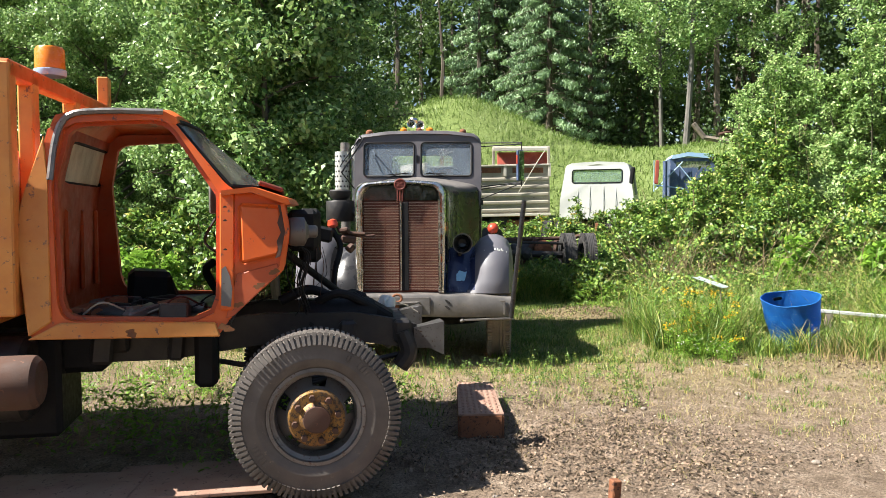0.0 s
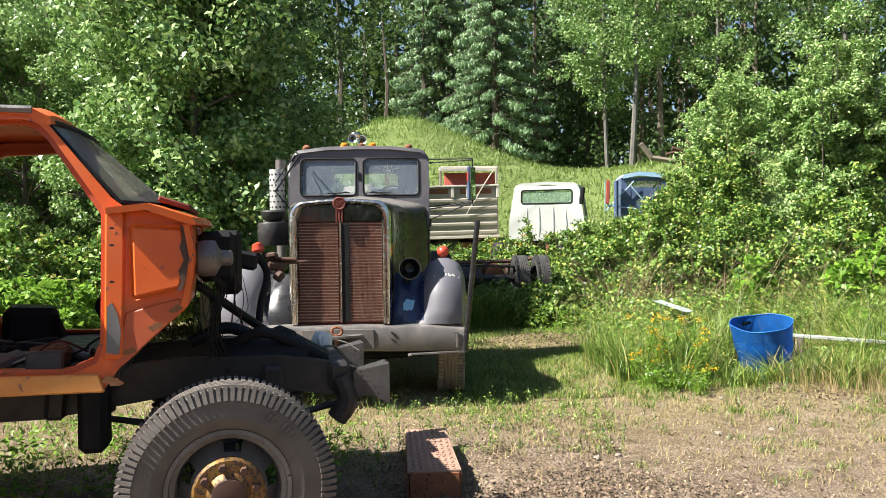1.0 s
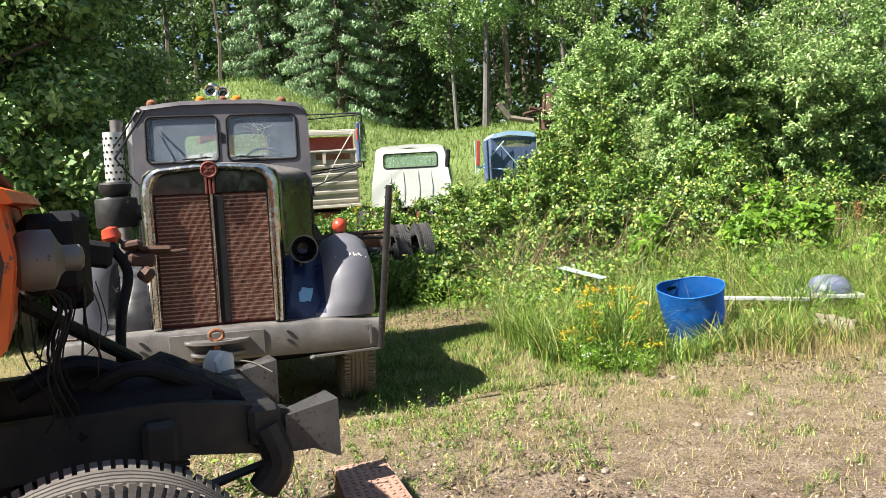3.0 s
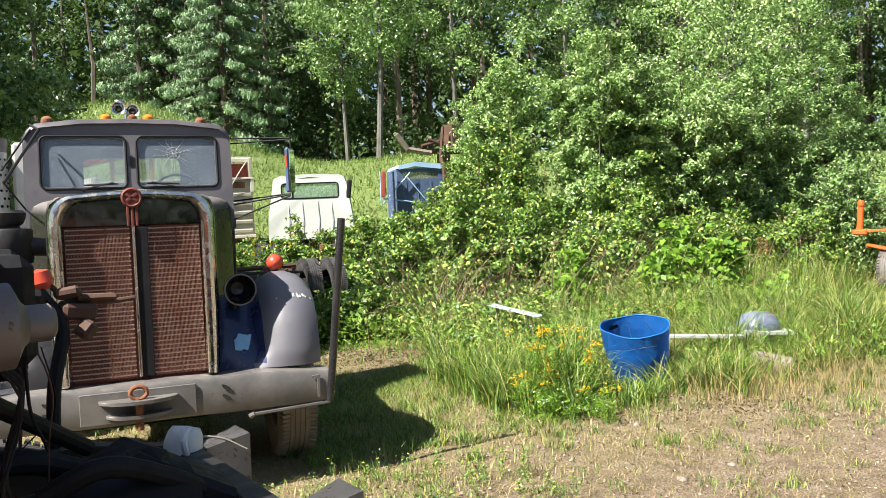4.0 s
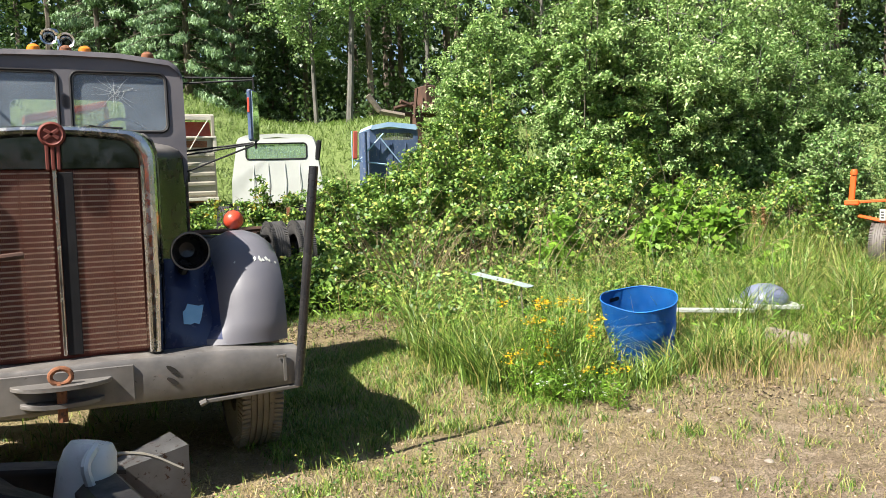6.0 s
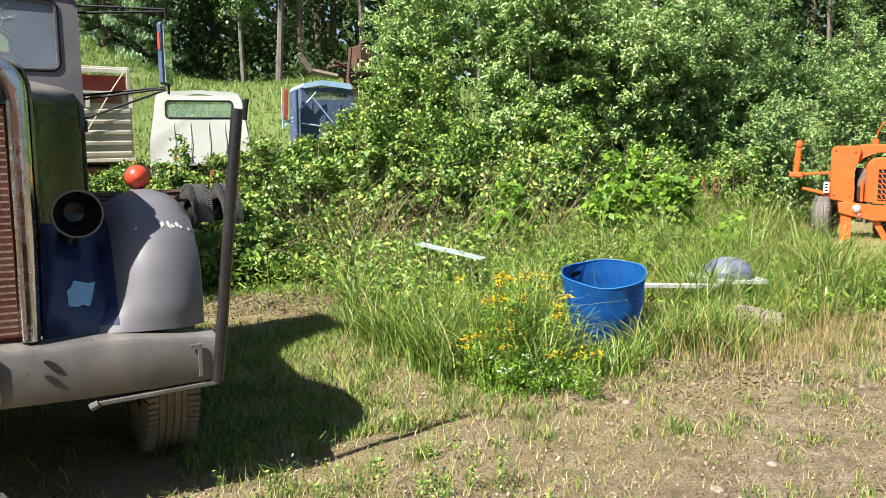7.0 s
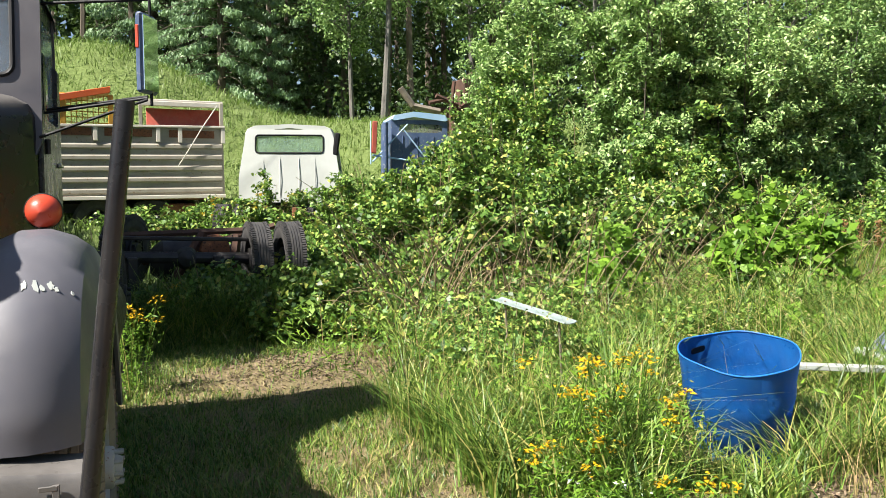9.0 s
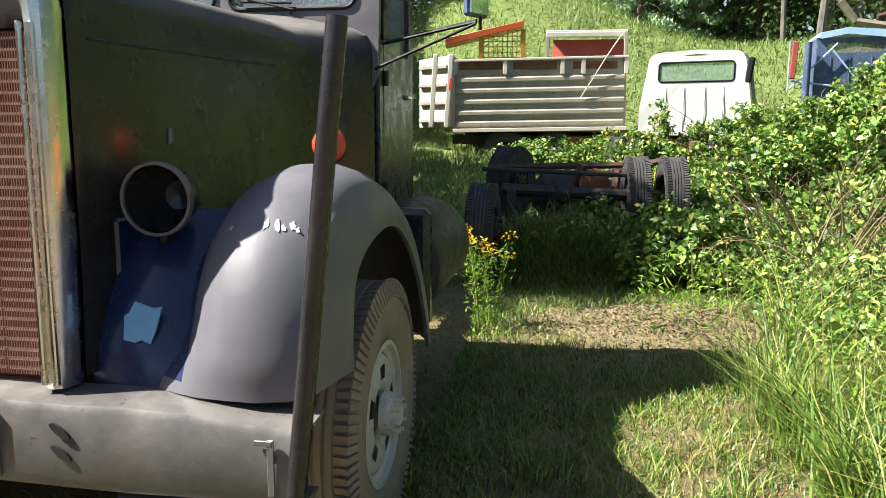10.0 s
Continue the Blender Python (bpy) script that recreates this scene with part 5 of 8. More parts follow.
            lathe(bm, [(0.001, 0), (r, 0), (r * 1.05, 0.03), (r, 0.16), (r * 0.8, 0.2), (0.001, 0.2)], c, (math.cos(a), math.sin(a), 0.1), 12)
        else:
            box(bm, (c[0], c[1], 1.035 + 0.04), (rr.uniform(0.08, 0.25), rr.uniform(0.08, 0.2), rr.uniform(0.04, 0.11)), (0, rr.uniform(-12, 12), rr.uniform(0, 180)), 0.012)
        part("floor_scrap", bm, (DARK_STEEL, RUST, MID_STEEL, RUBBER_DARK)[k % 4], T)
    for k in range(4):
        bm = B()
        x, v = -1.35 + 0.2 * k, 0.3 + 0.12 * k
        tube(bm, bend([(x, v, 1.05), (x + 0.15, v - 0.05, 1.15), (x + 0.32, v + 0.06, 1.06), (x + 0.5, v, 1.12)], 6), 0.006, 5)
        part("loose_wire", bm, (CREAM, RUBBER_DARK, RUST_RED, RUBBER_DARK)[k], T)
    bm = B()
    tube(bm, bend([(-0.62, 1.3, 1.05), (-0.72, 1.25, 1.25), (-0.66, 1.2, 1.32)], 4), [0.03] * 9, 8)
    part("gear_lever", bm, RUBBER_DARK, T)
    bm = B()
    tube(bm, [(-0.98, 1.45, 1.05), (-1.05, 1.45, 1.22)], 0.05, 8)
    box(bm, (-1.15, 1.5, 1.14), (0.3, 0.35, 0.22), (0, 4, 12), 0.04)
    part("seat_frame", bm, RUBBER_DARK, T, "black bent seat frame")
    # mirror hanging outside the far door hole
    bm = B()
    box(bm, (-0.70, 1.99, 1.78), (0.13, 0.05, 0.24), (0, 0, 20), 0.02, 2)
    mh = part("mirror", bm, MID_STEEL, T, "gray door mirror")
    bm = B()
    tube(bm, bend([(-0.68, 1.99, 1.68), (-0.80, 1.98, 1.46), (-0.72, 1.96, 1.36), (-0.56, 1.92, 1.30)], 4), 0.013, 6)
    tube(bm, bend([(-0.66, 1.99, 1.68), (-0.62, 1.96, 1.5), (-0.54, 1.92, 1.18)], 4), 0.011, 6)
    tube(bm, bend([(-0.66, 1.97, 1.86), (-0.54, 1.90, 1.86)], 4), 0.011, 6)
    part("mirror_arm", bm, DARK_STEEL, mh)
    # firewall fittings
    bm = B()
    lathe(bm, [(0.001, -0.03), (0.06, -0.03), (0.085, -0.01), (0.092, 0.02), (0.09, 0.08), (0.05, 0.10), (0.04, 0.11), (0.04, 0.155), (0.03, 0.165), (0.001, 0.17)], (-0.12, 0.40, 1.55), (1, 0.1, 0), 24)
    part("brake_booster", bm, MID_STEEL, fw, "gray steel brake booster")
    bm = B()
    box(bm, (-0.04, 0.95, 1.55), (0.2, 0.42, 0.28), (0, 0, 0), 0.03)
    box(bm, (0.02, 1.4, 1.5), (0.16, 0.3, 0.4), (0, 0, 0), 0.03)
    part("heater_box", bm, RUBBER_DARK, fw, "black heater box")
    for k in range(6):
        bm = B()
        v = 0.35 + 0.12 * k
        x = -0.08 + 0.015 * (k % 4)
        tube(bm, bend([(-0.16, v, 1.56 - 0.04 * (k % 3)), (x + 0.05, v + 0.05, 1.40), (x, v, 1.2), (x + 0.05, v + 0.08, 1.02)], 5), 0.003 + 0.002 * (k % 3), 6)
        part("hose", bm, RUBBER_DARK, fw)
    bm = B()
    tube(bm, [(-0.16, 0.82, 1.40), (0.24, 1.2, 1.07)], 0.026, 10)
    part("steering_column", bm, RUBBER_DARK, fw)
    bm = B()
    lathe(bm, [(0.001, -0.03), (0.035, -0.025), (0.045, 0), (0.035, 0.04), (0.001, 0.05)], (0.215, 1.74, 1.57), (-0.2, 0, 1), 14)
    part("filler_cap", bm, RED_LAMP, fw, "red plastic cap")
    bm = B()
    tube(bm, bend([(0.24, 1.72, 1.56), (0.30, 1.75, 1.50), (0.42, 1.79, 1.475), (0.555, 1.81, 1.48)], 5), 0.010, 8)
    part("linkage", bm, OLD_IRON, fw, "rusty bent control lever")
    bm = B()
    tube(bm, bend([(0.20, 1.58, 0.95), (0.22, 1.62, 1.2), (0.27, 1.70, 1.40), (0.20, 1.72, 1.54)], 4), 0.024, 10)
    box(bm, (0.13, 1.70, 1.50), (0.16, 0.14, 0.12), (0, 12, 0), 0.02)
    part("steering_gear", bm, RUBBER_DARK, fw, "black steering gear post")
    for c, s, r in (((0.33, 1.74, 1.455), (0.13, 0.08, 0.06), 8), ((0.30, 1.73, 1.525), (0.09, 0.08, 0.04), -8), ((0.35, 1.70, 1.385), (0.06, 0.06, 0.07), 30), ((0.40, 1.76, 1.50), (0.16, 0.06, 0.025), 3)):
        bm = B()
        box(bm, c, s, (r, r, 2 * r), 0.012)
        part("valve_body", bm, OLD_IRON, fw, "rusty brown valve body")
    rr = random.Random(31)
    for k in range(8):
        bm = B()
        p = Vector((rr.uniform(-0.14, 0.1), rr.uniform(0.45, 1.15), rr.uniform(1.35, 1.6)))
        q = Vector((p.x + rr.uniform(-0.1, 0.1), p.y + rr.uniform(-0.1, 0.15), rr.uniform(0.98, 1.25)))
        m1 = p.lerp(q, 0.35) + Vector((rr.uniform(-0.06, 0.1), rr.uniform(-0.05, 0.05), rr.uniform(-0.05, 0.08)))
        m2 = p.lerp(q, 0.7) + Vector((rr.uniform(-0.08, 0.08), rr.uniform(-0.05, 0.05), rr.uniform(-0.08, 0.03)))
        tube(bm, bend([p, m1, m2, q], 5), rr.uniform(0.0018, 0.005), 5)
        part("loose_wire", bm, (RUBBER_DARK, RUBBER_DARK, OLD_IRON)[k % 3], fw)
    # frame
    for v in (0.69, 1.60):
        bm = B()
        s = 1 if v < 1 else -1
        prof = lambda u, z0, z1: [(u, v, z0), (u, v + 0.075 * s, z0), (u, v + 0.075 * s, z0 + 0.012), (u, v + 0.012 * s, z0 + 0.012), (u, v + 0.012 * s, z1 - 0.012), (u, v + 0.075 * s, z1 - 0.012), (u, v + 0.075 * s, z1), (u, v, z1)]
        ring_faces(bm, [prof(-4.2, 0.72, 0.95), (prof(-0.9, 0.72, 0.95)), prof(-0.3, 0.80, 1.00), prof(0.3, 0.80, 0.995), prof(0.55, 0.76, 0.945), prof(0.72, 0.72, 0.90)])
        fr = part("frame_rail", bm, DARK_STEEL, T, "black frame rail")
        bm = B()
        ring_faces(bm, [[(0.70, v - 0.02, 0.74), (0.70, v + 0.07, 0.74), (0.70, v + 0.07, 0.88), (0.70, v - 0.02, 0.88)],
                        [(0.80, v - 0.03, 0.74), (0.80, v + 0.09, 0.74), (0.80, v + 0.09, 0.90), (0.80, v - 0.03, 0.90)],
                        [(0.905, v - 0.04, 0.69), (0.905, v + 0.12, 0.69), (0.905, v + 0.12, 0.92), (0.905, v - 0.04, 0.92)]], True, False)
        bmesh.ops.solidify(bm, geom=list(bm.faces), thickness=0.008)
        part("frame_horn", bm, RIM, fr, "flared gray bumper bracket")
        bm = B()
        tube(bm, bend([(0.62, v - 0.02, 0.86), (0.66, v - 0.03, 0.72), (0.60, v - 0.02, 0.62)], 4), 0.06, 10)
        part("spring_hanger", bm, DARK_STEEL, fr)
        bm = B()
        for k in range(5):
            w = 0.62 - 0.1 * k
            tube(bm, bend([(-w, v + 0.03, 0.70 - 0.02 * k), (0, v + 0.03, 0.60 - 0.02 * k), (w, v + 0.03, 0.70 - 0.02 * k)], 4), 0.018, 5)
        part("leaf_spring", bm, DARK_STEEL, fr)
    bm = B()
    tube(bm, [(0, 0.25, 0.48), (0, 0.6, 0.46), (0, 1.5, 0.46), (0, 1.8, 0.48)], 0.06, 8)
    part("front_axle", bm, DARK_STEEL, T)
    for u in (-2.6, -1.2, 0.25, 0.62):
        bm = B()
        box(bm, (u, 1.04, 0.86), (0.12, 0.8, 0.16), (0, 0, 0), 0.02)
        part("crossmember", bm, DARK_STEEL, T)
    bm = B()
    lathe(bm, [(0.001, 0), (0.12, 0), (0.14, 0.03), (0.14, 0.45), (0.12, 0.5), (0.001, 0.5)], (-0.05, 0.82, 0.92), (1, 0.15, 0.05), 16)
    box(bm, (0.25, 0.95, 1.02), (0.3, 0.25, 0.14), (0, -20, 10), 0.04)
    tube(bm, bend([(0.05, 0.8, 1.06), (0.2, 0.76, 1.12), (0.38, 0.8, 1.04), (0.5, 0.84, 0.96)], 6), 0.03, 10)
    tube(bm, bend([(-0.2, 0.9, 1.06), (0.0, 0.95, 1.13), (0.2, 1.0, 1.05), (0.3, 1.1, 0.98)], 6), 0.035, 10)
    box(bm, (0.42, 0.92, 0.99), (0.34, 0.22, 0.12), (0, 30, -8), 0.02)
    part("engine_mount", bm, RUBBER_DARK, T, "black greasy hoses and mounts left on the frame")
    bm = B()
    lathe(bm, [(0.001, -0.10), (0.055, -0.10), (0.066, -0.085), (0.07, 0.03), (0.062, 0.07), (0.05, 0.09), (0.001, 0.095)], (0.60, 1.44, 0.93), (0.25, 0.1, 1), 18)
    jg = part("jug", bm, JUG, T, "milky plastic reservoir")
    bm = B()
    tube(bm, bend([(0.62, 1.41, 1.015), (0.58, 1.345, 0.99), (0.60, 1.365, 0.91)], 5), 0.012, 8)
    part("jug_handle", bm, JUG, jg)
    bm = B()
    tube(bm, bend([(0.62, 1.5, 0.97), (0.76, 1.5, 0.94), (0.86, 1.48, 0.88)], 6), 0.005, 6)
    part("cable", bm, CREAM, T)
    # things slung under the cab
    bm = B()
    box(bm, (-1.45, 0.75, 0.82), (0.4, 0.4, 0.28), (0, 0, 0), 0.04)
    part("battery_box", bm, RUBBER_DARK, T, "black battery box")
    bm = B()
    box(bm, (-0.66, 0.62, 0.74), (0.14, 0.2, 0.36), (0, 0, 0), 0.03)
    part("cab_mount", bm, RUBBER_DARK, T)
    bm = B()
    lathe(bm, [(0.001, 0), (0.22, 0.0), (0.25, 0.03), (0.25, 0.9), (0.22, 0.93), (0.001, 0.93)], (-2.55, 0.38, 0.70), (1, 0, 0), 24)
    part("fuel_tank", bm, DARK_STEEL, T, "black fuel tank")
    bm = B()
    lathe(bm, [(0.001, 0), (0.12, 0.005), (0.145, 0.03), (0.15, 0.06), (0.15, 0.74), (0.12, 0.79), (0.001, 0.8)], (-1.48, 0.05, 0.74), (-1, 0, 0), 24)
    part("air_tank", bm, OLD_IRON, T, "dark rusty air tank")
    # Black block added to hide bright ground where the underside is dark.
    bm = B()
    box(bm, (-1.95, 0.72, 0.62), (0.9, 0.5, 0.62), (0, 0, 0), 0.03)
    part("tool_box", bm, RUBBER_DARK, T, "black block added for the dark mass under the body")
    for u, v, w, h in ((-1.28, 0.55, 0.13, 0.18), (-1.12, 0.8, 0.2, 0.13), (-0.86, 0.7, 0.1, 0.2), (-0.72, 1.3, 0.16, 0.3)):
        bm = B()
        box(bm, (u, v, 0.92 - h / 2), (w, 0.14, h), (0, 6, 12), 0.02)
        part("hanging_bracket", bm, DARK_STEEL, T)
    # bed and headache rack
    bm = B()
    box(bm, (-3.3, 1.14, 1.12), (3.1, 2.02, 0.16), (0, 0, 0), 0.015)
    bd = part("bed", bm, ORANGE_OLD, T, "orange flat bed")
    bm = B()
    box(bm, (-1.76, 1.14, 1.6), (0.06, 2.02, 0.9), (0, 0, 0), 0.012)
    part("bed_headboard", bm, ORANGE, bd)
    for v, h in ((0.14, 2.5), (0.55, 2.5), (1.5, 2.5), (2.55, 2.82)):
        bm = B()
        box(bm, (-1.66, v, (1.1 + h) / 2), (0.09, 0.12, h - 1.1), (0, 0, 0), 0.01)
        part("rack_post", bm, ORANGE_OLD, bd)
    bm = B()
    box(bm, (-1.66, 1.34, 2.50), (0.09, 2.48, 0.10), (1.5, 0, 0), 0.012)
    part("rack_beam", bm, ORANGE, bd)
    bm = B()
    lathe(bm, [(0.094, 0), (0.099, 0.018), (0.099, 0.04), (0.086, 0.045)], (-1.635, 0.92, 2.555), (0, 0, 1), 24)
    bb = part("beacon", bm, PALE_BLUE, bd, "beacon lamp with a pale base")
    bm = B()
    lathe(bm, [(0.092, 0.045), (0.089, 0.17), (0.078, 0.186), (0.001, 0.19)], (-1.635, 0.92, 2.555), (0, 0, 1), 24)
    part("beacon_dome", bm, AMBER, bb, "orange beacon dome")
    for u in (-3.2,):
        for v in (0.13, 1.87):
            wheel(T, (u, v, 0.485), 0 if v < 1 else 180, 0.487, 0.25, 0.275, DARK_STEEL, DARK_STEEL)
    bm = B()
    tube(bm, [(-3.2, 0.2, 0.485), (-3.2, 1.8, 0.485)], 0.09, 10)
    part("rear_axle", bm, DARK_STEEL, T)


orange_truck()

# ---- things round the yard ----
def barrel():
    T = thing("barrel", "cut-open dented blue plastic barrel in the tall grass", "barrel", pose(4.81, 1.36, -0.17, 13, 0, -41))
    bm = B()
    n, m = 48, 22
    loops = []
    for k in range(m):
        z = 0.02 + 0.765 * k / (m - 1)
        row = []
        for j in range(n):
            a = 2 * math.pi * j / n
            r = 0.185 + 0.155 * (k / m) ** 0.55
            r += 0.009 * max(0, math.cos(16 * (z - 0.52))) if 0.36 < z < 0.70 else 0
            # dents near the foot
            r -= 0.03 * math.sin(7 * a + 14 * z) * math.exp(-((z - 0.12) / 0.16) ** 2) + 0.13 * math.exp(-((a - 5.36) / 0.45) ** 2 - ((z - 0.16) / 0.13) ** 2) + 0.07 * math.exp(-((a - 6.0) / 0.3) ** 2 - ((z - 0.34) / 0.1) ** 2)
            r -= 0.06 * math.exp(-((a - 4.56) / 0.35) ** 2 - ((z - 0.1) / 0.15) ** 2)
            zz = z + (0.012 * math.sin(2 * a + 0.6) + 0.006 * math.sin(5 * a)) * (k / m) ** 3
            row.append((r * 1.03 * math.cos(a) + 0.06 * (1 - k / m) ** 2, r * 0.97 * math.sin(a) - 0.02 * (1 - k / m) ** 2, zz))
        loops.append(row)
    ring_faces(bm, loops, True, False)
    bmesh.ops.solidify(bm, geom=list(bm.faces), thickness=0.008)
    body = part("body", bm, BARREL_BLUE, T)
    bm = B()
    lathe(bm, [(0.001, 0.03), (0.15, 0.03), (0.165, 0.02), (0.165, 0.035), (0.001, 0.045)], (0, 0, 0), (0, 0, 1), 32)
    part("bottom", bm, BARREL_BLUE, T)
    bm = B()
    tube(bm, [(0.335 * 1.03 * math.cos(a), 0.335 * 0.97 * math.sin(a), 0.787 + 0.012 * math.sin(2 * a + 0.6) + 0.006 * math.sin(5 * a)) for a in np.linspace(0, 2 * math.pi, 49)], 0.005, 6, False)
    part("cut_rim", bm, BARREL_BLUE, body, "rough blue cut rim")
    bm = B()
    prism(bm, round_rect(-0.06, -0.02, 0.06, 0.02, 0.015, 3), lambda a, b, d: ((0.325 - d) * math.cos(2.41 + a * 3), (0.31 - d) * math.sin(2.41 + a * 3), 0.69 + b), 0.0, 0.004)
    part("grip_hole", bm, RUBBER_DARK, body)


barrel()


def junk():
    T = thing("stack_of_slabs", "gray plastic lid on a pale slab in the grass", "scrap", pose(6.82, 1.78, 0.0, 0, 0, -18))
    bm = B()
    n = 20
    rings = []
    for f, h in ((1.0, 0.0), (1.0, 0.035), (0.94, 0.06), (0.7, 0.12), (0.35, 0.15), (0.02, 0.155)):
        rings.append([(0.26 * f * math.cos(a) * (1 + 0.06 * math.sin(3 * a)), 0.24 * f * math.sin(a), 0.33 + 1.25 * h) for a in [2 * math.pi * k / n for k in range(n)]])
    ring_faces(bm, rings)
    part("lid", bm, GRAY_PLASTIC, T, "domed gray-blue plastic lid")
    bm = B()
    box(bm, (0, 0, 0.30), (0.62, 0.5, 0.05), (1, 2, 0), 0.008)
    part("slab", bm, WHITE, T, "white board")
    for k in range(3):
        bm = B()
        box(bm, (0.04 * k - 0.08, 0.02, 0.045 + 0.085 * k), (0.5 - 0.06 * k, 0.4, 0.08), (0, 3 * (k - 1), 17 * k), 0.015)
        part("block", bm, WOOD_GRAY, T, "gray weathered wood block")
    T2 = thing("board", "white painted board lying in the grass", "board", pose(5.75, 1.60, 0.345, 0, 3.5, -14))
    bm = B()
    box(bm, (0, 0, 0), (1.15, 0.11, 0.035), (0, 0, 0), 0.004)
    part("plank", bm, WHITE, T2)
    bm = B()
    box(bm, (-0.4, 0, -0.16), (0.09, 0.1, 0.30), (0, 0, 0), 0.006)
    part("foot", bm, WOOD_GRAY, T2)
    T3 = thing("log", "short barkless round log in the grass", "log", pose(6.14, 0.86, 0.09, 0, 6, -62))
    bm = B()
    rings = []
    for x, f in ((-0.2, 0.7), (-0.19, 0.95), (-0.1, 1.02), (0.05, 1.0), (0.19, 0.97), (0.21, 0.85)):
        rings.append([(x + 0.01 * math.sin(3 * a), 0.135 * f * math.cos(a) * (1 + 0.06 * math.sin(3 * a + x)), 0.125 * f * math.sin(a)) for a in [2 * math.pi * k / 18 for k in range(18)]])
    ring_faces(bm, rings)
    part("wood", bm, WOOD_GRAY, T3)
    T4 = thing("pale_sheet", "long pale metal strip lying in the grass", "metal strip", pose(4.22, 3.05, 0.62, 4, 5, -84))
    bm = B()
    rings = []
    for k in range(13):
        x = -0.55 + 1.1 * k / 12
        rings.append([(x, y, 0.02 * math.sin(2.5 * x) + h) for y, h in ((-0.062, 0.012), (-0.057, 0.018), (-0.03, 0.006), (0.03, 0.006), (0.057, 0.018), (0.062, 0.012), (0.03, 0.0), (-0.03, 0.0))])
    ring_faces(bm, rings)
    part("strip", bm, GALV, T4)
    for x in (-0.4, 0.4):
        bm = B()
        tube(bm, [(x, 0, 0.0), (x, 0.04, -0.74)], 0.011, 6)
        part("stick", bm, WOOD_GRAY, T4)


junk()


def step_box():
    T = thing("step_box", "rusty tread-plate steel step box on the ground", "step", pose(0.88, -2.27, -0.04, 0, 0, 4))
    bm = B()
    prism(bm, [(-0.175, -0.49), (0.175, -0.48), (0.15, 0.49), (-0.15, 0.48)], lambda a, b, d: (a, b, d + 0.03 * b), 0.185, 0.20, 0.003)
    part("top_plate", bm, WOOD_RED, T, "rusty diamond tread plate")
    nub = B()
    box(nub, (0, 0, 0), (0.026, 0.008, 0.006), (0, 0, 0), 0.0)
    me = bpy.data.meshes.new("tread_nub")
    nub.to_mesh(me)
    nub.free()
    me.materials.append(WOOD_RED)
    for i in range(7):
        for j in range(22):
            x, y = -0.13 + 0.043 * i, -0.46 + 0.0435 * j
            share("tread_nub", me, T, pose(x, y, 0.202 + 0.03 * y, 0, 0, 45 if (i + j) % 2 else -45))
    for s in (-1, 1):
        bm = B()
        prism(bm, [(-0.48, 0.0), (0.47, 0.0), (0.47, 0.19), (-0.48, 0.165)], lambda a, b, d: (s * (0.155 + d - 0.02 * a), a, b), 0.0, 0.01)
        part("side_plate", bm, RUST, T)
    for y, s in ((-0.485, 0.32), (0.475, 0.27)):
        bm = B()
        box(bm, (0, y, 0.085), (s, 0.01, 0.17), (0, 0, 0), 0.002)
        part("end_plate", bm, RUST, T)


step_box()


def yard_scraps():
    T = thing("steel_stake", "short rusty square steel stake", "stake", pose(1.53, -4.95, -0.05, 2, 3, 20))
    bm = B()
    box(bm, (0, 0, 0.22), (0.045, 0.045, 0.5), (0, 0, 0), 0.004)
    box(bm, (0, -0.0235, 0.40), (0.028, 0.002, 0.04))
    part("bar", bm, RUST, T)
    for x, y, r, w, l in ((-0.72, -3.72, 14, 0.62, 1.3), (-1.62, -3.98, 8, 0.5, 0.9), (0.55, -4.08, 4, 0.12, 1.5)):
        P = thing("ground_plate", "rusty red-brown steel plate lying on the dirt", "steel plate", pose(x, y - 0.08, float(ground_z(x, y - 0.08)) + 0.02 + 0.02 * l, 0, 0, r))
        bm = B()
        box(bm, (0, 0, 0), (l, w, 0.024), (0, 0, 0), 0.004)
        part("plate", bm, WOOD_RED, P)
    for x, y, s in ((-2.9, 0.6, 0.28), (-2.3, 0.9, 0.2), (-3.5, 0.3, 0.25)):
        P = thing("corrugated_pipe", "pale corrugated pipe piece on the ground", "pipe", pose(x, y, s * 0.4, 0, 90, 30 * x))
        bm = B()
        lathe(bm, [(s * 0.4 + 0.012 * math.sin(k * 1.57), -s + 2 * s * k / 40) for k in range(41)], (0, 0, 0), (0, 0, 1), 20)
        bmesh.ops.solidify(bm, geom=list(bm.faces), thickness=0.006)
        part("pipe", bm, CREAM_LIGHT, P)
    rr = random.Random(4)
    for k in range(34):
        x, y, s = rr.uniform(-1, 7.5), rr.uniform(-4.4, 0.2), rr.uniform(0.012, 0.034)
        P = tagged(part("stone", stone_mesh(rr, s), STONE, None), "small gray-brown field stone on the dirt", "stone", "stones on the yard")
        P.matrix_basis = pose(x, y, float(ground_z(x, y)) + s * 0.1, 0, 0, rr.uniform(0, 360))


def stone_mesh(rr, s):
    bm = B()
    bmesh.ops.create_icosphere(bm, subdivisions=2, radius=s)
    for v in bm.verts:
        v.co *= 1 + rr.uniform(-0.12, 0.12)
        v.co.z *= 0.6
    return bm


yard_scraps()


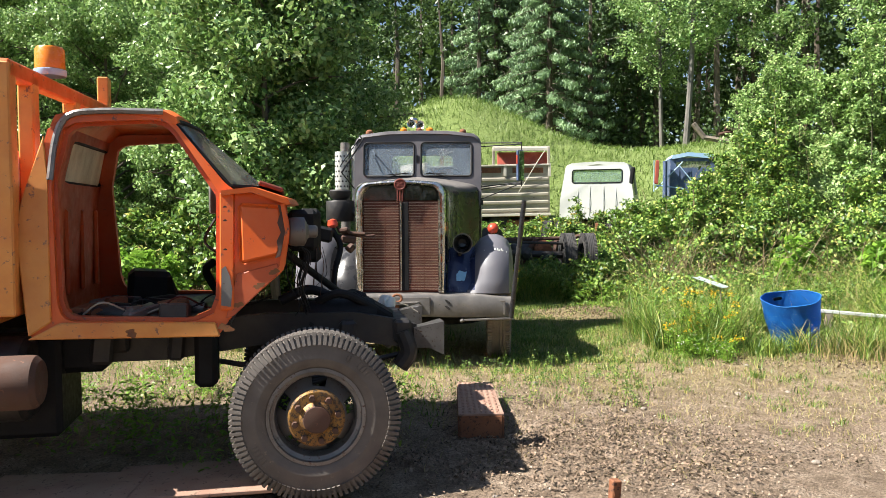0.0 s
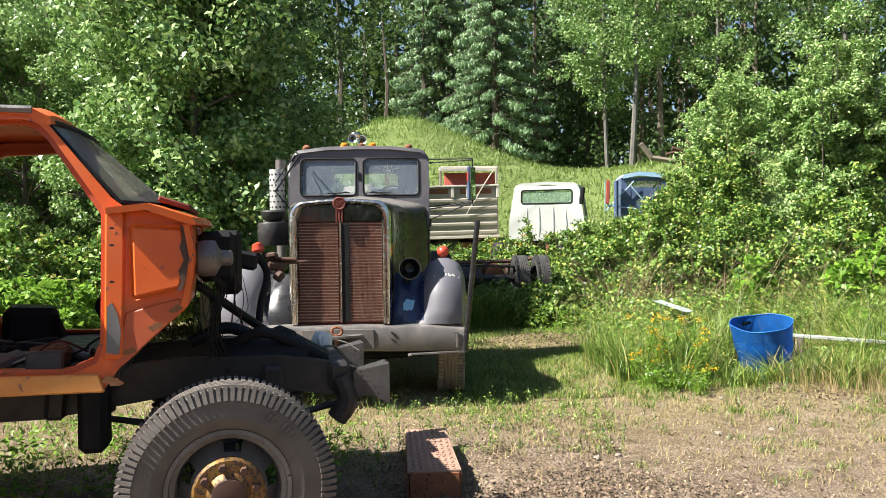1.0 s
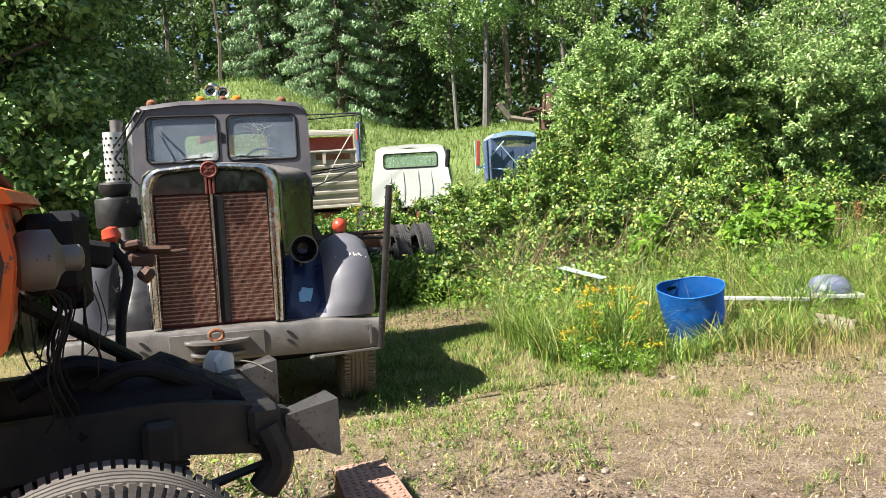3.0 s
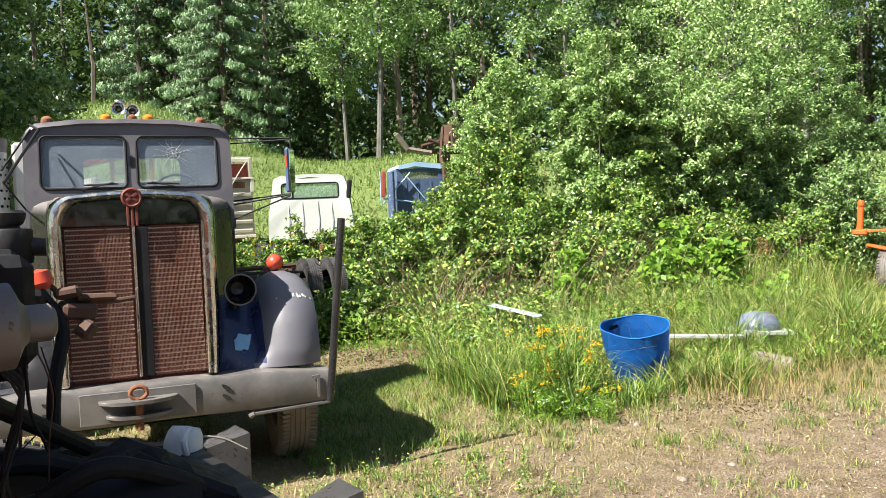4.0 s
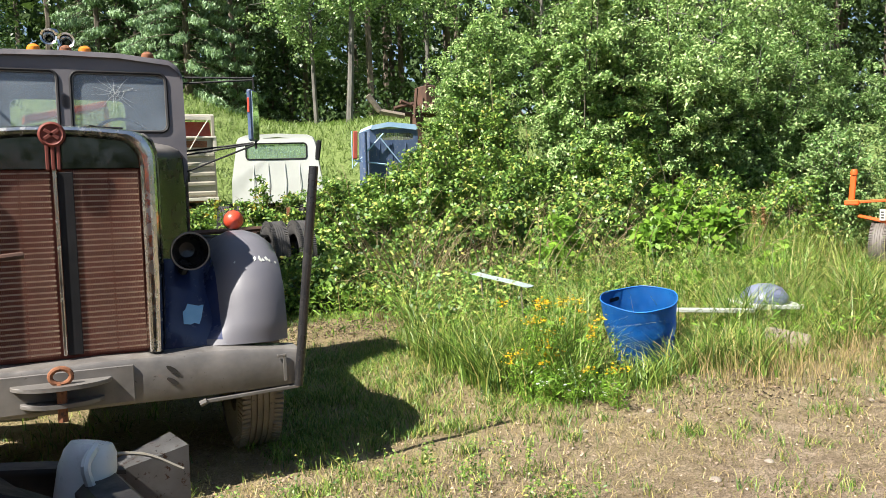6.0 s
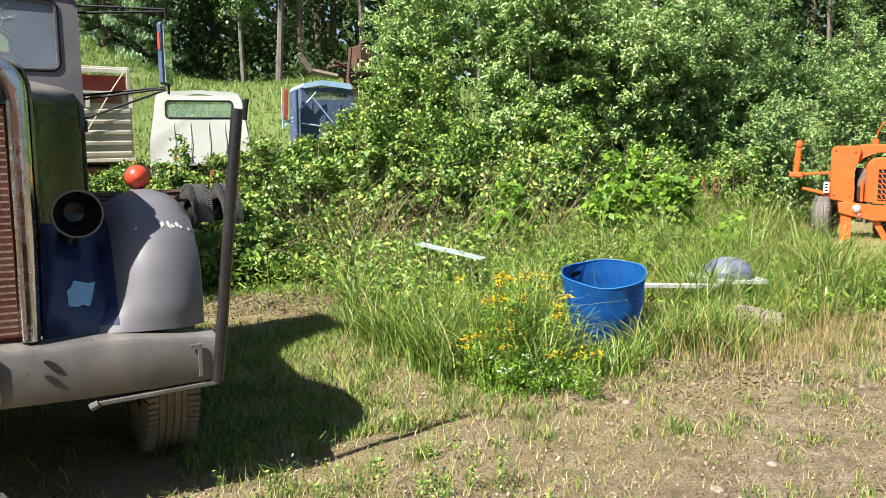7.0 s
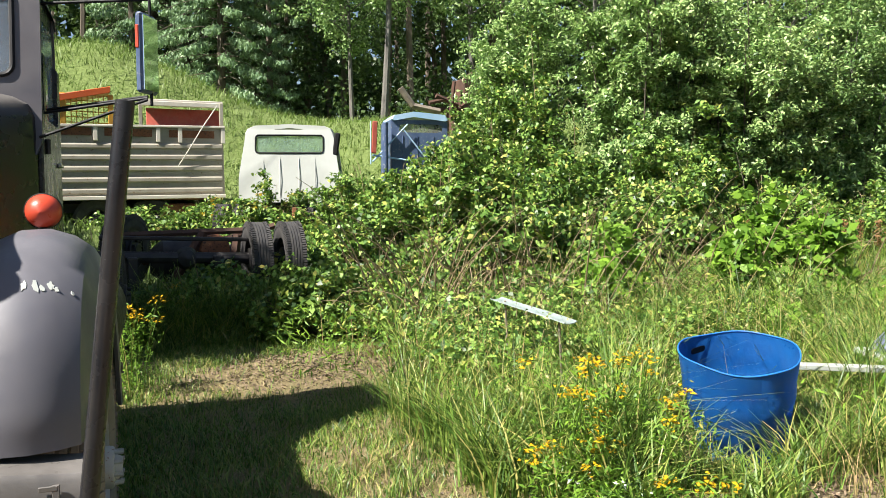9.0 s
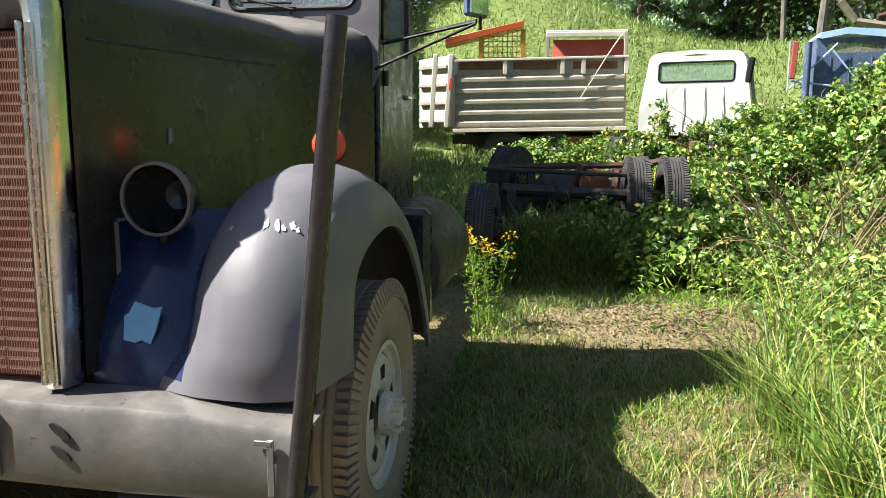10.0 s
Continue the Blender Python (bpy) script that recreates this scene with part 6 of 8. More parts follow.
def dump_truck():
    T = thing("dump_truck", "old dump truck with a dirty cream ribbed steel bed", "truck", pose(1.0, 15.6, 0.55, 0, 0, 2))
    # the bed's near side: x from -1.9 to 1.85, z 1.0 to 2.55 over the base
    z0, z1 = 0.98, 2.52
    bm = B()
    box(bm, (0, 0.04, (z0 + z1) / 2), (3.75, 0.05, z1 - z0), (0, -1.0, 0), 0.006)
    sd = part("side_board", bm, CREAM, T, "dirty cream ribbed steel side board")
    for k in range(5):
        bm = B()
        ring_faces(bm, [[(x, 0.02, z0 + 0.24 * k + 0.1 + 0.0175 * x), (x, -0.03, z0 + 0.24 * k + 0.14 + 0.0175 * x), (x, -0.03, z0 + 0.24 * k + 0.20 + 0.0175 * x), (x, 0.02, z0 + 0.24 * k + 0.25 + 0.0175 * x)] for x in (-1.85, 1.83)])
        part("rib", bm, CREAM, sd)
    for x in (-1.86, -0.75, 0.5, 0.95, 1.86):
        bm = B()
        box(bm, (x, -0.02, 2.38), (0.09, 0.07, 0.34), (0, 0, 0), 0.008)
        part("stake_pocket", bm, CREAM_LIGHT, sd)
    bm = B()
    box(bm, (0, -0.02, z1 + 0.02), (3.8, 0.10, 0.05), (0, -1.0, 0), 0.008)
    box(bm, (0, -0.03, z0 + 0.03), (3.8, 0.08, 0.08), (0, -1.0, 0), 0.008)
    part("top_rail", bm, CREAM_LIGHT, sd)
    # Dark strips stand in for the shade inside the open slots.
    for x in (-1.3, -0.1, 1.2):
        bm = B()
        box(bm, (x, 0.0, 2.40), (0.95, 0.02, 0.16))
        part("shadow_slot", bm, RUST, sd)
    bm = B()
    box(bm, (0, 2.3, 1.75), (3.75, 0.05, 1.5), (0, 0, 0), 0.006)
    part("far_side_board", bm, CREAM, T)
    bm = B()
    box(bm, (0, 1.15, 1.0), (3.7, 2.3, 0.08))
    part("bed_floor", bm, RUST, T)
    # tailgate swung out at the left end, ladder-ribbed; its sunlit tone is put into the paler cream
    tg = B()
    box(tg, (-1.95, 1.1, 1.85), (0.05, 2.3, 1.55), (0, 3, 0), 0.006)
    tgp = part("tailgate", tg, CREAM_LIGHT, T, "cream tailgate, sunlit paleness put into its colour")
    for k in range(4):
        bm = B()
        box(bm, (-2.0, 1.1, 1.25 + 0.4 * k), (0.07, 2.2, 0.09), (0, 0, 0), 0.012)
        part("gate_rib", bm, CREAM, tgp)
    for v in (0.0, 0.9):
        bm = B()
        box(bm, (-2.0 - 0.35 * (v > 0.5), -0.03 + 0.02 * v, 1.85), (0.10, 0.10, 1.6), (0, 4, 0), 0.012)
        part("gate_post", bm, CREAM_LIGHT, tgp)
    # Panel turned to catch the sun, its length set to fit the camera's view.
    bm = B()
    prism(bm, [(-2.9, 1.05), (-2.05, 1.05), (-2.02, 2.65), (-2.9, 2.6)], lambda a, b, d: (-2.05 + 1.1 * (a + 2.05) * 0.8, 0.2 + d - 1.1 * (a + 2.05) * 0.6, b), 0, 0.05)
    part("gate_panel", bm, CREAM_LIGHT, tgp)
    for k in range(4):
        bm = B()
        box(bm, (-2.42, 0.42, 1.2 + 0.4 * k), (0.92, 0.07, 0.08), (0, 0, -37), 0.01)
        part("panel_rib", bm, CREAM, tgp)
    bm = B()
    box(bm, (-1.95, -0.08, 2.0), (0.07, 0.03, 0.26), (0, 5, 0), 0.006)
    part("tail_lamp", bm, RED_LAMP, T, "red tail lamp strip")
    # cab guard at the right end with a red panel under it
    bm = B()
    box(bm, (1.0, 0.5, 3.12), (1.75, 0.9, 0.05), (0, 0, 0), 0.01)
    box(bm, (1.0, 0.05, 3.05), (1.75, 0.06, 0.10), (0, 0, 0), 0.01)
    part("cab_guard", bm, CREAM_LIGHT, T)
    bm = B()
    box(bm, (1.05, 0.35, 2.78), (1.55, 0.05, 0.42), (-20, 0, 0), 0.01)
    part("red_panel", bm, RED_PAINT, T, "rusty red panel under the guard")
    for x, y in ((1.84, 0.05), (0.16, 0.4)):
        bm = B()
        box(bm, (x, y, 2.77), (0.08, 0.08, 0.68), (0, 0, 0), 0.01)
        part("guard_post", bm, CREAM, T)
    bm = B()
    tube(bm, bend([(1.75, -0.05, 3.05), (1.45, -0.08, 2.6), (1.15, -0.08, 2.1), (0.9, -0.06, 1.7)], 4), 0.012, 6)
    part("tarp_rope", bm, CREAM_LIGHT, T, "slack pale rope")
    # frame and wheels
    bm = B()
    box(bm, (0.5, 0.7, 0.78), (5.0, 0.1, 0.22), (0, 0, 0), 0.01)
    box(bm, (0.5, 1.6, 0.78), (5.0, 0.1, 0.22), (0, 0, 0), 0.01)
    part("frame", bm, DARK_STEEL, T)
    bm = B()
    box(bm, (0.9, 0.3, 0.7), (0.7, 0.4, 0.35), (0, 0, 0), 0.03)
    part("tool_box", bm, RUST, T, "rusty tool box")
    for x in (-0.75, 0.35):
        for y in (0.25, 2.05):
            wheel(T, (x, y, 0.5), 0 if y < 1 else 180, 0.5, 0.28, 0.27, DARK_STEEL, DARK_STEEL)
    wheel(T, (3.2, 0.3, 0.5), 0, 0.5, 0.28, 0.27, DARK_STEEL, DARK_STEEL)


dump_truck()


def orange_hopper():
    T = thing("mesh_guard", "orange steel frame with a yellow wire mesh guard", "machine guard", pose(-0.35, 18.4, float(ground_z(-0.35, 18.4)) - 0.1, 0, 0, 8))
    h = 4.15 - float(ground_z(-0.35, 18.4)) + 0.1
    bm = B()
    prism(bm, [(-1.2, h - 0.5), (0.75, h - 0.05), (0.75, h + 0.1), (-1.2, h - 0.33)], lambda a, b, d: (a, d, b), -0.4, 0.5, 0.01)
    part("boom", bm, ORANGE_NEW, T, "orange steel beam")
    for x in (-0.3, 0.75):
        bm = B()
        box(bm, (x, -0.3, h / 2 - 0.05), (0.12, 0.12, h - 0.1), (0, 0, 0), 0.012)
        part("guard_post", bm, YELLOW, T)
    for k in range(9):
        bm = B()
        tube(bm, [(-0.24 + 0.12 * k, -0.3, h - 0.95), (-0.24 + 0.12 * k, -0.3, h - 0.12)], 0.012, 5)
        part("mesh_bar", bm, YELLOW, T)
    for k in range(7):
        bm = B()
        tube(bm, [(-0.26, -0.315, h - 0.92 + 0.13 * k), (0.72, -0.315, h - 0.92 + 0.13 * k)], 0.012, 5)
        part("mesh_bar", bm, YELLOW, T)


orange_hopper()


def white_truck():
    T = thing("cab_chassis_truck", "white cab and bare chassis overgrown by weeds", "truck", pose(4.12, 14.35, 0.55, 0, 0, -16))
    z0, z1 = 0.9, 2.55
    # the cab's rear wall with its window
    wall = [(-1.08, z0), (1.08, z0), (1.07, 1.45), (0.93, 2.36), (0.86, 2.46), (-0.86, 2.46), (-0.93, 2.36), (-1.07, 1.45)]
    lean = lambda b: 0.12 * max(0, b - 1.4)
    bm = B()
    win = round_rect(-0.72, 1.96, 0.72, 2.34, 0.07)
    plate_with_hole(bm, wall, win, lambda a, b, d: (a, lean(b) + d, b), 0.0, 0.05, 96)
    bw = part("rear_wall", bm, WHITE, T, "white cab rear wall")
    bm = B()
    prism(bm, win, lambda a, b, d: (a, lean(b) + 0.02 + d, b), 0.0, 0.006)
    rw = part("rear_window", bm, GLASS_CLEAR, bw)
    bm = B()
    tube(bm, [(a, lean(b) - 0.004, b) for a, b in win + win[:1]], 0.018, 6, False)
    part("window_seal", bm, RUBBER_DARK, rw)
    for x in (-0.55, -0.2, 0.2, 0.55):
        bm = B()
        tube(bm, [(x, lean(1.84), 1.84), (x, lean(1.4), 1.4), (x, 0.0, 1.0)], 0.009, 5)
        part("pressed_rib", bm, WHITE, bw)
    bm = B()
    rings = []
    for y, s in ((0.14, 0.97), (0.18, 1.0), (0.9, 1.0), (1.45, 0.98), (1.6, 0.9)):
        rings.append([(-0.95 * s, y, 2.38), (-0.90 * s, y, 2.48), (-0.75 * s, y, 2.545), (0, y, 2.58), (0.75 * s, y, 2.545), (0.90 * s, y, 2.48), (0.95 * s, y, 2.38), (0.9 * s, y, 2.40), (0, y, 2.5), (-0.9 * s, y, 2.40)])
    ring_faces(bm, rings)
    part("roof", bm, WHITE, T)
    for s in (-1, 1):
        bm = B()
        plate_with_hole(bm, [(0.05, z0), (1.6, z0), (1.6, 1.6), (1.35, 2.4), (0.16, 2.42), (0.05, 1.45)], [(0.3, 1.6), (1.35, 1.6), (1.2, 2.25), (0.32, 2.28)], lambda a, b, d: (s * (1.06 - 0.13 * max(0, b - 1.45) - d), a, b), 0.0, 0.05)
        dr = part("cab_side", bm, WHITE, T)
        bm = B()
        prism(bm, [(0.3, 1.6), (1.35, 1.6), (1.2, 2.25), (0.32, 2.28)], lambda a, b, d: (s * (1.03 - 0.13 * max(0, b - 1.45) - d), a, b), 0.0, 0.006)
        part("side_glass", bm, GLASS_DIRTY, dr)
    bm = B()
    prism(bm, [(-1.0, z0), (1.0, z0), (1.0, 1.6), (-1.0, 1.6)], lambda a, b, d: (a, 1.6 + d, b), 0.0, 0.05)
    part("cab_front", bm, WHITE, T)
    bm = B()
    box(bm, (1.0, 0.12, 2.15), (0.12, 0.14, 0.5), (0, 8, 0), 0.03)
    part("intake", bm, RUBBER_DARK, T, "black air intake at the cab corner")
    for s in (-0.42, 0.42):
        bm = B()
        box(bm, (s, -0.6, 0.72), (0.09, 4.4, 0.2), (0, 0, 0), 0.01)
        part("frame_rail", bm, RUST, T)
    # rear axle of the bare chassis, with twin tires
    for s, o in ((-0.95, 90), (-0.62, 90), (0.62, -90), (0.95, -90)):
        wheel(T, (s, -2.2, 0.42), -o, 0.46, 0.24, 0.26, DARK_STEEL, DARK_STEEL)
    bm = B()
    tube(bm, [(-0.9, -2.2, 0.42), (0.9, -2.2, 0.42)], 0.08, 10)
    part("rear_axle", bm, RUST, T)
    for s in (-0.9, 0.9):
        wheel(T, (s, 1.2, 0.42), 90 if s > 0 else -90, 0.46, 0.24, 0.26, DARK_STEEL, DARK_STEEL)


white_truck()


def old_axle():
    """A bare rusty axle frame with two tires among the weeds."""
    T = thing("axle_frame", "bare rusty axle frame with two black tires in the weeds", "axle", pose(2.35, 7.2, 0.0, 0, 0, 4))
    for x in (0.22, 0.62):
        wheel(T, (x, 0, 0.78), 90, 0.46, 0.25, 0.26, DARK_STEEL, DARK_STEEL)
    bm = B()
    tube(bm, [(-1.3, 0.05, 0.85), (0.6, 0, 0.78)], 0.07, 10)
    box(bm, (-0.6, 0.05, 1.05), (1.9, 0.06, 0.05), (0, 2, 0), 0.012)
    part("axle_beam", bm, DARK_STEEL, T)
    bm = B()
    lathe(bm, [(0.001, -0.12), (0.10, -0.09), (0.14, 0), (0.10, 0.09), (0.001, 0.12)], (-0.6, 0.05, 0.82), (0, 1, 0), 16)
    part("differential", bm, DARK_STEEL, T)
    # dead gear heaped behind it
    wheel(T, (-1.22, 1.3, 0.86), 60, 0.46, 0.25, 0.26, DARK_STEEL, DARK_STEEL)
    bm = B()
    rings = [[(x, 0.95 + 0.26 * r * math.cos(a), 0.72 + 0.30 * r * math.sin(a)) for a in np.linspace(0, 2 * math.pi, 12, endpoint=False)] for x, r in ((-0.95, 0.5), (-0.8, 0.95), (-0.45, 1.0), (-0.4, 0.7), (0.1, 0.65), (0.15, 1.0), (0.3, 0.9))]
    ring_faces(bm, rings)
    part("gearbox", bm, DARK_STEEL, T, "greasy black gearbox")
    for a, b, r in (((-1.5, 0.5, 1.08), (0.5, 0.7, 1.12), 0.045), ((-1.3, 1.5, 0.6), (0.7, 1.2, 1.15), 0.05), ((-0.7, 0.4, 0.55), (-0.35, 0.45, 1.1), 0.06), ((0.0, 0.6, 0.35), (0.1, 0.65, 1.05), 0.07)):
        bm = B()
        tube(bm, [a, b], r, 6)
        part("frame_bar", bm, OLD_IRON, T, "rusty brown bar")
    bm = B()
    lathe(bm, [(0.001, 0), (0.17, 0.0), (0.19, 0.03), (0.19, 0.15), (0.16, 0.17), (0.001, 0.17)], (-0.25, 0.55, 0.88), (0.3, -1, 0.1), 20)
    part("brake_drum", bm, RUST, T, "rusty brake drum")
    for x in (-1.2, -0.25):
        bm = B()
        box(bm, (x, 0.05, 0.4), (0.12, 0.3, 0.9), (0, 0, 0), 0.015)
        part("stand", bm, DARK_STEEL, T)


old_axle()


def blue_truck():
    T = thing("blue_truck", "derelict blue truck cab half hidden by brambles", "truck", pose(6.06, 11.7, 0.62, 0, 0, -6) @ Matrix.Diagonal((0.70, 0.9, 1.0, 1.0)))
    z = 2.5
    bm = B()
    rings = []
    for y, s in ((-0.05, 0.96), (0.0, 1.0), (0.8, 1.0), (1.3, 0.97)):
        rings.append([(-0.62 * s, y, z - 0.10), (-0.55 * s, y, z - 0.02), (0, y, z + 0.05), (0.9 * s, y, z), (0.97 * s, y, z - 0.10), (0.9 * s, y, z - 0.12), (0, y, z - 0.05), (-0.55 * s, y, z - 0.12)])
    ring_faces(bm, rings)
    part("roof", bm, PALE_BLUE, T, "sun-bleached pale blue roof")
    bm = B()
    plate_with_hole(bm, [(-0.62, 0.9), (0.95, 0.9), (0.95, z - 0.1), (-0.60, z - 0.1)], round_rect(-0.40, 2.16, 0.8, 2.32, 0.04), lambda a, b, d: (a, d, b), 0.0, 0.05)
    part("cab_front", bm, BLUE_PAINT, T, "faded blue cab wall")
    bm = B()
    prism(bm, round_rect(-0.40, 2.16, 0.8, 2.32, 0.04), lambda a, b, d: (a, 0.02 + d, b), 0.0, 0.006)
    part("windscreen", bm, GLASS_DIRTY, T)
    for x in (-0.3, 0.1, 0.55):
        bm = B()
        tube(bm, [(x, -0.005, 0.95), (x, -0.005, 2.1)], 0.012, 5)
        part("pressed_rib", bm, BLUE_PAINT, T)
    for s in (-0.6, 0.92):
        bm = B()
        box(bm, (s, 0.65, 1.65), (0.05, 1.25, 1.5), (0, 0, 0), 0.01)
        part("cab_side", bm, BLUE_PAINT, T)
    bm = B()
    tube(bm, [(-0.82, -0.15, 0.9), (-0.82, -0.15, 2.32)], 0.08, 14)
    part("intake_pipe", bm, BLUE_PAINT, T, "blue upright air stack")
    bm = B()
    box(bm, (-1.1, -0.1, 2.05), (0.13, 0.1, 0.6), (0, 4, 0), 0.015)
    part("mirror_head", bm, RED_PAINT, T, "red mirror back")
    bm = B()
    tube(bm, [(-1.15, -0.1, 1.6), (-0.2, -0.1, 2.3)], 0.018, 6)
    tube(bm, [(-1.15, -0.1, 1.72), (-0.1, -0.1, 1.62)], 0.018, 6)
    tube(bm, [(-0.3, -0.1, 2.2), (0.5, -0.1, 1.5)], 0.018, 6)
    tube(bm, [(-1.2, -0.1, 1.55), (-1.2, -0.1, 2.35)], 0.016, 6)
    part("tube_bracket", bm, PALE_BLUE, T)
    bm = B()
    box(bm, (0.15, 0.6, 0.45), (1.2, 2.2, 0.9), (0, 0, 0), 0.05)
    part("body", bm, BLUE_PAINT, T)


blue_truck()


def rusty_machine():
    x0, y0 = 9.9, 19.6
    g = float(ground_z(x0, y0))
    T = thing("scrap_machine", "heap of rusty brown machine frames on the slope", "machine", pose(x0, y0, g - 0.05, 0, 0, 0) @ Matrix.Scale(1.12, 4))
    k = (4.2 - g) / 1.12
    bm = B()
    box(bm, (0.5, 0, k + 0.45), (0.75, 0.6, 0.8), (0, 0, 6), 0.03)
    part("engine_block", bm, OLD_IRON, T)
    bm = B()
    box(bm, (1.15, 0.1, k + 0.62), (0.85, 0.7, 0.35), (0, -3, 0), 0.04)
    part("hood", bm, OLD_IRON, T, "dark rusted sheet-metal cover")
    for a, b, r in (((-1.5, 0, k + 0.55), (-1.15, 0, k + 0.1), 0.09), ((-1.15, 0, k + 0.1), (-0.4, 0, k - 0.02), 0.09), ((-0.6, 0.1, k + 0.05), (1.6, 0.1, k + 0.0), 0.08), ((-0.5, 0, k + 0.4), (0.2, 0, k + 0.15), 0.07),
                    ((-0.7, 0, k + 0.2), (-0.1, 0, k + 0.35), 0.06), ((1.6, 0, k), (1.75, 0, k + 0.8), 0.06), ((0.2, -0.2, k + 0.85), (0.45, -0.2, k + 1.0), 0.05), ((-0.4, 0.2, k + 0.3), (1.7, 0.2, k + 0.45), 0.05), ((0.1, -0.3, k + 0.1), (0.9, -0.3, k + 0.75), 0.045), ((1.0, -0.35, k + 0.85), (2.0, -0.3, k + 0.55), 0.05), ((-0.2, -0.3, k - 0.1), (-0.1, -0.3, k + 0.75), 0.05), ((0.8, -0.4, k + 0.2), (2.1, -0.3, k + 0.15), 0.06), ((1.9, 0, k - 0.4), (2.0, 0, k + 0.7), 0.05)):
        bm = B()
        tube(bm, [a, b], r, 6)
        part("frame_bar", bm, OLD_IRON if r < 0.085 else WOOD_GRAY, T)
    for x in (0.0, 1.2):
        bm = B()
        box(bm, (x, 0, k / 2), (0.25, 0.5, k), (0, 0, 0), 0.02)
        part("stand", bm, OLD_IRON, T)


rusty_machine()


def orange_machine():
    T = thing("sweeper_tractor", "bright orange tractor with a mesh radiator grille", "tractor", pose(13.55, 5.08, -0.08, 0, 0, -55) @ Matrix.Scale(1.06, 4))
    # local x runs along its front, y into it
    bm = B()
    prism(bm, [(-0.25, 0.78), (0.14, 0.70), (0.13, 0.95), (0.09, 1.25), (0.16, 1.40), (0.22, 1.62), (0.18, 1.70), (-0.20, 1.70), (-0.25, 1.64)], lambda a, b, d: (a, d, b), 0.12, 0.62, 0.02)
    tw = part("side_tower", bm, ORANGE_NEW, T, "orange sheet-steel tower")
    for x, z in ((-0.18, 1.62), (0.12, 1.60), (-0.18, 0.86), (0.06, 0.84), (0.14, 1.36)):
        bm = B()
        tube(bm, [(x, 0.12, z), (x, 0.105, z)], 0.016, 6)
        part("bolt", bm, RUST, tw)
    bm = B()
    prism(bm, [(0.16, 1.38), (0.26, 1.52), (0.45, 1.60), (1.9, 1.60), (1.9, 1.72), (0.18, 1.72)], lambda a, b, d: (a, d, b), 0.2, 0.75, 0.02)
    part("top_panel", bm, ORANGE_NEW, T)
    bm = B()
    tube(bm, [(0.42, 0.45, 1.70), (0.42, 0.45, 1.80)], 0.06, 12)
    tube(bm, bend([(0.42, 0.45, 1.78), (0.48, 0.45, 2.0), (0.62, 0.45, 2.18)], 5), 0.012, 6)
    part("filler_neck", bm, ORANGE_NEW, T, "orange filler neck with a thin bent rod")
    # hood with rounded shoulders
    bm = B()
    rings = []
    for y, e in ((0.0, 0.03), (0.03, 0.008), (0.07, 0.0), (0.9, 0.0)):
        shoulder = [(1.45 - 0.16 + (0.16 - e) * math.cos(a), 1.34 + (0.16 - e) * math.sin(a)) for a in np.linspace(0, math.pi / 2, 6)]
        shoulder += [(0.48 + (0.2 - e) * math.cos(a), 1.30 + (0.2 - e) * math.sin(a)) for a in np.linspace(math.pi / 2, math.pi, 7)]
        rings.append([(0.28 + e, y, 0.76), (1.45 - e, y, 0.76)] + [(x, y, z) for x, z in shoulder])
    ring_faces(bm, rings)
    hd = part("hood", bm, ORANGE_NEW, T, "rounded orange hood")
    bm = B()
    box(bm, (0.93, -0.012, 1.03), (0.92, 0.012, 0.54))
    part("grille_back", bm, RUBBER_DARK, hd)
    # slotted grille plate: slanting webs between the slots
    g = B()
    box(g, (0, 0, 0), (0.058, 0.02, 0.017), (0, 24, 0), 0.0)
    me = bpy.data.meshes.new("grille_bar")
    g.to_mesh(me)
    g.free()
    me.materials.append(ORANGE_NEW)
    for i in range(15):
        for j in range(12):
            share("grille_bar", me, hd, pose(0.50 + 0.0615 * i + 0.03 * (j % 2), -0.022, 0.80 + 0.043 * j, 0, 48 if j % 2 else 0, 0))
    bm = B()
    plate_with_hole(bm, [(0.40, 0.73), (1.46, 0.73), (1.46, 1.34), (0.42, 1.34)], [(0.47, 0.77), (1.40, 0.77), (1.40, 1.30), (0.47, 1.30)], lambda a, b, d: (a, -0.035 + d, b), 0.0, 0.03)
    part("grille_frame", bm, ORANGE_NEW, hd)
    # black gap with pump and filter between tower and hood
    bm = B()
    box(bm, (0.24, 0.42, 1.02), (0.2, 0.3, 0.6), (0, 0, 0), 0.03)
    part("engine", bm, DARK_STEEL, T)
    bm = B()
    prism(bm, [(0.17, 1.0), (0.30, 1.0), (0.30, 1.32), (0.26, 1.30), (0.18, 1.12)], lambda a, b, d: (a, 0.1 + d, b), 0.0, 0.06, 0.01)
    part("side_cover", bm, MID_STEEL, T, "dark gray side cover")
    bm = B()
    tube(bm, [(0.33, 0.06, 0.84), (0.33, 0.06, 0.98)], 0.05, 12)
    part("oil_filter", bm, RED_PAINT, T, "red oil filter")
    bm = B()
    tube(bm, [(0.24, 0.02, 0.76), (0.24, 0.02, 1.14)], 0.025, 8)
    part("grab_post", bm, ORANGE_NEW, T)
    # deep front beam, cut lower towards its end
    bm = B()
    prism(bm, [(-0.12, 0.74), (0.02, 0.76), (0.25, 0.72), (0.45, 0.70), (2.05, 0.70), (2.05, 0.42), (0.42, 0.44), (0.18, 0.50), (-0.10, 0.56)], lambda a, b, d: (a, d, b), -0.09, 0.04, 0.015)
    bp = part("front_beam", bm, ORANGE_NEW, T, "orange front beam")
    bm = B()
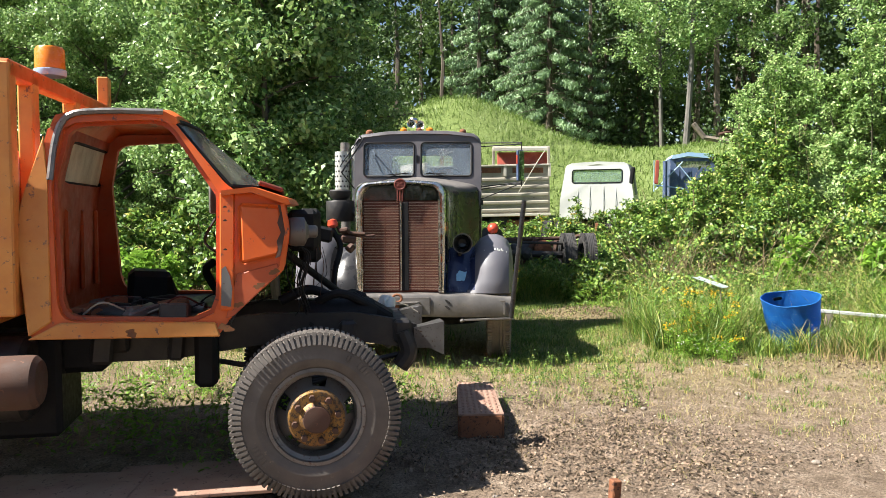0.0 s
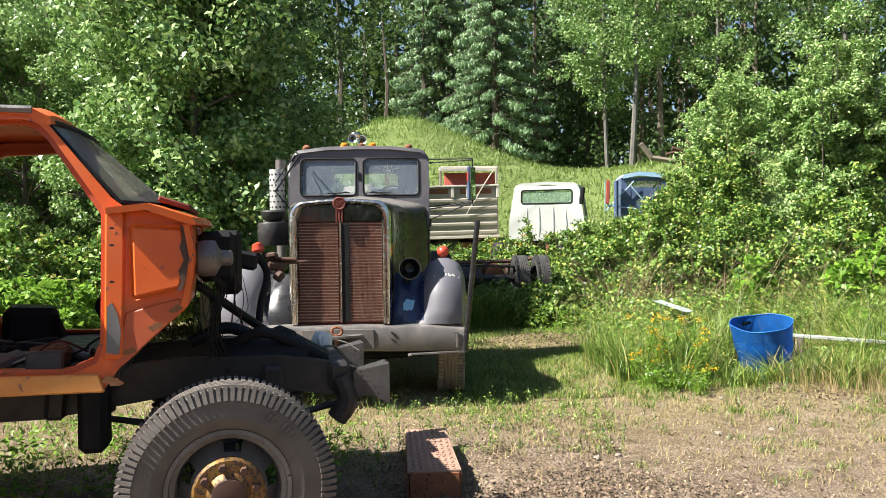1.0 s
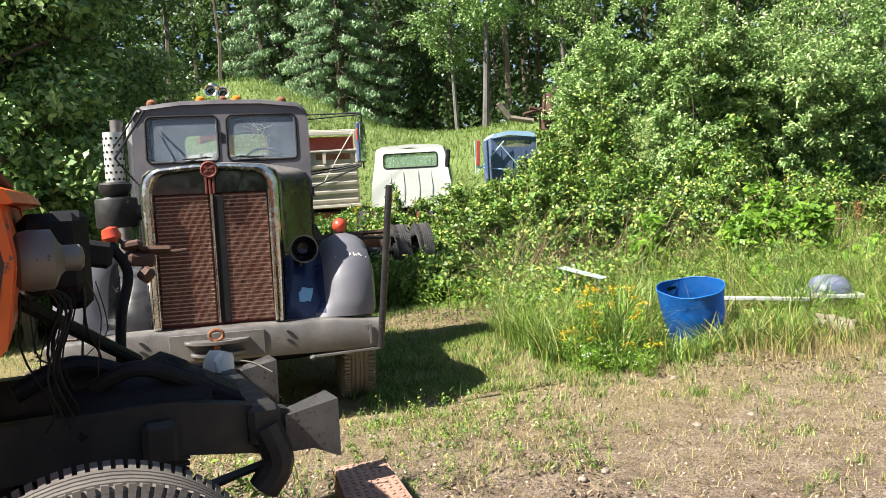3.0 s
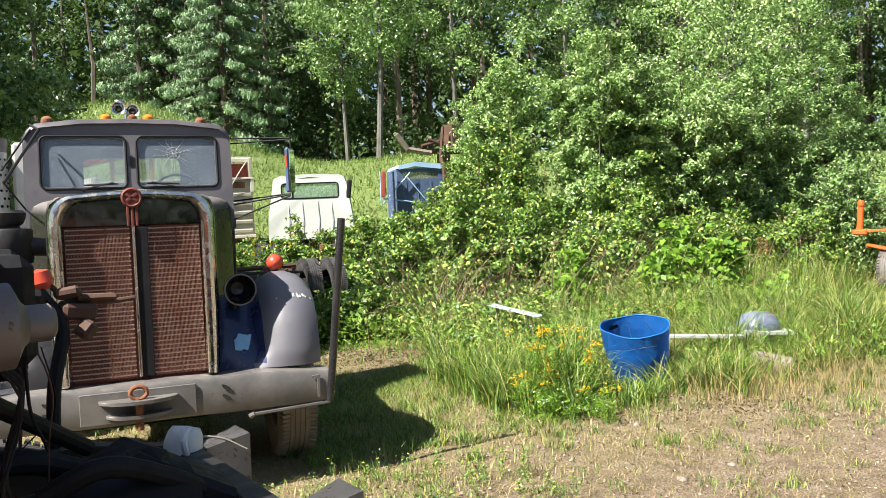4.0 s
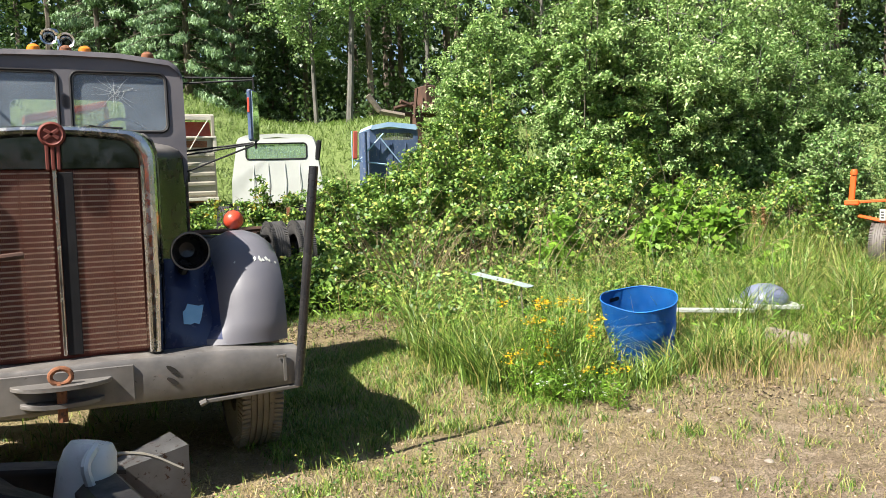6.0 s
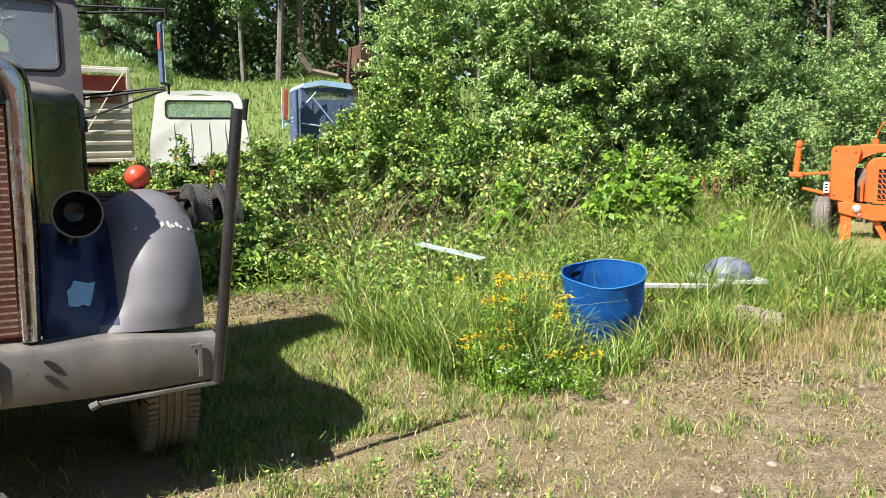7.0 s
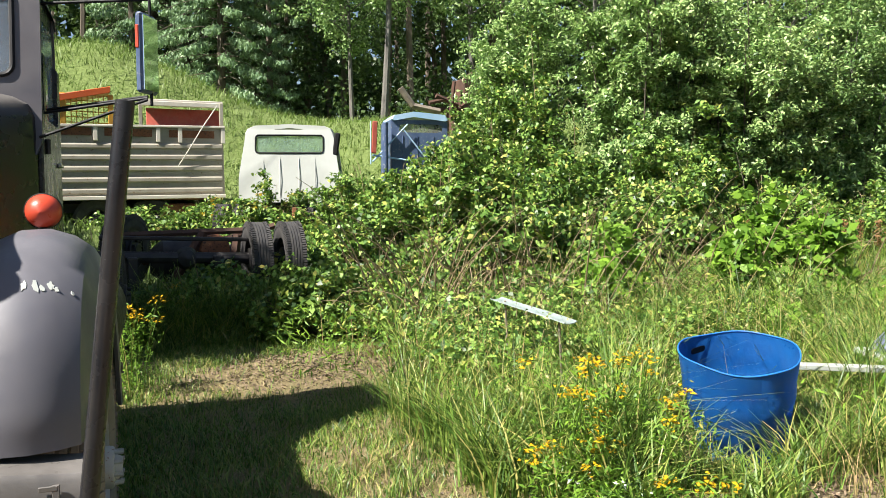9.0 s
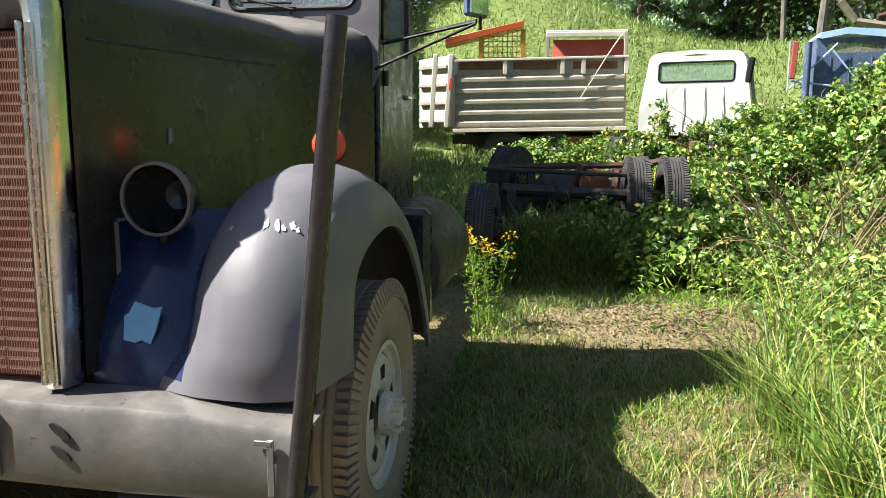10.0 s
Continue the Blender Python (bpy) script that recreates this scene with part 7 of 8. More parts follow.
    prism(bm, [(0.62, 0.53), (0.74, 0.57), (0.92, 0.55), (0.90, 0.49), (0.70, 0.48)], lambda a, b, d: (a, -0.0905 - d, b), 0.0, 0.002)
    part("tow_slot", bm, RUBBER_DARK, bp)
    bm = B()
    lathe(bm, [(0.001, -0.02), (0.04, -0.016), (0.062, 0.0), (0.074, 0.02), (0.074, 0.06), (0.03, 0.08)], (0.17, -0.12, 0.64), (0, 1, 0), 20)
    part("headlamp", bm, LENS, bp, "round glass headlamp")
    bm = B()
    lathe(bm, [(0.001, -0.02), (0.03, -0.016), (0.05, 0.0), (0.05, 0.05)], (0.22, -0.11, 0.52), (0, 1, 0), 16)
    part("marker_lamp", bm, RED_PAINT, bp)
    for k in range(9):
        bm = B()
        box(bm, (0.80 + 0.06 * k, -0.092, 0.40), (0.035, 0.004, 0.028))
        part("lettering_bar", bm, MID_STEEL, bp, "unreadable dark lettering bars")
    for c, sz, rot in (((0.02, 0.0, 0.26), (0.17, 0.10, 0.60), (0, 0, 0)), ((0.55, 0.02, 0.27), (0.10, 0.06, 0.42), (0, -28, 0))):
        bm = B()
        box(bm, c, sz, rot, 0.012)
        part("leg", bm, ORANGE_NEW, T)
    bm = B()
    box(bm, (1.2, 0.35, 0.32), (1.5, 0.5, 0.24), (0, 0, 0), 0.03)
    part("under_frame", bm, RUBBER_DARK, T)
    bm = B()
    box(bm, (-0.55, 0.5, 1.22), (0.7, 0.05, 0.05), (0, -3, 0), 0.008)
    box(bm, (-0.80, 0.48, 1.20), (0.24, 0.14, 0.10), (0, 0, 0), 0.02)
    box(bm, (-0.79, 0.5, 1.48), (0.10, 0.08, 0.52), (0, 4, 0), 0.018)
    lathe(bm, [(0.001, -0.05), (0.06, -0.05), (0.065, 0), (0.05, 0.05), (0.001, 0.06)], (-0.77, 0.5, 1.75), (0, 0, 1), 12)
    part("boom_arm", bm, ORANGE_NEW, T)
    bm = B()
    box(bm, (-0.30, 0.30, 0.98), (0.10, 0.02, 0.2), (0, 0, -20), 0.004)
    dp = part("decal_plate", bm, WHITE, T)
    for z in (0.93, 0.98, 1.03):
        bm = B()
        box(bm, (-0.303, 0.288, z), (0.05, 0.004, 0.022), (0, 0, -20))
        part("decal_bar", bm, RUBBER_DARK, dp)
    bm = B()
    box(bm, (-0.45, 0.5, 0.90), (0.5, 0.35, 0.05), (0, 14, 0), 0.012)
    part("mudguard", bm, ORANGE_NEW, T)
    wheel(T, (-0.30, 0.55, 0.42), 80, 0.46, 0.30, 0.22, DARK_STEEL, DARK_STEEL, 0.03, RUBBER)
    wheel(T, (2.4, 0.55, 0.42), 0, 0.44, 0.26, 0.22, ORANGE_NEW, ORANGE_NEW)
    wheel(T, (1.2, 2.4, 0.5), 0, 0.5, 0.3, 0.24, ORANGE_NEW, ORANGE_NEW)
    bm = B()
    box(bm, (1.2, 1.5, 0.75), (0.9, 1.9, 0.5), (0, 0, 0), 0.05)
    part("chassis", bm, ORANGE_NEW, T)

orange_machine()

# ---- the woods ----
def build_woods():
    rnd = random.Random(3)
    kinds = [broad_tree(rnd, 7.5, 3.3, 0.02, n, 0.12, 0.075, LEAF_DECID, BARK, 0.13, 52, 0.56) for n in (60000, 60000, 26000)]
    spots = [(-3.7, 8.0, 0.78), (-4.9, 11.5, 0.8), (-7.9, 9.2, 0.82), (-11.3, 9.4, 0.9), (-9.2, 13.0, 1.05), (-7.6, 17.0, 1.1), (-12.5, 14.5, 1.2), (-9.4, 18.5, 1.15), (-14.0, 20.5, 1.6),
             (-9.0, 24.5, 1.2), (-10.5, 26.0, 1.75), (-15.5, 12.0, 0.9)]
    first = {}
    for i, (x, y, s) in enumerate(spots):
        k = i % 2 if i < 5 else 2
        m = pose(x, y, float(ground_z(x, y)) - 0.1, 0, 0, 70 * i) @ Matrix.Scale(s, 4)
        if k not in first:
            first[k] = plant_tree("broadleaf_tree", "leafy green broadleaf tree at the wood's edge", (x, y), kinds[k], 0.16 if k == 2 else 0.105, 0.10 if k == 2 else 0.062, LEAF_DECID, BARK, "trees behind the trucks", 70 * i)
            first[k].scale = (s, s, s)
        else:
            c = first[k].copy()
            made = {first[k]: c}
            scene.collection.objects.link(c)
            for ch in first[k].children:
                q = ch.copy()
                scene.collection.objects.link(q)
                q.parent = c
            c.matrix_basis = m
    # Two trees added where their crowns throw shade onto the lane.
    tr = broad_tree(rnd, 7.2, 1.3, 0.12, 24000, 0.12, 0.075, LEAF_DECID, BARK, 0.09, 34, 0.6)
    plant_tree("slender_tree", "slender leafy tree added beside the dark truck to shade the lane", (-2.75, 4.9), tr, 0.12, 0.075, LEAF_DECID, BARK, "trees behind the trucks", 100)
    tr = broad_tree(rnd, 6.9, 1.7, 0.12, 26000, 0.12, 0.075, LEAF_DECID, BARK, 0.10, 34, 0.62)
    plant_tree("slender_tree", "slender leafy tree added beside the dark truck to shade the lane", (-3.1, 6.0), tr, 0.12, 0.075, LEAF_DECID, BARK, "trees behind the trucks", 30)
    tr = conifer(rnd, 15.0, 4.2, 52000)
    root = plant_tree("fir_tree", "tall pale green fir with drooping boughs", (4.6, 38), tr, 0.26, 0.075, NEEDLES, BARK, "firs behind the mound", 0, 1.5)
    for x, y, s in ((1.5, 43, 1.15), (10.0, 44, 1.05)):
        m = pose(x, y, float(ground_z(x, y)) - 0.1, 0, 0, 50 * x)
        copy_thing(root, m).scale = (s, s, s)
    # slim trees with bare lower trunks in front of the dark wood
    for i, (x, y, H, r) in enumerate(((9.68, 26.5, 13, 0.15), (10.4, 34.5, 12, 0.13), (16.0, 33, 14, 0.16), (21, 30, 13, 0.15), (26, 27, 13, 0.15), (31, 24, 12, 0.15))):
        tr = broad_tree(rnd, H, 3.0, 0.34, 13000, 0.15, 0.1, LEAF_DECID, BARK_PALE, r, 26, 0.9)
        plant_tree("slim_tree", "slim tall tree with a pale bare trunk", (x, y), tr, 0.16, 0.11, LEAF_DECID, BARK_PALE, "slim trees on the slope", 40 * i)
    # young trees over the brambles
    for i, (x, y, H, r) in enumerate(((16.2, 12.5, 8.5, 0.06), (14.9, 11.0, 7.5, 0.05))):
        tr = broad_tree(rnd, H, 2.2, 0.4, 9000, 0.09, 0.06, LEAF_SHRUB, BARK_PALE, r, 22, 0.6)
        plant_tree("young_tree", "thin young tree with a pale stem", (x, y), tr, 0.09, 0.06, LEAF_SHRUB, BARK_PALE, "young trees behind the thicket", 40 * i)
    # the far wood: one mass of trunks and leaves
    tk, blobs = B(), []
    for k in range(90):
        x = -34 + 90 * (k + rnd.random()) / 90
        y = 40 + 9 * rnd.random() + (x > 10) * -6 + (x > 24) * -8 + (x < -6) * -14
        z = float(ground_z(x, y))
        H = rnd.uniform(10, 16)
        tube(tk, [(x, y, z - 0.2), (x + rnd.gauss(0, 0.3), y, z + H * 0.6), (x, y, z + H)], [0.2, 0.13, 0.03], 5)
        for j in range(15):
            t = rnd.uniform(0.08, 1.0)
            r = rnd.uniform(0.8, 1.7)
            blobs.append(((x + rnd.gauss(0, 1.4), y + rnd.gauss(0, 1.2), z + t * H), (r, r, r * 0.75)))
    part("far_trunks", tk, BARK, None)
    ob = bpy.data.objects["far_trunks"]
    tagged(ob, "dark bare trunks of the wood on the slope", "woods", kind="stuff")
    P, out = blob_points(blobs, 130000, 0.5)
    tagged(leaves("far_woods", P, out, 0.26, 0.18, LEAF_SHADED), "dense woods on the slope, inner shade put into the leaf colour", "woods", kind="stuff")
    # the depth of the wood beyond, all round the clearing
    n = 60000
    a = RNG.uniform(-1.3, 1.5, n)
    d = RNG.uniform(52, 62, n)
    x, y = d * np.sin(a) * 1.15, d * np.cos(a) - 2
    P = np.stack([x, y, ground_z(x, y) + 26 * RNG.uniform(0, 1, n) ** 1.2 - 1], 1)
    tagged(leaves("deep_woods", P, np.tile((0, -1.0, 0.2), (n, 1)), 0.95, 0.7, LEAF_SHADED), "wood behind the clearing, its dark depth put into the leaf colour", "woods", kind="stuff")
    # Unseen leaf ring added behind the camera, kept low so chrome reflects sky.
    n = 16000
    a = RNG.uniform(1.5, 4.98, n)
    d = RNG.uniform(34, 46, n)
    x, y = d * np.sin(a), d * np.cos(a) - 2
    P = np.stack([x, y, ground_z(x, y) + 6.5 * RNG.uniform(0, 1, n) ** 1.2 - 1], 1)
    tagged(leaves("woods_behind", P, np.tile((0, 0, 0.6), (n, 1)), 1.3, 1.0, LEAF_SHADED), "unseen woods added behind the camera, kept low for reflections", "woods", kind="stuff")


build_woods()


def curve_at(P0, P1, P2, t):
    t = t[:, None]
    return P0 * (1 - t) ** 2 + 2 * P1 * t * (1 - t) + P2 * t * t


def canes(name, P0, P1, P2, r, material, parent=None, seg=6):
    """Thin three-sided canes along bent lines, tapering to the tip."""
    n = len(P0)
    rows = []
    ang = RNG.uniform(0, 6.28, n)
    for k in range(seg + 1):
        c = curve_at(P0, P1, P2, np.full(n, k / seg))
        w = (r * (1 - 0.75 * k / seg))[:, None]
        for s in range(3):
            a = ang + 2.094 * s
            rows.append(c + w * np.stack([np.cos(a), np.sin(a), 0.5 * np.sin(a + 1)], 1))
    v = np.stack(rows, axis=1).reshape(-1, 3)
    q = np.array([[3 * k + s, 3 * k + (s + 1) % 3, 3 * k + 3 + (s + 1) % 3, 3 * k + 3 + s] for k in range(seg) for s in range(3)])
    quads = (np.arange(n)[:, None, None] * 3 * (seg + 1) + q[None]).reshape(-1, 4)
    me = fast_mesh(name, v, quads)
    me.materials.append(material)
    ob = new(name, me)
    ob.parent = parent
    return ob


def bramble(at, rx, ry, h, n, leaf, width, mat, name, label, group, per=0.75):
    """Arching canes over a mound, with sprays of leaves along them and bare dead canes between."""
    root = thing(name, label, "shrub", pose(at[0], at[1], float(ground_z(*at))), group)
    m = int(70 + 95 * rx * ry)
    q = np.sqrt(RNG.uniform(0, 1, m))
    a = RNG.uniform(0, 2 * math.pi, m)
    top = h * np.sqrt(1.02 - 0.9 * q * q) * RNG.uniform(0.72, 1.14, m)
    tip = np.stack([rx * q * np.cos(a), ry * q * np.sin(a), top * RNG.uniform(0.45, 1.0, m)], 1)
    base = np.stack([tip[:, 0] * 0.35 + RNG.normal(0, 0.25 * rx, m), tip[:, 1] * 0.35 + RNG.normal(0, 0.25 * ry, m), np.full(m, -0.05)], 1)
    mid = base * 0.55 + tip * 0.45 + np.stack([RNG.normal(0, 0.12, m), RNG.normal(0, 0.12, m), top * RNG.uniform(0.35, 0.75, m)], 1)
    dead = RNG.uniform(0, 1, m) < 0.3
    tagged(canes("cane", base[~dead], mid[~dead], tip[~dead], np.full((~dead).sum(), 0.007), BARK, root), kind="stuff")
    tagged(canes("dead_cane", base[dead], mid[dead], tip[dead] * (1.05, 1.05, 1.0), np.full(dead.sum(), 0.009), DEAD, root), kind="stuff")
    live = np.flatnonzero(~dead)
    k = n // 4
    i = live[RNG.integers(0, len(live), k)]
    t = (RNG.uniform(0.22, 1.0, k) if h < 1.2 else RNG.uniform(0.40, 1.0, k)) ** per
    node = curve_at(base[i], mid[i], tip[i], t)
    P = np.repeat(node, 4, axis=0) + RNG.normal(0, 1, (4 * k, 3)) * (0.065, 0.065, 0.045)
    P[:, 2] = np.maximum(P[:, 2], 0.03)
    out = unit(P - (0, 0, 0.35 * h)) * 0.7
    tagged(leaves("foliage", P, out, leaf, width, mat, root, 0.85), kind="stuff")
    return root


def willow(at, rx, ry, h, n, leaf, width, mat, name, label, group, bark_mat):
    """Upright stems that fan out, side twigs, and leaves along the twigs."""
    root = thing(name, label, "shrub", pose(at[0], at[1], float(ground_z(*at))), group)
    m = 16
    a = RNG.uniform(0, 2 * math.pi, m)
    q = np.sqrt(RNG.uniform(0.02, 1, m)) * 0.75
    tip = np.stack([rx * q * np.cos(a), ry * q * np.sin(a), h * (1 - 0.35 * q ** 2) * RNG.uniform(0.75, 1.08, m)], 1)
    base = tip * (0.22, 0.22, 0) + RNG.normal(0, 0.1, (m, 3)) * (1, 1, 0) - (0, 0, 0.05)
    mid = base * 0.6 + tip * 0.4 + np.stack([tip[:, 0] * -0.1, tip[:, 1] * -0.1, 0.12 * tip[:, 2]], 1)
    tagged(canes("stem", base, mid, tip, RNG.uniform(0.02, 0.04, m), bark_mat, root, 8), kind="stuff")
    w = m * 26
    i = RNG.integers(0, m, w)
    t = RNG.uniform(0.10, 1.0, w)
    p0 = curve_at(base[i], mid[i], tip[i], t)
    b = RNG.uniform(0, 2 * math.pi, w)
    ln = RNG.uniform(0.35, 1.0, w) * (1.1 - 0.45 * t) * min(rx, 1.6) * 0.75
    p2 = p0 + np.stack([np.cos(b) * ln, np.sin(b) * ln, ln * RNG.uniform(-0.1, 0.9, w)], 1)
    p1 = (p0 + p2) / 2 + np.stack([np.zeros(w), np.zeros(w), 0.2 * ln], 1)
    tagged(canes("twig", p0, p1, p2, np.full(w, 0.007), bark_mat, root, 4), kind="stuff")
    j = RNG.integers(0, w, n // 3)
    node = curve_at(p0[j], p1[j], p2[j], RNG.uniform(0.15, 1.0, n // 3))
    P = np.repeat(node, 3, axis=0) + RNG.normal(0, 0.06, (3 * (n // 3), 3))
    P[:, 2] = np.maximum(P[:, 2], 0.05)
    tagged(leaves("foliage", P, unit(P - (0, 0, 0.3 * h)) * 0.6, leaf, width, mat, root, 0.85), kind="stuff")
    return root


def build_thicket():
    G = "thicket beside the yard"
    # tall willowy shrubs
    for x, y, rx, ry, h, n in ((9.6, 9.4, 1.7, 1.5, 5.6, 36000), (11.8, 9.2, 1.8, 1.6, 5.4, 34000), (8.3, 11.5, 1.5, 1.5, 5.2, 26000), (14.5, 9.6, 1.7, 1.6, 5.0, 26000), (17.5, 10.5, 2.0, 1.8, 5.5, 22000),
                               (20.5, 9.5, 2.0, 1.8, 5.0, 18000), (17.2, 6.8, 1.6, 1.3, 3.6, 12000), (20.0, 5.6, 1.8, 1.5, 4.5, 12000), (22.5, 3.5, 1.8, 1.6, 4.8, 10000), (13.2, 9.3, 1.2, 1.0, 4.2, 14000), (15.0, 7.6, 1.1, 1.0, 2.6, 9000)):
        willow((x, y), rx, ry, h, int(1.6 * n), 0.105, 0.042, LEAF_SHRUB if x < 12.5 else LEAF_DECID, "willow_shrub", "tall grey-green willow shrub in the thicket" if x < 12.5 else "dark green willow shrub behind the tractor", G, BARK if x < 12.5 else BARK_PALE)
    # bramble mounds
    for x, y, rx, ry, h, n in ((4.3, 7.2, 1.2, 1.1, 1.5, 9000), (5.6, 6.6, 1.4, 1.3, 1.75, 12000), (6.9, 7.8, 1.4, 1.3, 2.3, 13000), (6.6, 6.0, 1.2, 1.1, 1.55, 10000), (8.0, 6.2, 1.3, 1.2, 1.8, 12000),
                               (8.9, 7.4, 1.3, 1.2, 2.6, 13000), (3.5, 8.8, 1.0, 1.0, 1.0, 6000), (10.4, 7.0, 1.3, 1.2, 1.9, 11000), (5.4, 8.8, 1.3, 1.2, 2.15, 11000), (11.6, 7.4, 1.3, 1.2, 1.7, 9000),
                               (13.6, 8.0, 1.4, 1.2, 1.8, 8000), (4.0, 5.6, 0.7, 0.7, 0.75, 4500), (3.4, 12.0, 1.1, 0.8, 1.35, 6000), (5.0, 11.0, 1.2, 0.8, 1.75, 8000), (6.7, 9.6, 1.2, 1.0, 3.0, 12000), (6.0, 9.4, 0.8, 0.7, 2.45, 7000), (6.9, 11.0, 0.7, 0.5, 2.75, 5000), (5.75, 9.9, 0.6, 0.4, 1.95, 4500), (2.1, 6.75, 0.7, 0.35, 0.85, 1800), (2.95, 6.7, 0.5, 0.35, 0.9, 1800), (7.4, 9.4, 1.0, 0.9, 3.8, 9000), (3.0, 5.7, 0.7, 0.5, 0.85, 4000),
                               (2.2, 8.0, 0.8, 0.6, 0.75, 4500), (3.0, 7.0, 0.7, 0.6, 0.8, 4500), (2.6, 10.4, 0.9, 0.6, 0.8, 4000), (1.5, 6.6, 0.45, 0.3, 0.55, 1200), (2.3, 6.5, 0.5, 0.35, 0.6, 1500), (5.2, 5.3, 0.7, 0.6, 0.8, 4500), (5.25, 6.8, 0.6, 0.6, 2.65, 6000), (1.2, 13.6, 0.9, 0.5, 0.75, 4000), (2.4, 13.9, 0.9, 0.5, 0.8, 4000)):
        bramble((x, y), rx, ry, h, int(1.1 * n), 0.088, 0.056, LEAF_BRAMBLE, "bramble_bush", "tangled green bramble bush in the thicket", G)
    # bright young growth in front
    for x, y, h, n in ((8.0, 4.6, 1.75, 1300), (8.6, 4.4, 1.5, 1000), (7.3, 4.2, 1.2, 900), (8.9, 3.6, 0.8, 800), (6.9, 3.2, 0.6, 600), (6.1, 4.8, 1.3, 800)):
        bramble((x, y), 0.4, 0.4, h, n, 0.14, 0.10, LEAF_BRIGHT, "bright_sapling", "bright green leafy sapling before the thicket", G, 0.5)
    # left of the trucks
    for x, y, rx, ry, h, n in ((-2.6, 6.5, 1.2, 1.2, 1.5, 9000), (-4.2, 5.4, 1.5, 1.4, 1.9, 12000), (-6.0, 4.6, 1.5, 1.5, 2.2, 12000), (-8.0, 4.0, 1.6, 1.5, 2.3, 11000), (-4.6, 2.6, 1.2, 1.0, 1.3, 9000), (-6.6, 1.9, 1.3, 1.1, 1.4, 9000)):
        bramble((x, y), rx, ry, h, n, 0.10, 0.07, LEAF_BRIGHT if y < 3 else LEAF_BRAMBLE, "leafy_bush", "leafy green bush behind the orange truck", "bushes behind the orange truck")
    # long bare canes leaning out of the thicket
    m = 620
    x, y = RNG.uniform(3.6, 9.5, m), RNG.uniform(4.4, 7.0, m)
    b = on_ground(x, y)
    ln = RNG.uniform(0.7, 2.0, m)
    a = RNG.uniform(-2.9, -0.2, m)
    t = b + np.stack([np.cos(a) * ln * 0.7, np.sin(a) * ln * 0.45, ln * RNG.uniform(0.2, 0.95, m)], 1)
    p = (b + t) / 2 + np.stack([np.zeros(m), np.zeros(m), 0.35 * ln], 1)
    tagged(canes("dry_canes", b, p, t, RNG.uniform(0.006, 0.014, m), DEAD), "bare tan canes leaning out of the thicket", "weeds", kind="stuff")


build_thicket()


def build_grass():
    def scatter(n, x0, x1, y0, y1, keep):
        x, y = RNG.uniform(x0, x1, n * 3), RNG.uniform(y0, y1, n * 3)
        k = RNG.uniform(0, 1, n * 3) < keep(x, y)
        return x[k][:n], y[k][:n]

    def patchy(x, y, s=1.0):
        return 0.5 + 0.5 * np.sin(2.1 * s * x + 1.3 * np.sin(1.7 * s * y)) * np.sin(1.9 * s * y + 1.1 * np.sin(1.3 * s * x))

    # tall grass round the barrel and along the thicket
    def tall(x, y):
        left = np.exp(-((x - 3.65) / 0.75) ** 2 - ((y - 1.6) / 0.8) ** 2)
        band = 0.5 * sstep(2.9, 4.0, x) * sstep(1.6, 2.8, y) * (1 - sstep(4.8, 6.5, y))
        right = sstep(5.1, 5.7, x) * sstep(0.5, 1.4, y) * (1 - sstep(5.5, 7.5, y))
        ring = np.exp(-((x - 4.85) / 0.9) ** 2 - ((y - 1.9) / 0.6) ** 2)
        bare = np.maximum(np.exp(-((x - 4.7) / 0.55) ** 2 - ((y - 0.6) / 0.55) ** 2), 0.93 * sstep(8.8, 10.4, x + 0.5 * y - 1.0) * (1 - sstep(5.2, 6.2, y)))
        return np.clip(np.maximum(np.maximum(left, band), np.maximum(right, ring)) * (0.25 + 0.85 * patchy(x, y, 1.5)) * (1 - bare) * (1 - 0.9 * np.clip(1.6 * np.exp(-((x - 2.6) / 1.0) ** 2 - ((y - 4.15) / 0.75) ** 2), 0, 1)), 0, 1)

    def dirt(x, y):
        """Bare earth: the lane past the shadow, before the barrel, along the yard."""
        d = np.clip(1.6 * np.exp(-((x - 2.6) / 1.1) ** 2 - ((y - 4.15) / 0.75) ** 2), 0, 1)
        d = np.maximum(d, 0.9 * np.exp(-((x - 3.0) / 0.5) ** 2 - ((y + 0.2) / 0.8) ** 2))
        d = np.maximum(d, np.exp(-((x - 4.7) / 0.6) ** 2 - ((y - 0.5) / 0.6) ** 2))
        d = np.maximum(d, 0.95 * np.exp(-((x - 2.65) / 0.42) ** 2 - ((y - 0.95) / 0.75) ** 2))
        return d

    # tufts: blades gather round centres, shorter towards the yard
    def height(x, y):
        return (0.30 + 0.42 * sstep(0.2, 2.0, y) + 0.16 * sstep(5, 8, x) * sstep(0.5, 2, y)) * (1 - 0.66 * sstep(8.6, 10.4, x + 0.5 * y - 1.0) * (1 - sstep(5.2, 6.2, y)))

    for name, mat, n, k, w, spread, tallness, lean in (("tall_grass", GRASS, 460, 19000, 0.0105, 0.07, 1.05, 0.95), ("fine_grass", GRASS, 340, 9000, 0.006, 0.08, 0.95, 0.7), ("brown_grass", GRASS_BROWN, 400, 8000, 0.009, 0.09, 0.62, 1.1)):
        cx, cy = scatter(n, 2.2, 13.5, -1.0, 7.5, tall)
        i = RNG.integers(0, len(cx), k)
        x, y = cx[i] + RNG.normal(0, spread, k), cy[i] + RNG.normal(0, spread, k)
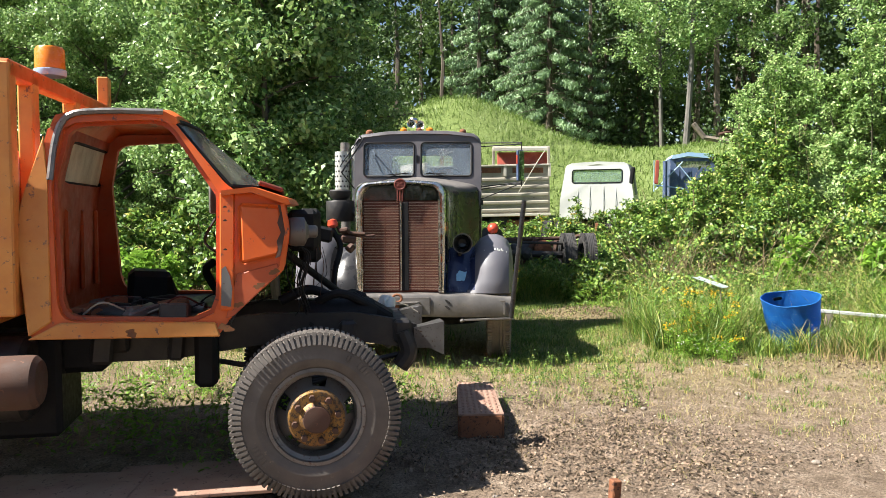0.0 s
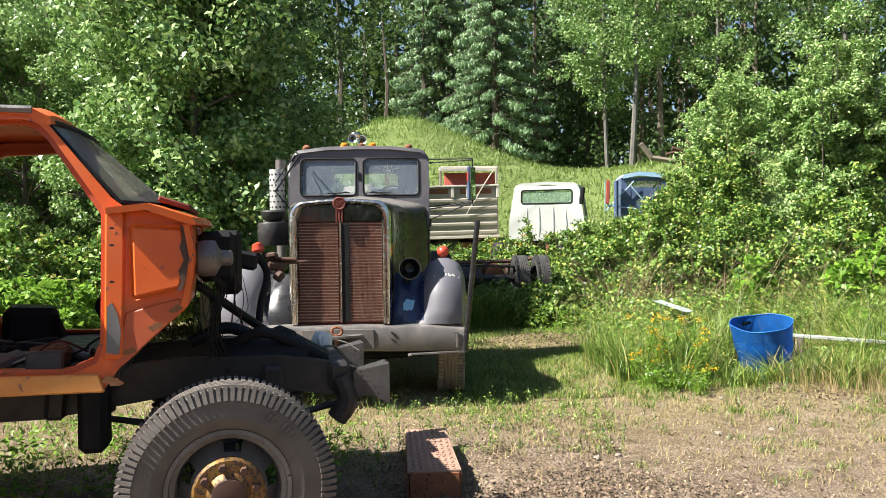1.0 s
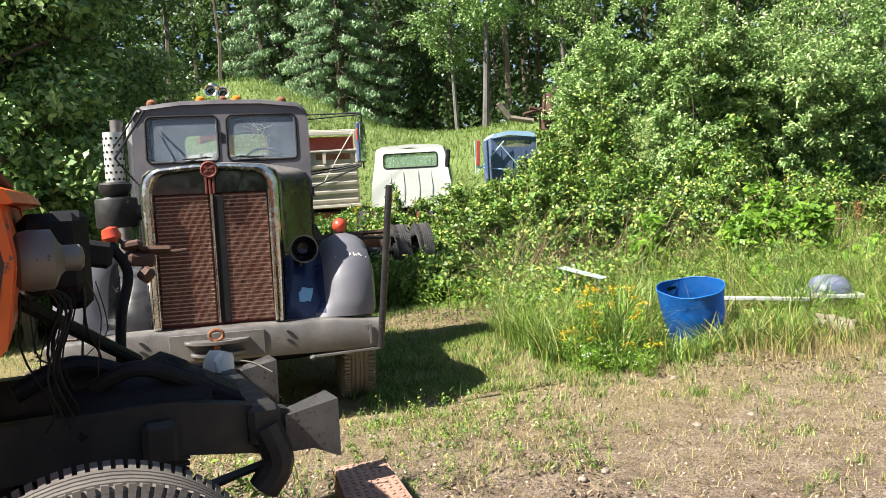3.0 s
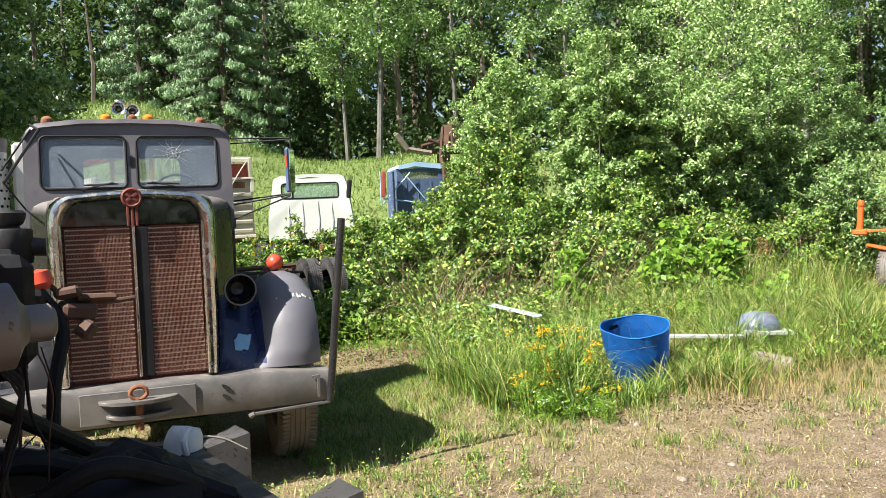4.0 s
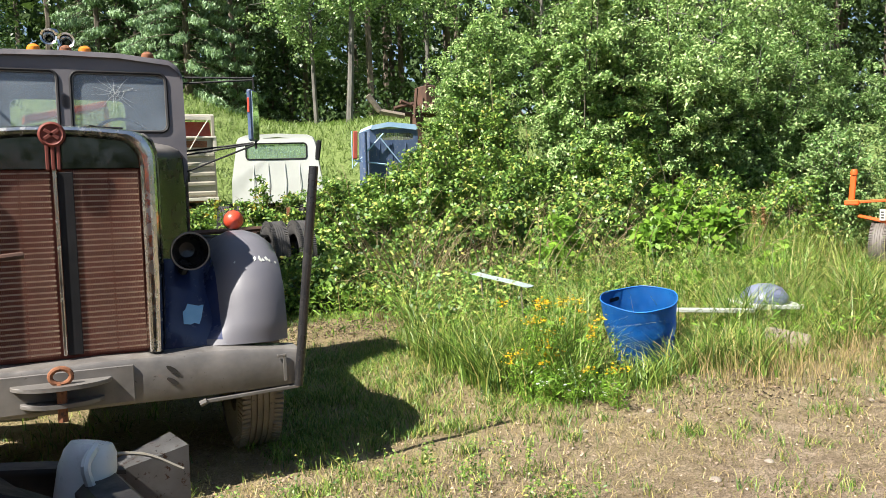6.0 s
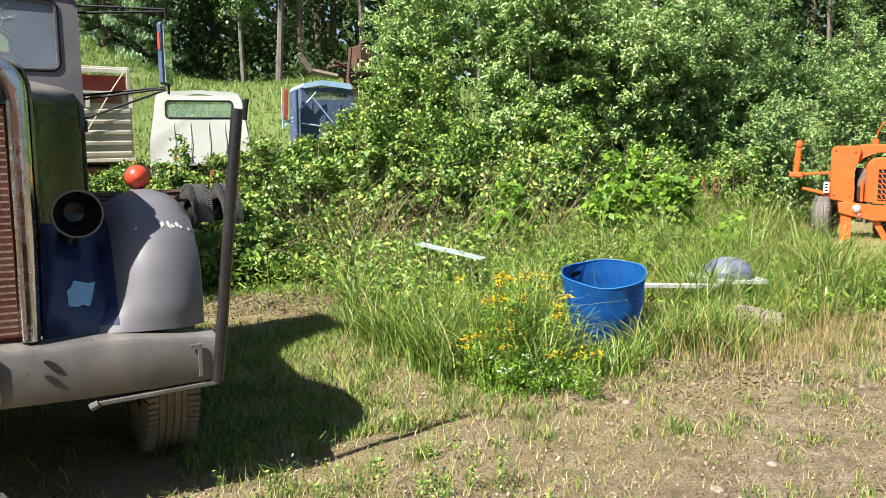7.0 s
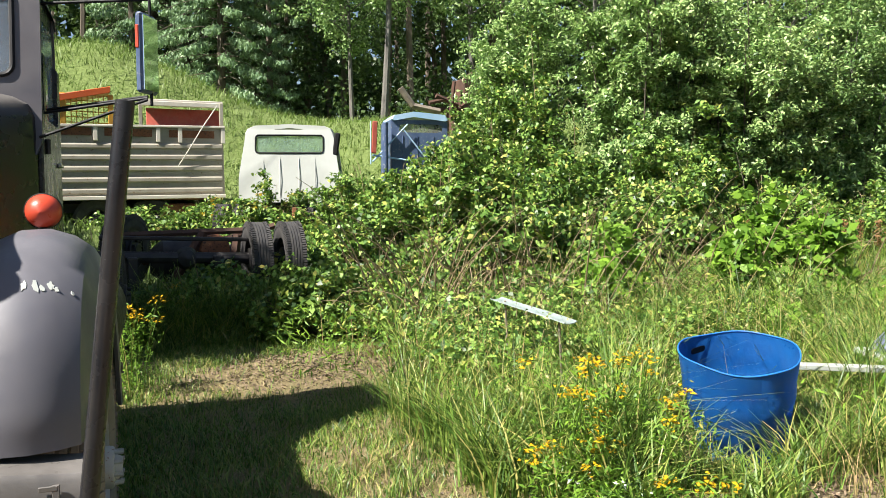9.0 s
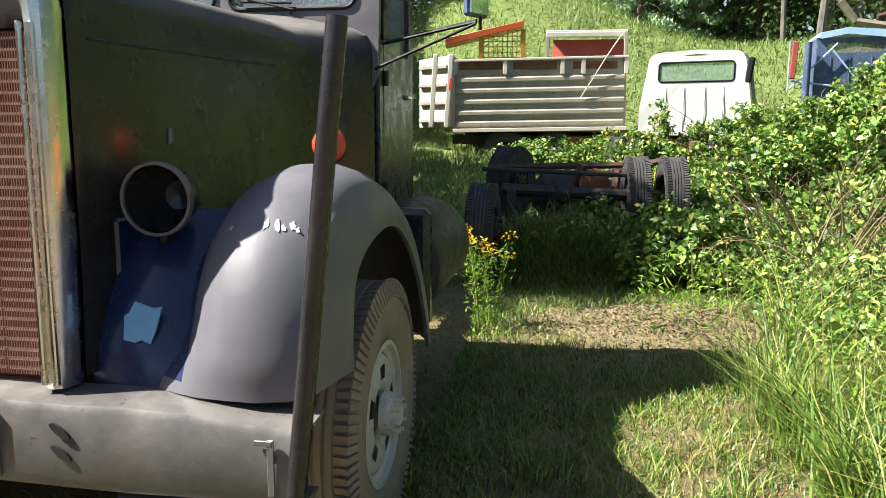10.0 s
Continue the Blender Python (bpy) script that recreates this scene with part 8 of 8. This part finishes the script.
        h = RNG.uniform(0.45, 1.35, len(cx))[i] * RNG.uniform(0.4, 1.15, k) * height(x, y) * tallness * (1 - 0.35 * (1 - sstep(3.4, 4.2, x)) * (1 - sstep(2.0, 3.5, y)))
        tagged(blades(name, on_ground(x, y), h, w, lean, mat, None, 3), "tangled brown grass among the green" if "brown" in name else "tall green grass round the barrel and thicket", "grass", kind="stuff")
    x, y = scatter(650, 2.4, 9.0, -0.6, 7.0, tall)
    h = RNG.uniform(0.6, 1.35, x.size) * height(x, y)
    tagged(blades("grass_stalks", on_ground(x, y), h, 0.005, 0.35, GRASS_DRY, None, 3), "pale dry seeding grass stalks", "grass", kind="stuff")
    # seed heads on the stalks
    P = on_ground(x, y) + np.stack([RNG.normal(0, 0.02, x.size), RNG.normal(0, 0.02, x.size), h * 0.85], 1)
    P = np.repeat(P, 5, axis=0) + RNG.normal(0, 1, (5 * x.size, 3)) * (0.012, 0.012, 0.05)
    tagged(leaves("seed_heads", P, np.zeros_like(P), 0.035, 0.009, GRASS_DRY), "pale grass seed heads", "grass", kind="stuff")

    def turf(x, y):
        green = 0.12 * sstep(-2.3, -0.5, y) + 0.88 * sstep(-0.9, 1.5, y + 0.8 * patchy(x, y, 0.9) - 0.5 * (x < 1.6))
        truck = (np.abs(x) < 1.1) & (y > 0.1) & (y < 5.5)
        return np.clip(green * (0.06 + 0.9 * patchy(x, y, 2.1) ** 2 * (0.4 + 0.6 * patchy(x, y, 5.3))), 0, 1) * (1 - 0.7 * truck) * (1 - 0.93 * dirt(x, y))

    x, y = scatter(60000, -6, 15.5, -2.2, 8.5, turf)
    tagged(blades("short_grass", on_ground(x, y), 0.085, 0.007, 0.8, GRASS, None, 2), "short green yard grass", "grass", kind="stuff")
    x, y = scatter(24000, 1.15, 3.3, 0.25, 6.5, lambda x, y: (0.3 + 0.7 * patchy(x, y, 2.6)) * (1 - 0.96 * dirt(x, y)) * (0.4 + 0.6 * patchy(x, y, 6.1)))
    tagged(blades("lane_grass", on_ground(x, y), 0.08, 0.008, 1.0, GRASS, None, 2), "lush short grass beside the truck", "grass", kind="stuff")
    yard = lambda x, y: np.clip(sstep(-3.6, -0.8, y + 0.8 * patchy(x, y, 1.1)) * (0.1 + 0.9 * patchy(x, y, 1.6) * (0.35 + 0.65 * patchy(x, y, 6.3))), 0, 1)
    x, y = scatter(30000, -5, 13, -4.2, 4.5, yard)
    tagged(blades("dry_grass", on_ground(x, y), 0.06, 0.005, 1.2, GRASS_DRY, None, 2), "dry straw-coloured yard grass", "grass", kind="stuff")
    x, y = scatter(30000, -3, 13, -3.6, 3.0, yard)
    tagged(blades("withered_grass", on_ground(x, y), 0.055, 0.005, 1.3, GRASS_BROWN, None, 2), "withered brown yard grass", "grass", kind="stuff")
    # rank tufts beside the barrel and before the lid
    tufts = [(RNG.normal(3.55, 0.26), RNG.normal(1.15, 0.34), 0.55) for _ in range(34)] + [(RNG.normal(5.15, 0.24), RNG.normal(0.72, 0.22), 0.40) for _ in range(16)]
    tufts += [(RNG.normal(6.0, 0.35), RNG.normal(1.0, 0.25), 0.36) for _ in range(14)] + [(RNG.normal(4.2, 0.12), RNG.normal(0.62, 0.14), 0.26) for _ in range(7)]
    tufts = np.array(tufts)
    i = RNG.integers(0, len(tufts), 4200)
    x, y = tufts[i, 0] + RNG.normal(0, 0.06, i.size), tufts[i, 1] + RNG.normal(0, 0.06, i.size)
    tagged(blades("rank_grass", on_ground(x, y), RNG.uniform(0.4, 1.15, i.size) * tufts[i, 2], 0.012, 0.85, GRASS, None, 3), "rank green grass beside the blue barrel", "grass", kind="stuff")
    # broad-leaved growth low between the grass and the thicket
    c = np.stack([RNG.uniform(3.4, 9.6, 150), RNG.uniform(2.9, 4.7, 150)], 1)
    hh = RNG.uniform(0.2, 0.75, 150) * (0.6 + 0.4 * sstep(3.0, 4.4, c[:, 1]))
    i = RNG.integers(0, 150, 15000)
    z = np.sqrt(RNG.uniform(0.01, 1, i.size))
    P = on_ground(c[i, 0] + RNG.normal(0, 0.17, i.size), c[i, 1] + RNG.normal(0, 0.15, i.size)) + np.stack([0 * z, 0 * z, z * hh[i]], 1)
    tagged(leaves("undergrowth", P, np.zeros_like(P) + (0, -0.3, 0.4), 0.085, 0.05, LEAF_BRAMBLE, None, 0.7), "low broad-leaved undergrowth before the thicket", "weeds", kind="stuff")
    # tall reedy grass before the thicket
    cx, cy = RNG.uniform(8.2, 10.6, 36), RNG.uniform(4.3, 5.8, 36)
    i = RNG.integers(0, 36, 1300)
    x, y = cx[i] + RNG.normal(0, 0.08, i.size), cy[i] + RNG.normal(0, 0.08, i.size)
    tagged(blades("reed_grass", on_ground(x, y), RNG.uniform(0.5, 1.3, i.size), 0.011, 0.3, GRASS, None, 3), "tall green reedy grass before the thicket", "grass", kind="stuff")
    # small green tufts on the bare yard
    cx, cy = scatter(420, 1.0, 11, -2.6, 1.8, lambda x, y: 0.1 + 0.9 * patchy(x, y, 2.3) * sstep(-2.8, 0.0, y))
    i = RNG.integers(0, len(cx), 11000)
    x, y = cx[i] + RNG.normal(0, 0.05, i.size), cy[i] + RNG.normal(0, 0.05, i.size)
    tagged(blades("yard_tufts", on_ground(x, y), RNG.uniform(0.3, 1.2, i.size) * (0.07 + 0.09 * sstep(-1.5, 1.0, y)), 0.007, 0.9, GRASS, None, 2), "small green grass tufts in the dirt", "grass", kind="stuff")
    # rank weeds round the old axle
    x, y = RNG.uniform(1.15, 2.9, 5000), RNG.uniform(5.5, 6.9, 5000)
    tagged(blades("rank_weeds", on_ground(x, y), RNG.uniform(0.25, 0.85, 5000) * sstep(5.3, 6.3, y), 0.014, 0.9, GRASS, None, 3), "rank green weeds round the old axle", "grass", kind="stuff")
    x, y = RNG.uniform(4.6, 7.2, 900), RNG.uniform(-0.2, 0.9, 900)
    tagged(blades("straw_stalks", on_ground(x, y), RNG.uniform(0.1, 0.45, 900), 0.005, 0.7, GRASS_BROWN, None, 3), "thin brown stalks at the edge of the grass", "grass", kind="stuff")
    x, y = scatter(2600, -5.5, 0.6, -2.6, 2.0, lambda x, y: 0.15 + 0.85 * patchy(x, y, 1.7))
    tagged(blades("weeds_under_truck", on_ground(x, y), 0.13, 0.010, 0.9, GRASS, None, 2), "green weeds under the orange truck", "grass", kind="stuff")
    # leafy weeds in the truck's shade
    cx, cy = RNG.uniform(-2.9, 0.2, 46), RNG.uniform(-3.7, -1.4, 46)
    i = RNG.integers(0, 46, 3600)
    P = on_ground(cx[i] + RNG.normal(0, 0.11, 3600), cy[i] + RNG.normal(0, 0.11, 3600)) + np.stack([np.zeros(3600), np.zeros(3600), RNG.uniform(0.02, 0.26, 3600)], 1)
    tagged(leaves("shade_weeds", P, np.zeros_like(P) + (0, 0, 0.5), 0.055, 0.022, LEAF_BRIGHT, None, 0.7), "leafy green weeds in the orange truck's shade", "weeds", kind="stuff")
    # the slope and mound
    x, y = scatter(60000, -9, 22, 7.5, 34, lambda x, y: 0.4 + 0.6 * patchy(x, y, 0.7))
    tagged(blades("slope_grass", on_ground(x, y), 0.28, 0.03, 1.0, GRASS_HILL, None, 2), "sunlit yellow-green grass on the slope", "grass", kind="stuff")
    # leaf litter and bark chips on the bare yard
    n = 4600
    cx, cy = RNG.normal(1.7, 0.85, 130), RNG.normal(-3.0, 0.55, 130)
    i = RNG.integers(0, 130, n)
    x, y = cx[i] + RNG.normal(0, 0.13, n), cy[i] + RNG.normal(0, 0.11, n)
    P = on_ground(x, y, 0.010) + np.stack([np.zeros(n), np.zeros(n), RNG.uniform(0, 0.02, n)], 1)
    tagged(leaves("leaf_litter", P, np.tile((0, 0, 1.6), (n, 1)), 0.036, 0.019, CHIPS, None, 0.8, 0, 0.45), "dry brown leaf litter and bark chips", "leaf litter", kind="stuff")
    n = 4200
    x, y = RNG.normal(2.7, 0.8, n), RNG.normal(4.3, 0.55, n)
    x[:1200], y[:1200] = RNG.normal(4.6, 0.6, 1200), RNG.normal(0.3, 0.5, 1200)
    tagged(leaves("lane_litter", on_ground(x, y, 0.012), np.tile((0, 0, 2.0), (n, 1)), 0.04, 0.018, CHIPS, None, 0.7, 0, 0.3), "dry brown leaves and twigs on the bare lane", "leaf litter", kind="stuff")
    n = 26000
    x, y = RNG.uniform(-3, 10, n), RNG.uniform(-5.2, 1.6, n)
    k = RNG.uniform(0, 1, n) < 0.25 + 0.75 * patchy(x, y, 2.0)
    x, y = x[k], y[k]
    tagged(leaves("grit", on_ground(x, y, 0.006), np.tile((0, 0, 2.5), (x.size, 1)), 0.024, 0.018, GRIT, None, 0.7, 0, 0.35), "scattered grit, bark scraps and pebbles", "gravel", kind="stuff")


build_grass()

# ---- weeds and flowers ----
def flower_plant(x, y, h, n_flower, rr, petal=PETAL, name="yellow_ragwort", label="tall yellow flowering ragwort in the grass"):
    T = thing(name, label, "flower", pose(x, y, float(ground_z(x, y)), 0, 0, rr.uniform(0, 360)), "flowers in the grass")
    P, F = [], []
    st = B()
    for k in range(4):
        a = rr.uniform(0, 6.28)
        tip = Vector((0.14 * math.cos(a), 0.14 * math.sin(a), h * rr.uniform(0.7, 1.05)))
        pts = bend([(0.01 * math.cos(a), 0.01 * math.sin(a), -0.02), tuple(tip * 0.5 - Vector((0, 0, -0.05))), tuple(tip)], 4)
        tube(st, pts, 0.0045, 5, False)
        for q in pts[1:-1]:
            for _ in range(9):
                P.append([q.x + rr.gauss(0, 0.05), q.y + rr.gauss(0, 0.05), max(0.02, q.z + rr.gauss(0, 0.035))])
        for _ in range(n_flower // 4):
            F.append([tip.x + rr.gauss(0, 0.030), tip.y + rr.gauss(0, 0.030), tip.z + rr.gauss(0, 0.016)])
    part("stem", st, GRASS, T)
    P, F = np.array(P), np.array(F)
    tagged(leaves("leafage", P, np.zeros_like(P) + (0, 0, 0.4), 0.05, 0.012, LEAF_BRIGHT, T), kind="stuff")
    tagged(leaves("blossom", F, np.zeros_like(F) + (0, 0, 1.5), 0.03, 0.022, petal, T, 0.5), kind="stuff")


def build_weeds():
    rr = random.Random(21)
    for x, y, h in ((3.20, 0.72, 0.68), (3.45, 0.75, 0.58), (3.55, 0.95, 0.62), (3.15, 0.6, 0.3), (3.44, 0.55, 0.38), (3.75, 0.7, 0.5), (3.62, 0.25, 0.22), (3.85, 1.05, 0.6)):
        flower_plant(x, y, h * 1.2, 56, rr)
    for x, y, h in ((1.22, 3.8, 0.85), (1.28, 3.95, 0.75), (1.2, 4.05, 0.8), (2.5, 12.3, 0.9), (2.8, 12.5, 0.8), (3.1, 12.2, 0.85), (2.65, 12.8, 0.95), (3.4, 12.6, 0.8), (2.3, 12.6, 0.8), (2.1, 8.3, 0.7), (2.5, 8.2, 0.7), (1.9, 7.9, 1.0), (2.75, 7.7, 1.0), (3.05, 7.5, 0.95), (1.55, 6.3, 0.6), (3.3, 12.0, 1.1), (3.0, 11.8, 1.05)):
        flower_plant(x, y, h, 70, rr)
    for x, y, h in ((3.3, 0.45, 0.25), (3.4, 0.35, 0.2), (3.6, 0.05, 0.18), (3.25, 0.5, 0.28)):
        flower_plant(x, y, h, 12, rr, PETAL_W, "oxeye_daisy", "white daisies in the grass")
    # rust-coloured dock and dead stems in the thicket
    x, y = RNG.uniform(3.6, 9.5, 1300), RNG.uniform(4.4, 6.6, 1300)
    tagged(blades("dead_stems", on_ground(x, y), RNG.uniform(0.4, 1.3, 1300) * (0.7 + 0.6 * sstep(4.5, 6.5, y)), 0.010, 0.7, DEAD, None, 3), "dry brown dead stems in the thicket", "weeds", kind="stuff")
    c = np.stack([RNG.uniform(8.2, 10.2, 12), RNG.uniform(4.2, 5.6, 12)], 1)
    i = RNG.integers(0, 5, 900)
    P = np.stack([c[i, 0] + RNG.normal(0, 0.02, 900), c[i, 1] + RNG.normal(0, 0.02, 900), RNG.uniform(0.95, 1.25, 900)], 1)
    tagged(leaves("dock_heads", P, np.zeros_like(P), 0.03, 0.02, SORREL), "rust-red dock seed heads", "weeds", kind="stuff")
    tagged(blades("dock_stems", on_ground(c[:5, 0], c[:5, 1]), np.full(5, 1.2), 0.012, 0.05, SORREL, None, 3), "rust-red dock stems", "weeds", kind="stuff")
    # broad weeds low in the grass
    n = 9000
    x, y = RNG.uniform(2.4, 12, n), RNG.uniform(0.4, 6.2, n)
    k = (x + 0.5 * y < 9.5) & ((x > 3.2) | (y > 3.4)) & ((y > 1.6) | (x > 5.2))
    P = on_ground(x[k], y[k]) + np.stack([np.zeros(k.sum()), np.zeros(k.sum()), RNG.uniform(0.03, 0.42, k.sum())], 1)
    tagged(leaves("low_weeds", P, np.zeros_like(P), 0.10, 0.016, LEAF_BRIGHT, None, 0.7), "low leafy weeds in the grass", "weeds", kind="stuff")
    # bushy weeds with small leaves between the grasses
    m = 760
    wx, wy = RNG.uniform(2.9, 9.6, m), RNG.uniform(0.7, 5.6, m)
    keep = (RNG.uniform(0, 1, m) < 0.85) & ((wx > 3.3) | (wy > 4.6)) & ((np.abs(wx - 4.75) > 0.6) | (np.abs(wy - 1.0) > 0.75)) & ((wx < 5.4) | (wy > 1.9) | (wx > 7.2))
    wx, wy = wx[keep], wy[keep]
    hgt = RNG.uniform(0.25, 0.8, wx.size) * (0.6 + 0.4 * sstep(1.5, 3.5, wy))
    tip = on_ground(wx, wy) + np.stack([RNG.normal(0, 0.08, wx.size), RNG.normal(0, 0.08, wx.size), hgt], 1)
    root = on_ground(wx, wy)
    tagged(canes("weed_stems", root, (root + tip) / 2, tip, np.full(wx.size, 0.006), GRASS_BROWN), "thin brown weed stems", "weeds", kind="stuff")
    i = np.repeat(np.arange(wx.size), 46)
    f = RNG.uniform(0.12, 1.0, i.size)
    P = root[i] + (tip - root)[i] * f[:, None] + RNG.normal(0, 1, (i.size, 3)) * (0.06, 0.06, 0.03) * (1.25 - 0.8 * f)[:, None]
    tagged(leaves("weed_leaves", P, np.zeros_like(P) + (0, 0, 0.4), 0.05, 0.019, LEAF_BRAMBLE, None, 0.6), "small-leaved bushy weeds between the grasses", "weeds", kind="stuff")
    # seedling weeds round the trucks: thin stalks with small leaves
    m = 240
    wx, wy = RNG.uniform(-3.5, 2.4, m), RNG.uniform(-2.0, -0.15, m)
    root = on_ground(wx, wy)
    tip = root + np.stack([RNG.normal(0, 0.05, m), RNG.normal(0, 0.05, m), RNG.uniform(0.06, 0.26, m)], 1)
    tagged(canes("seedling_stalks", root, (root + tip) / 2, tip, np.full(m, 0.0025), GRASS), "thin green seedling stalks by the bumper", "weeds", kind="stuff")
    i = np.repeat(np.arange(m), 26)
    f = RNG.uniform(0.15, 1.05, i.size)
    P = root[i] + (tip - root)[i] * f[:, None] + RNG.normal(0, 0.018, (i.size, 3))
    tagged(leaves("yard_weeds", P, np.zeros_like(P), 0.024, 0.011, LEAF_BRAMBLE, None, 0.7), "small green weeds by the bumper", "weeds", kind="stuff")


build_weeds()
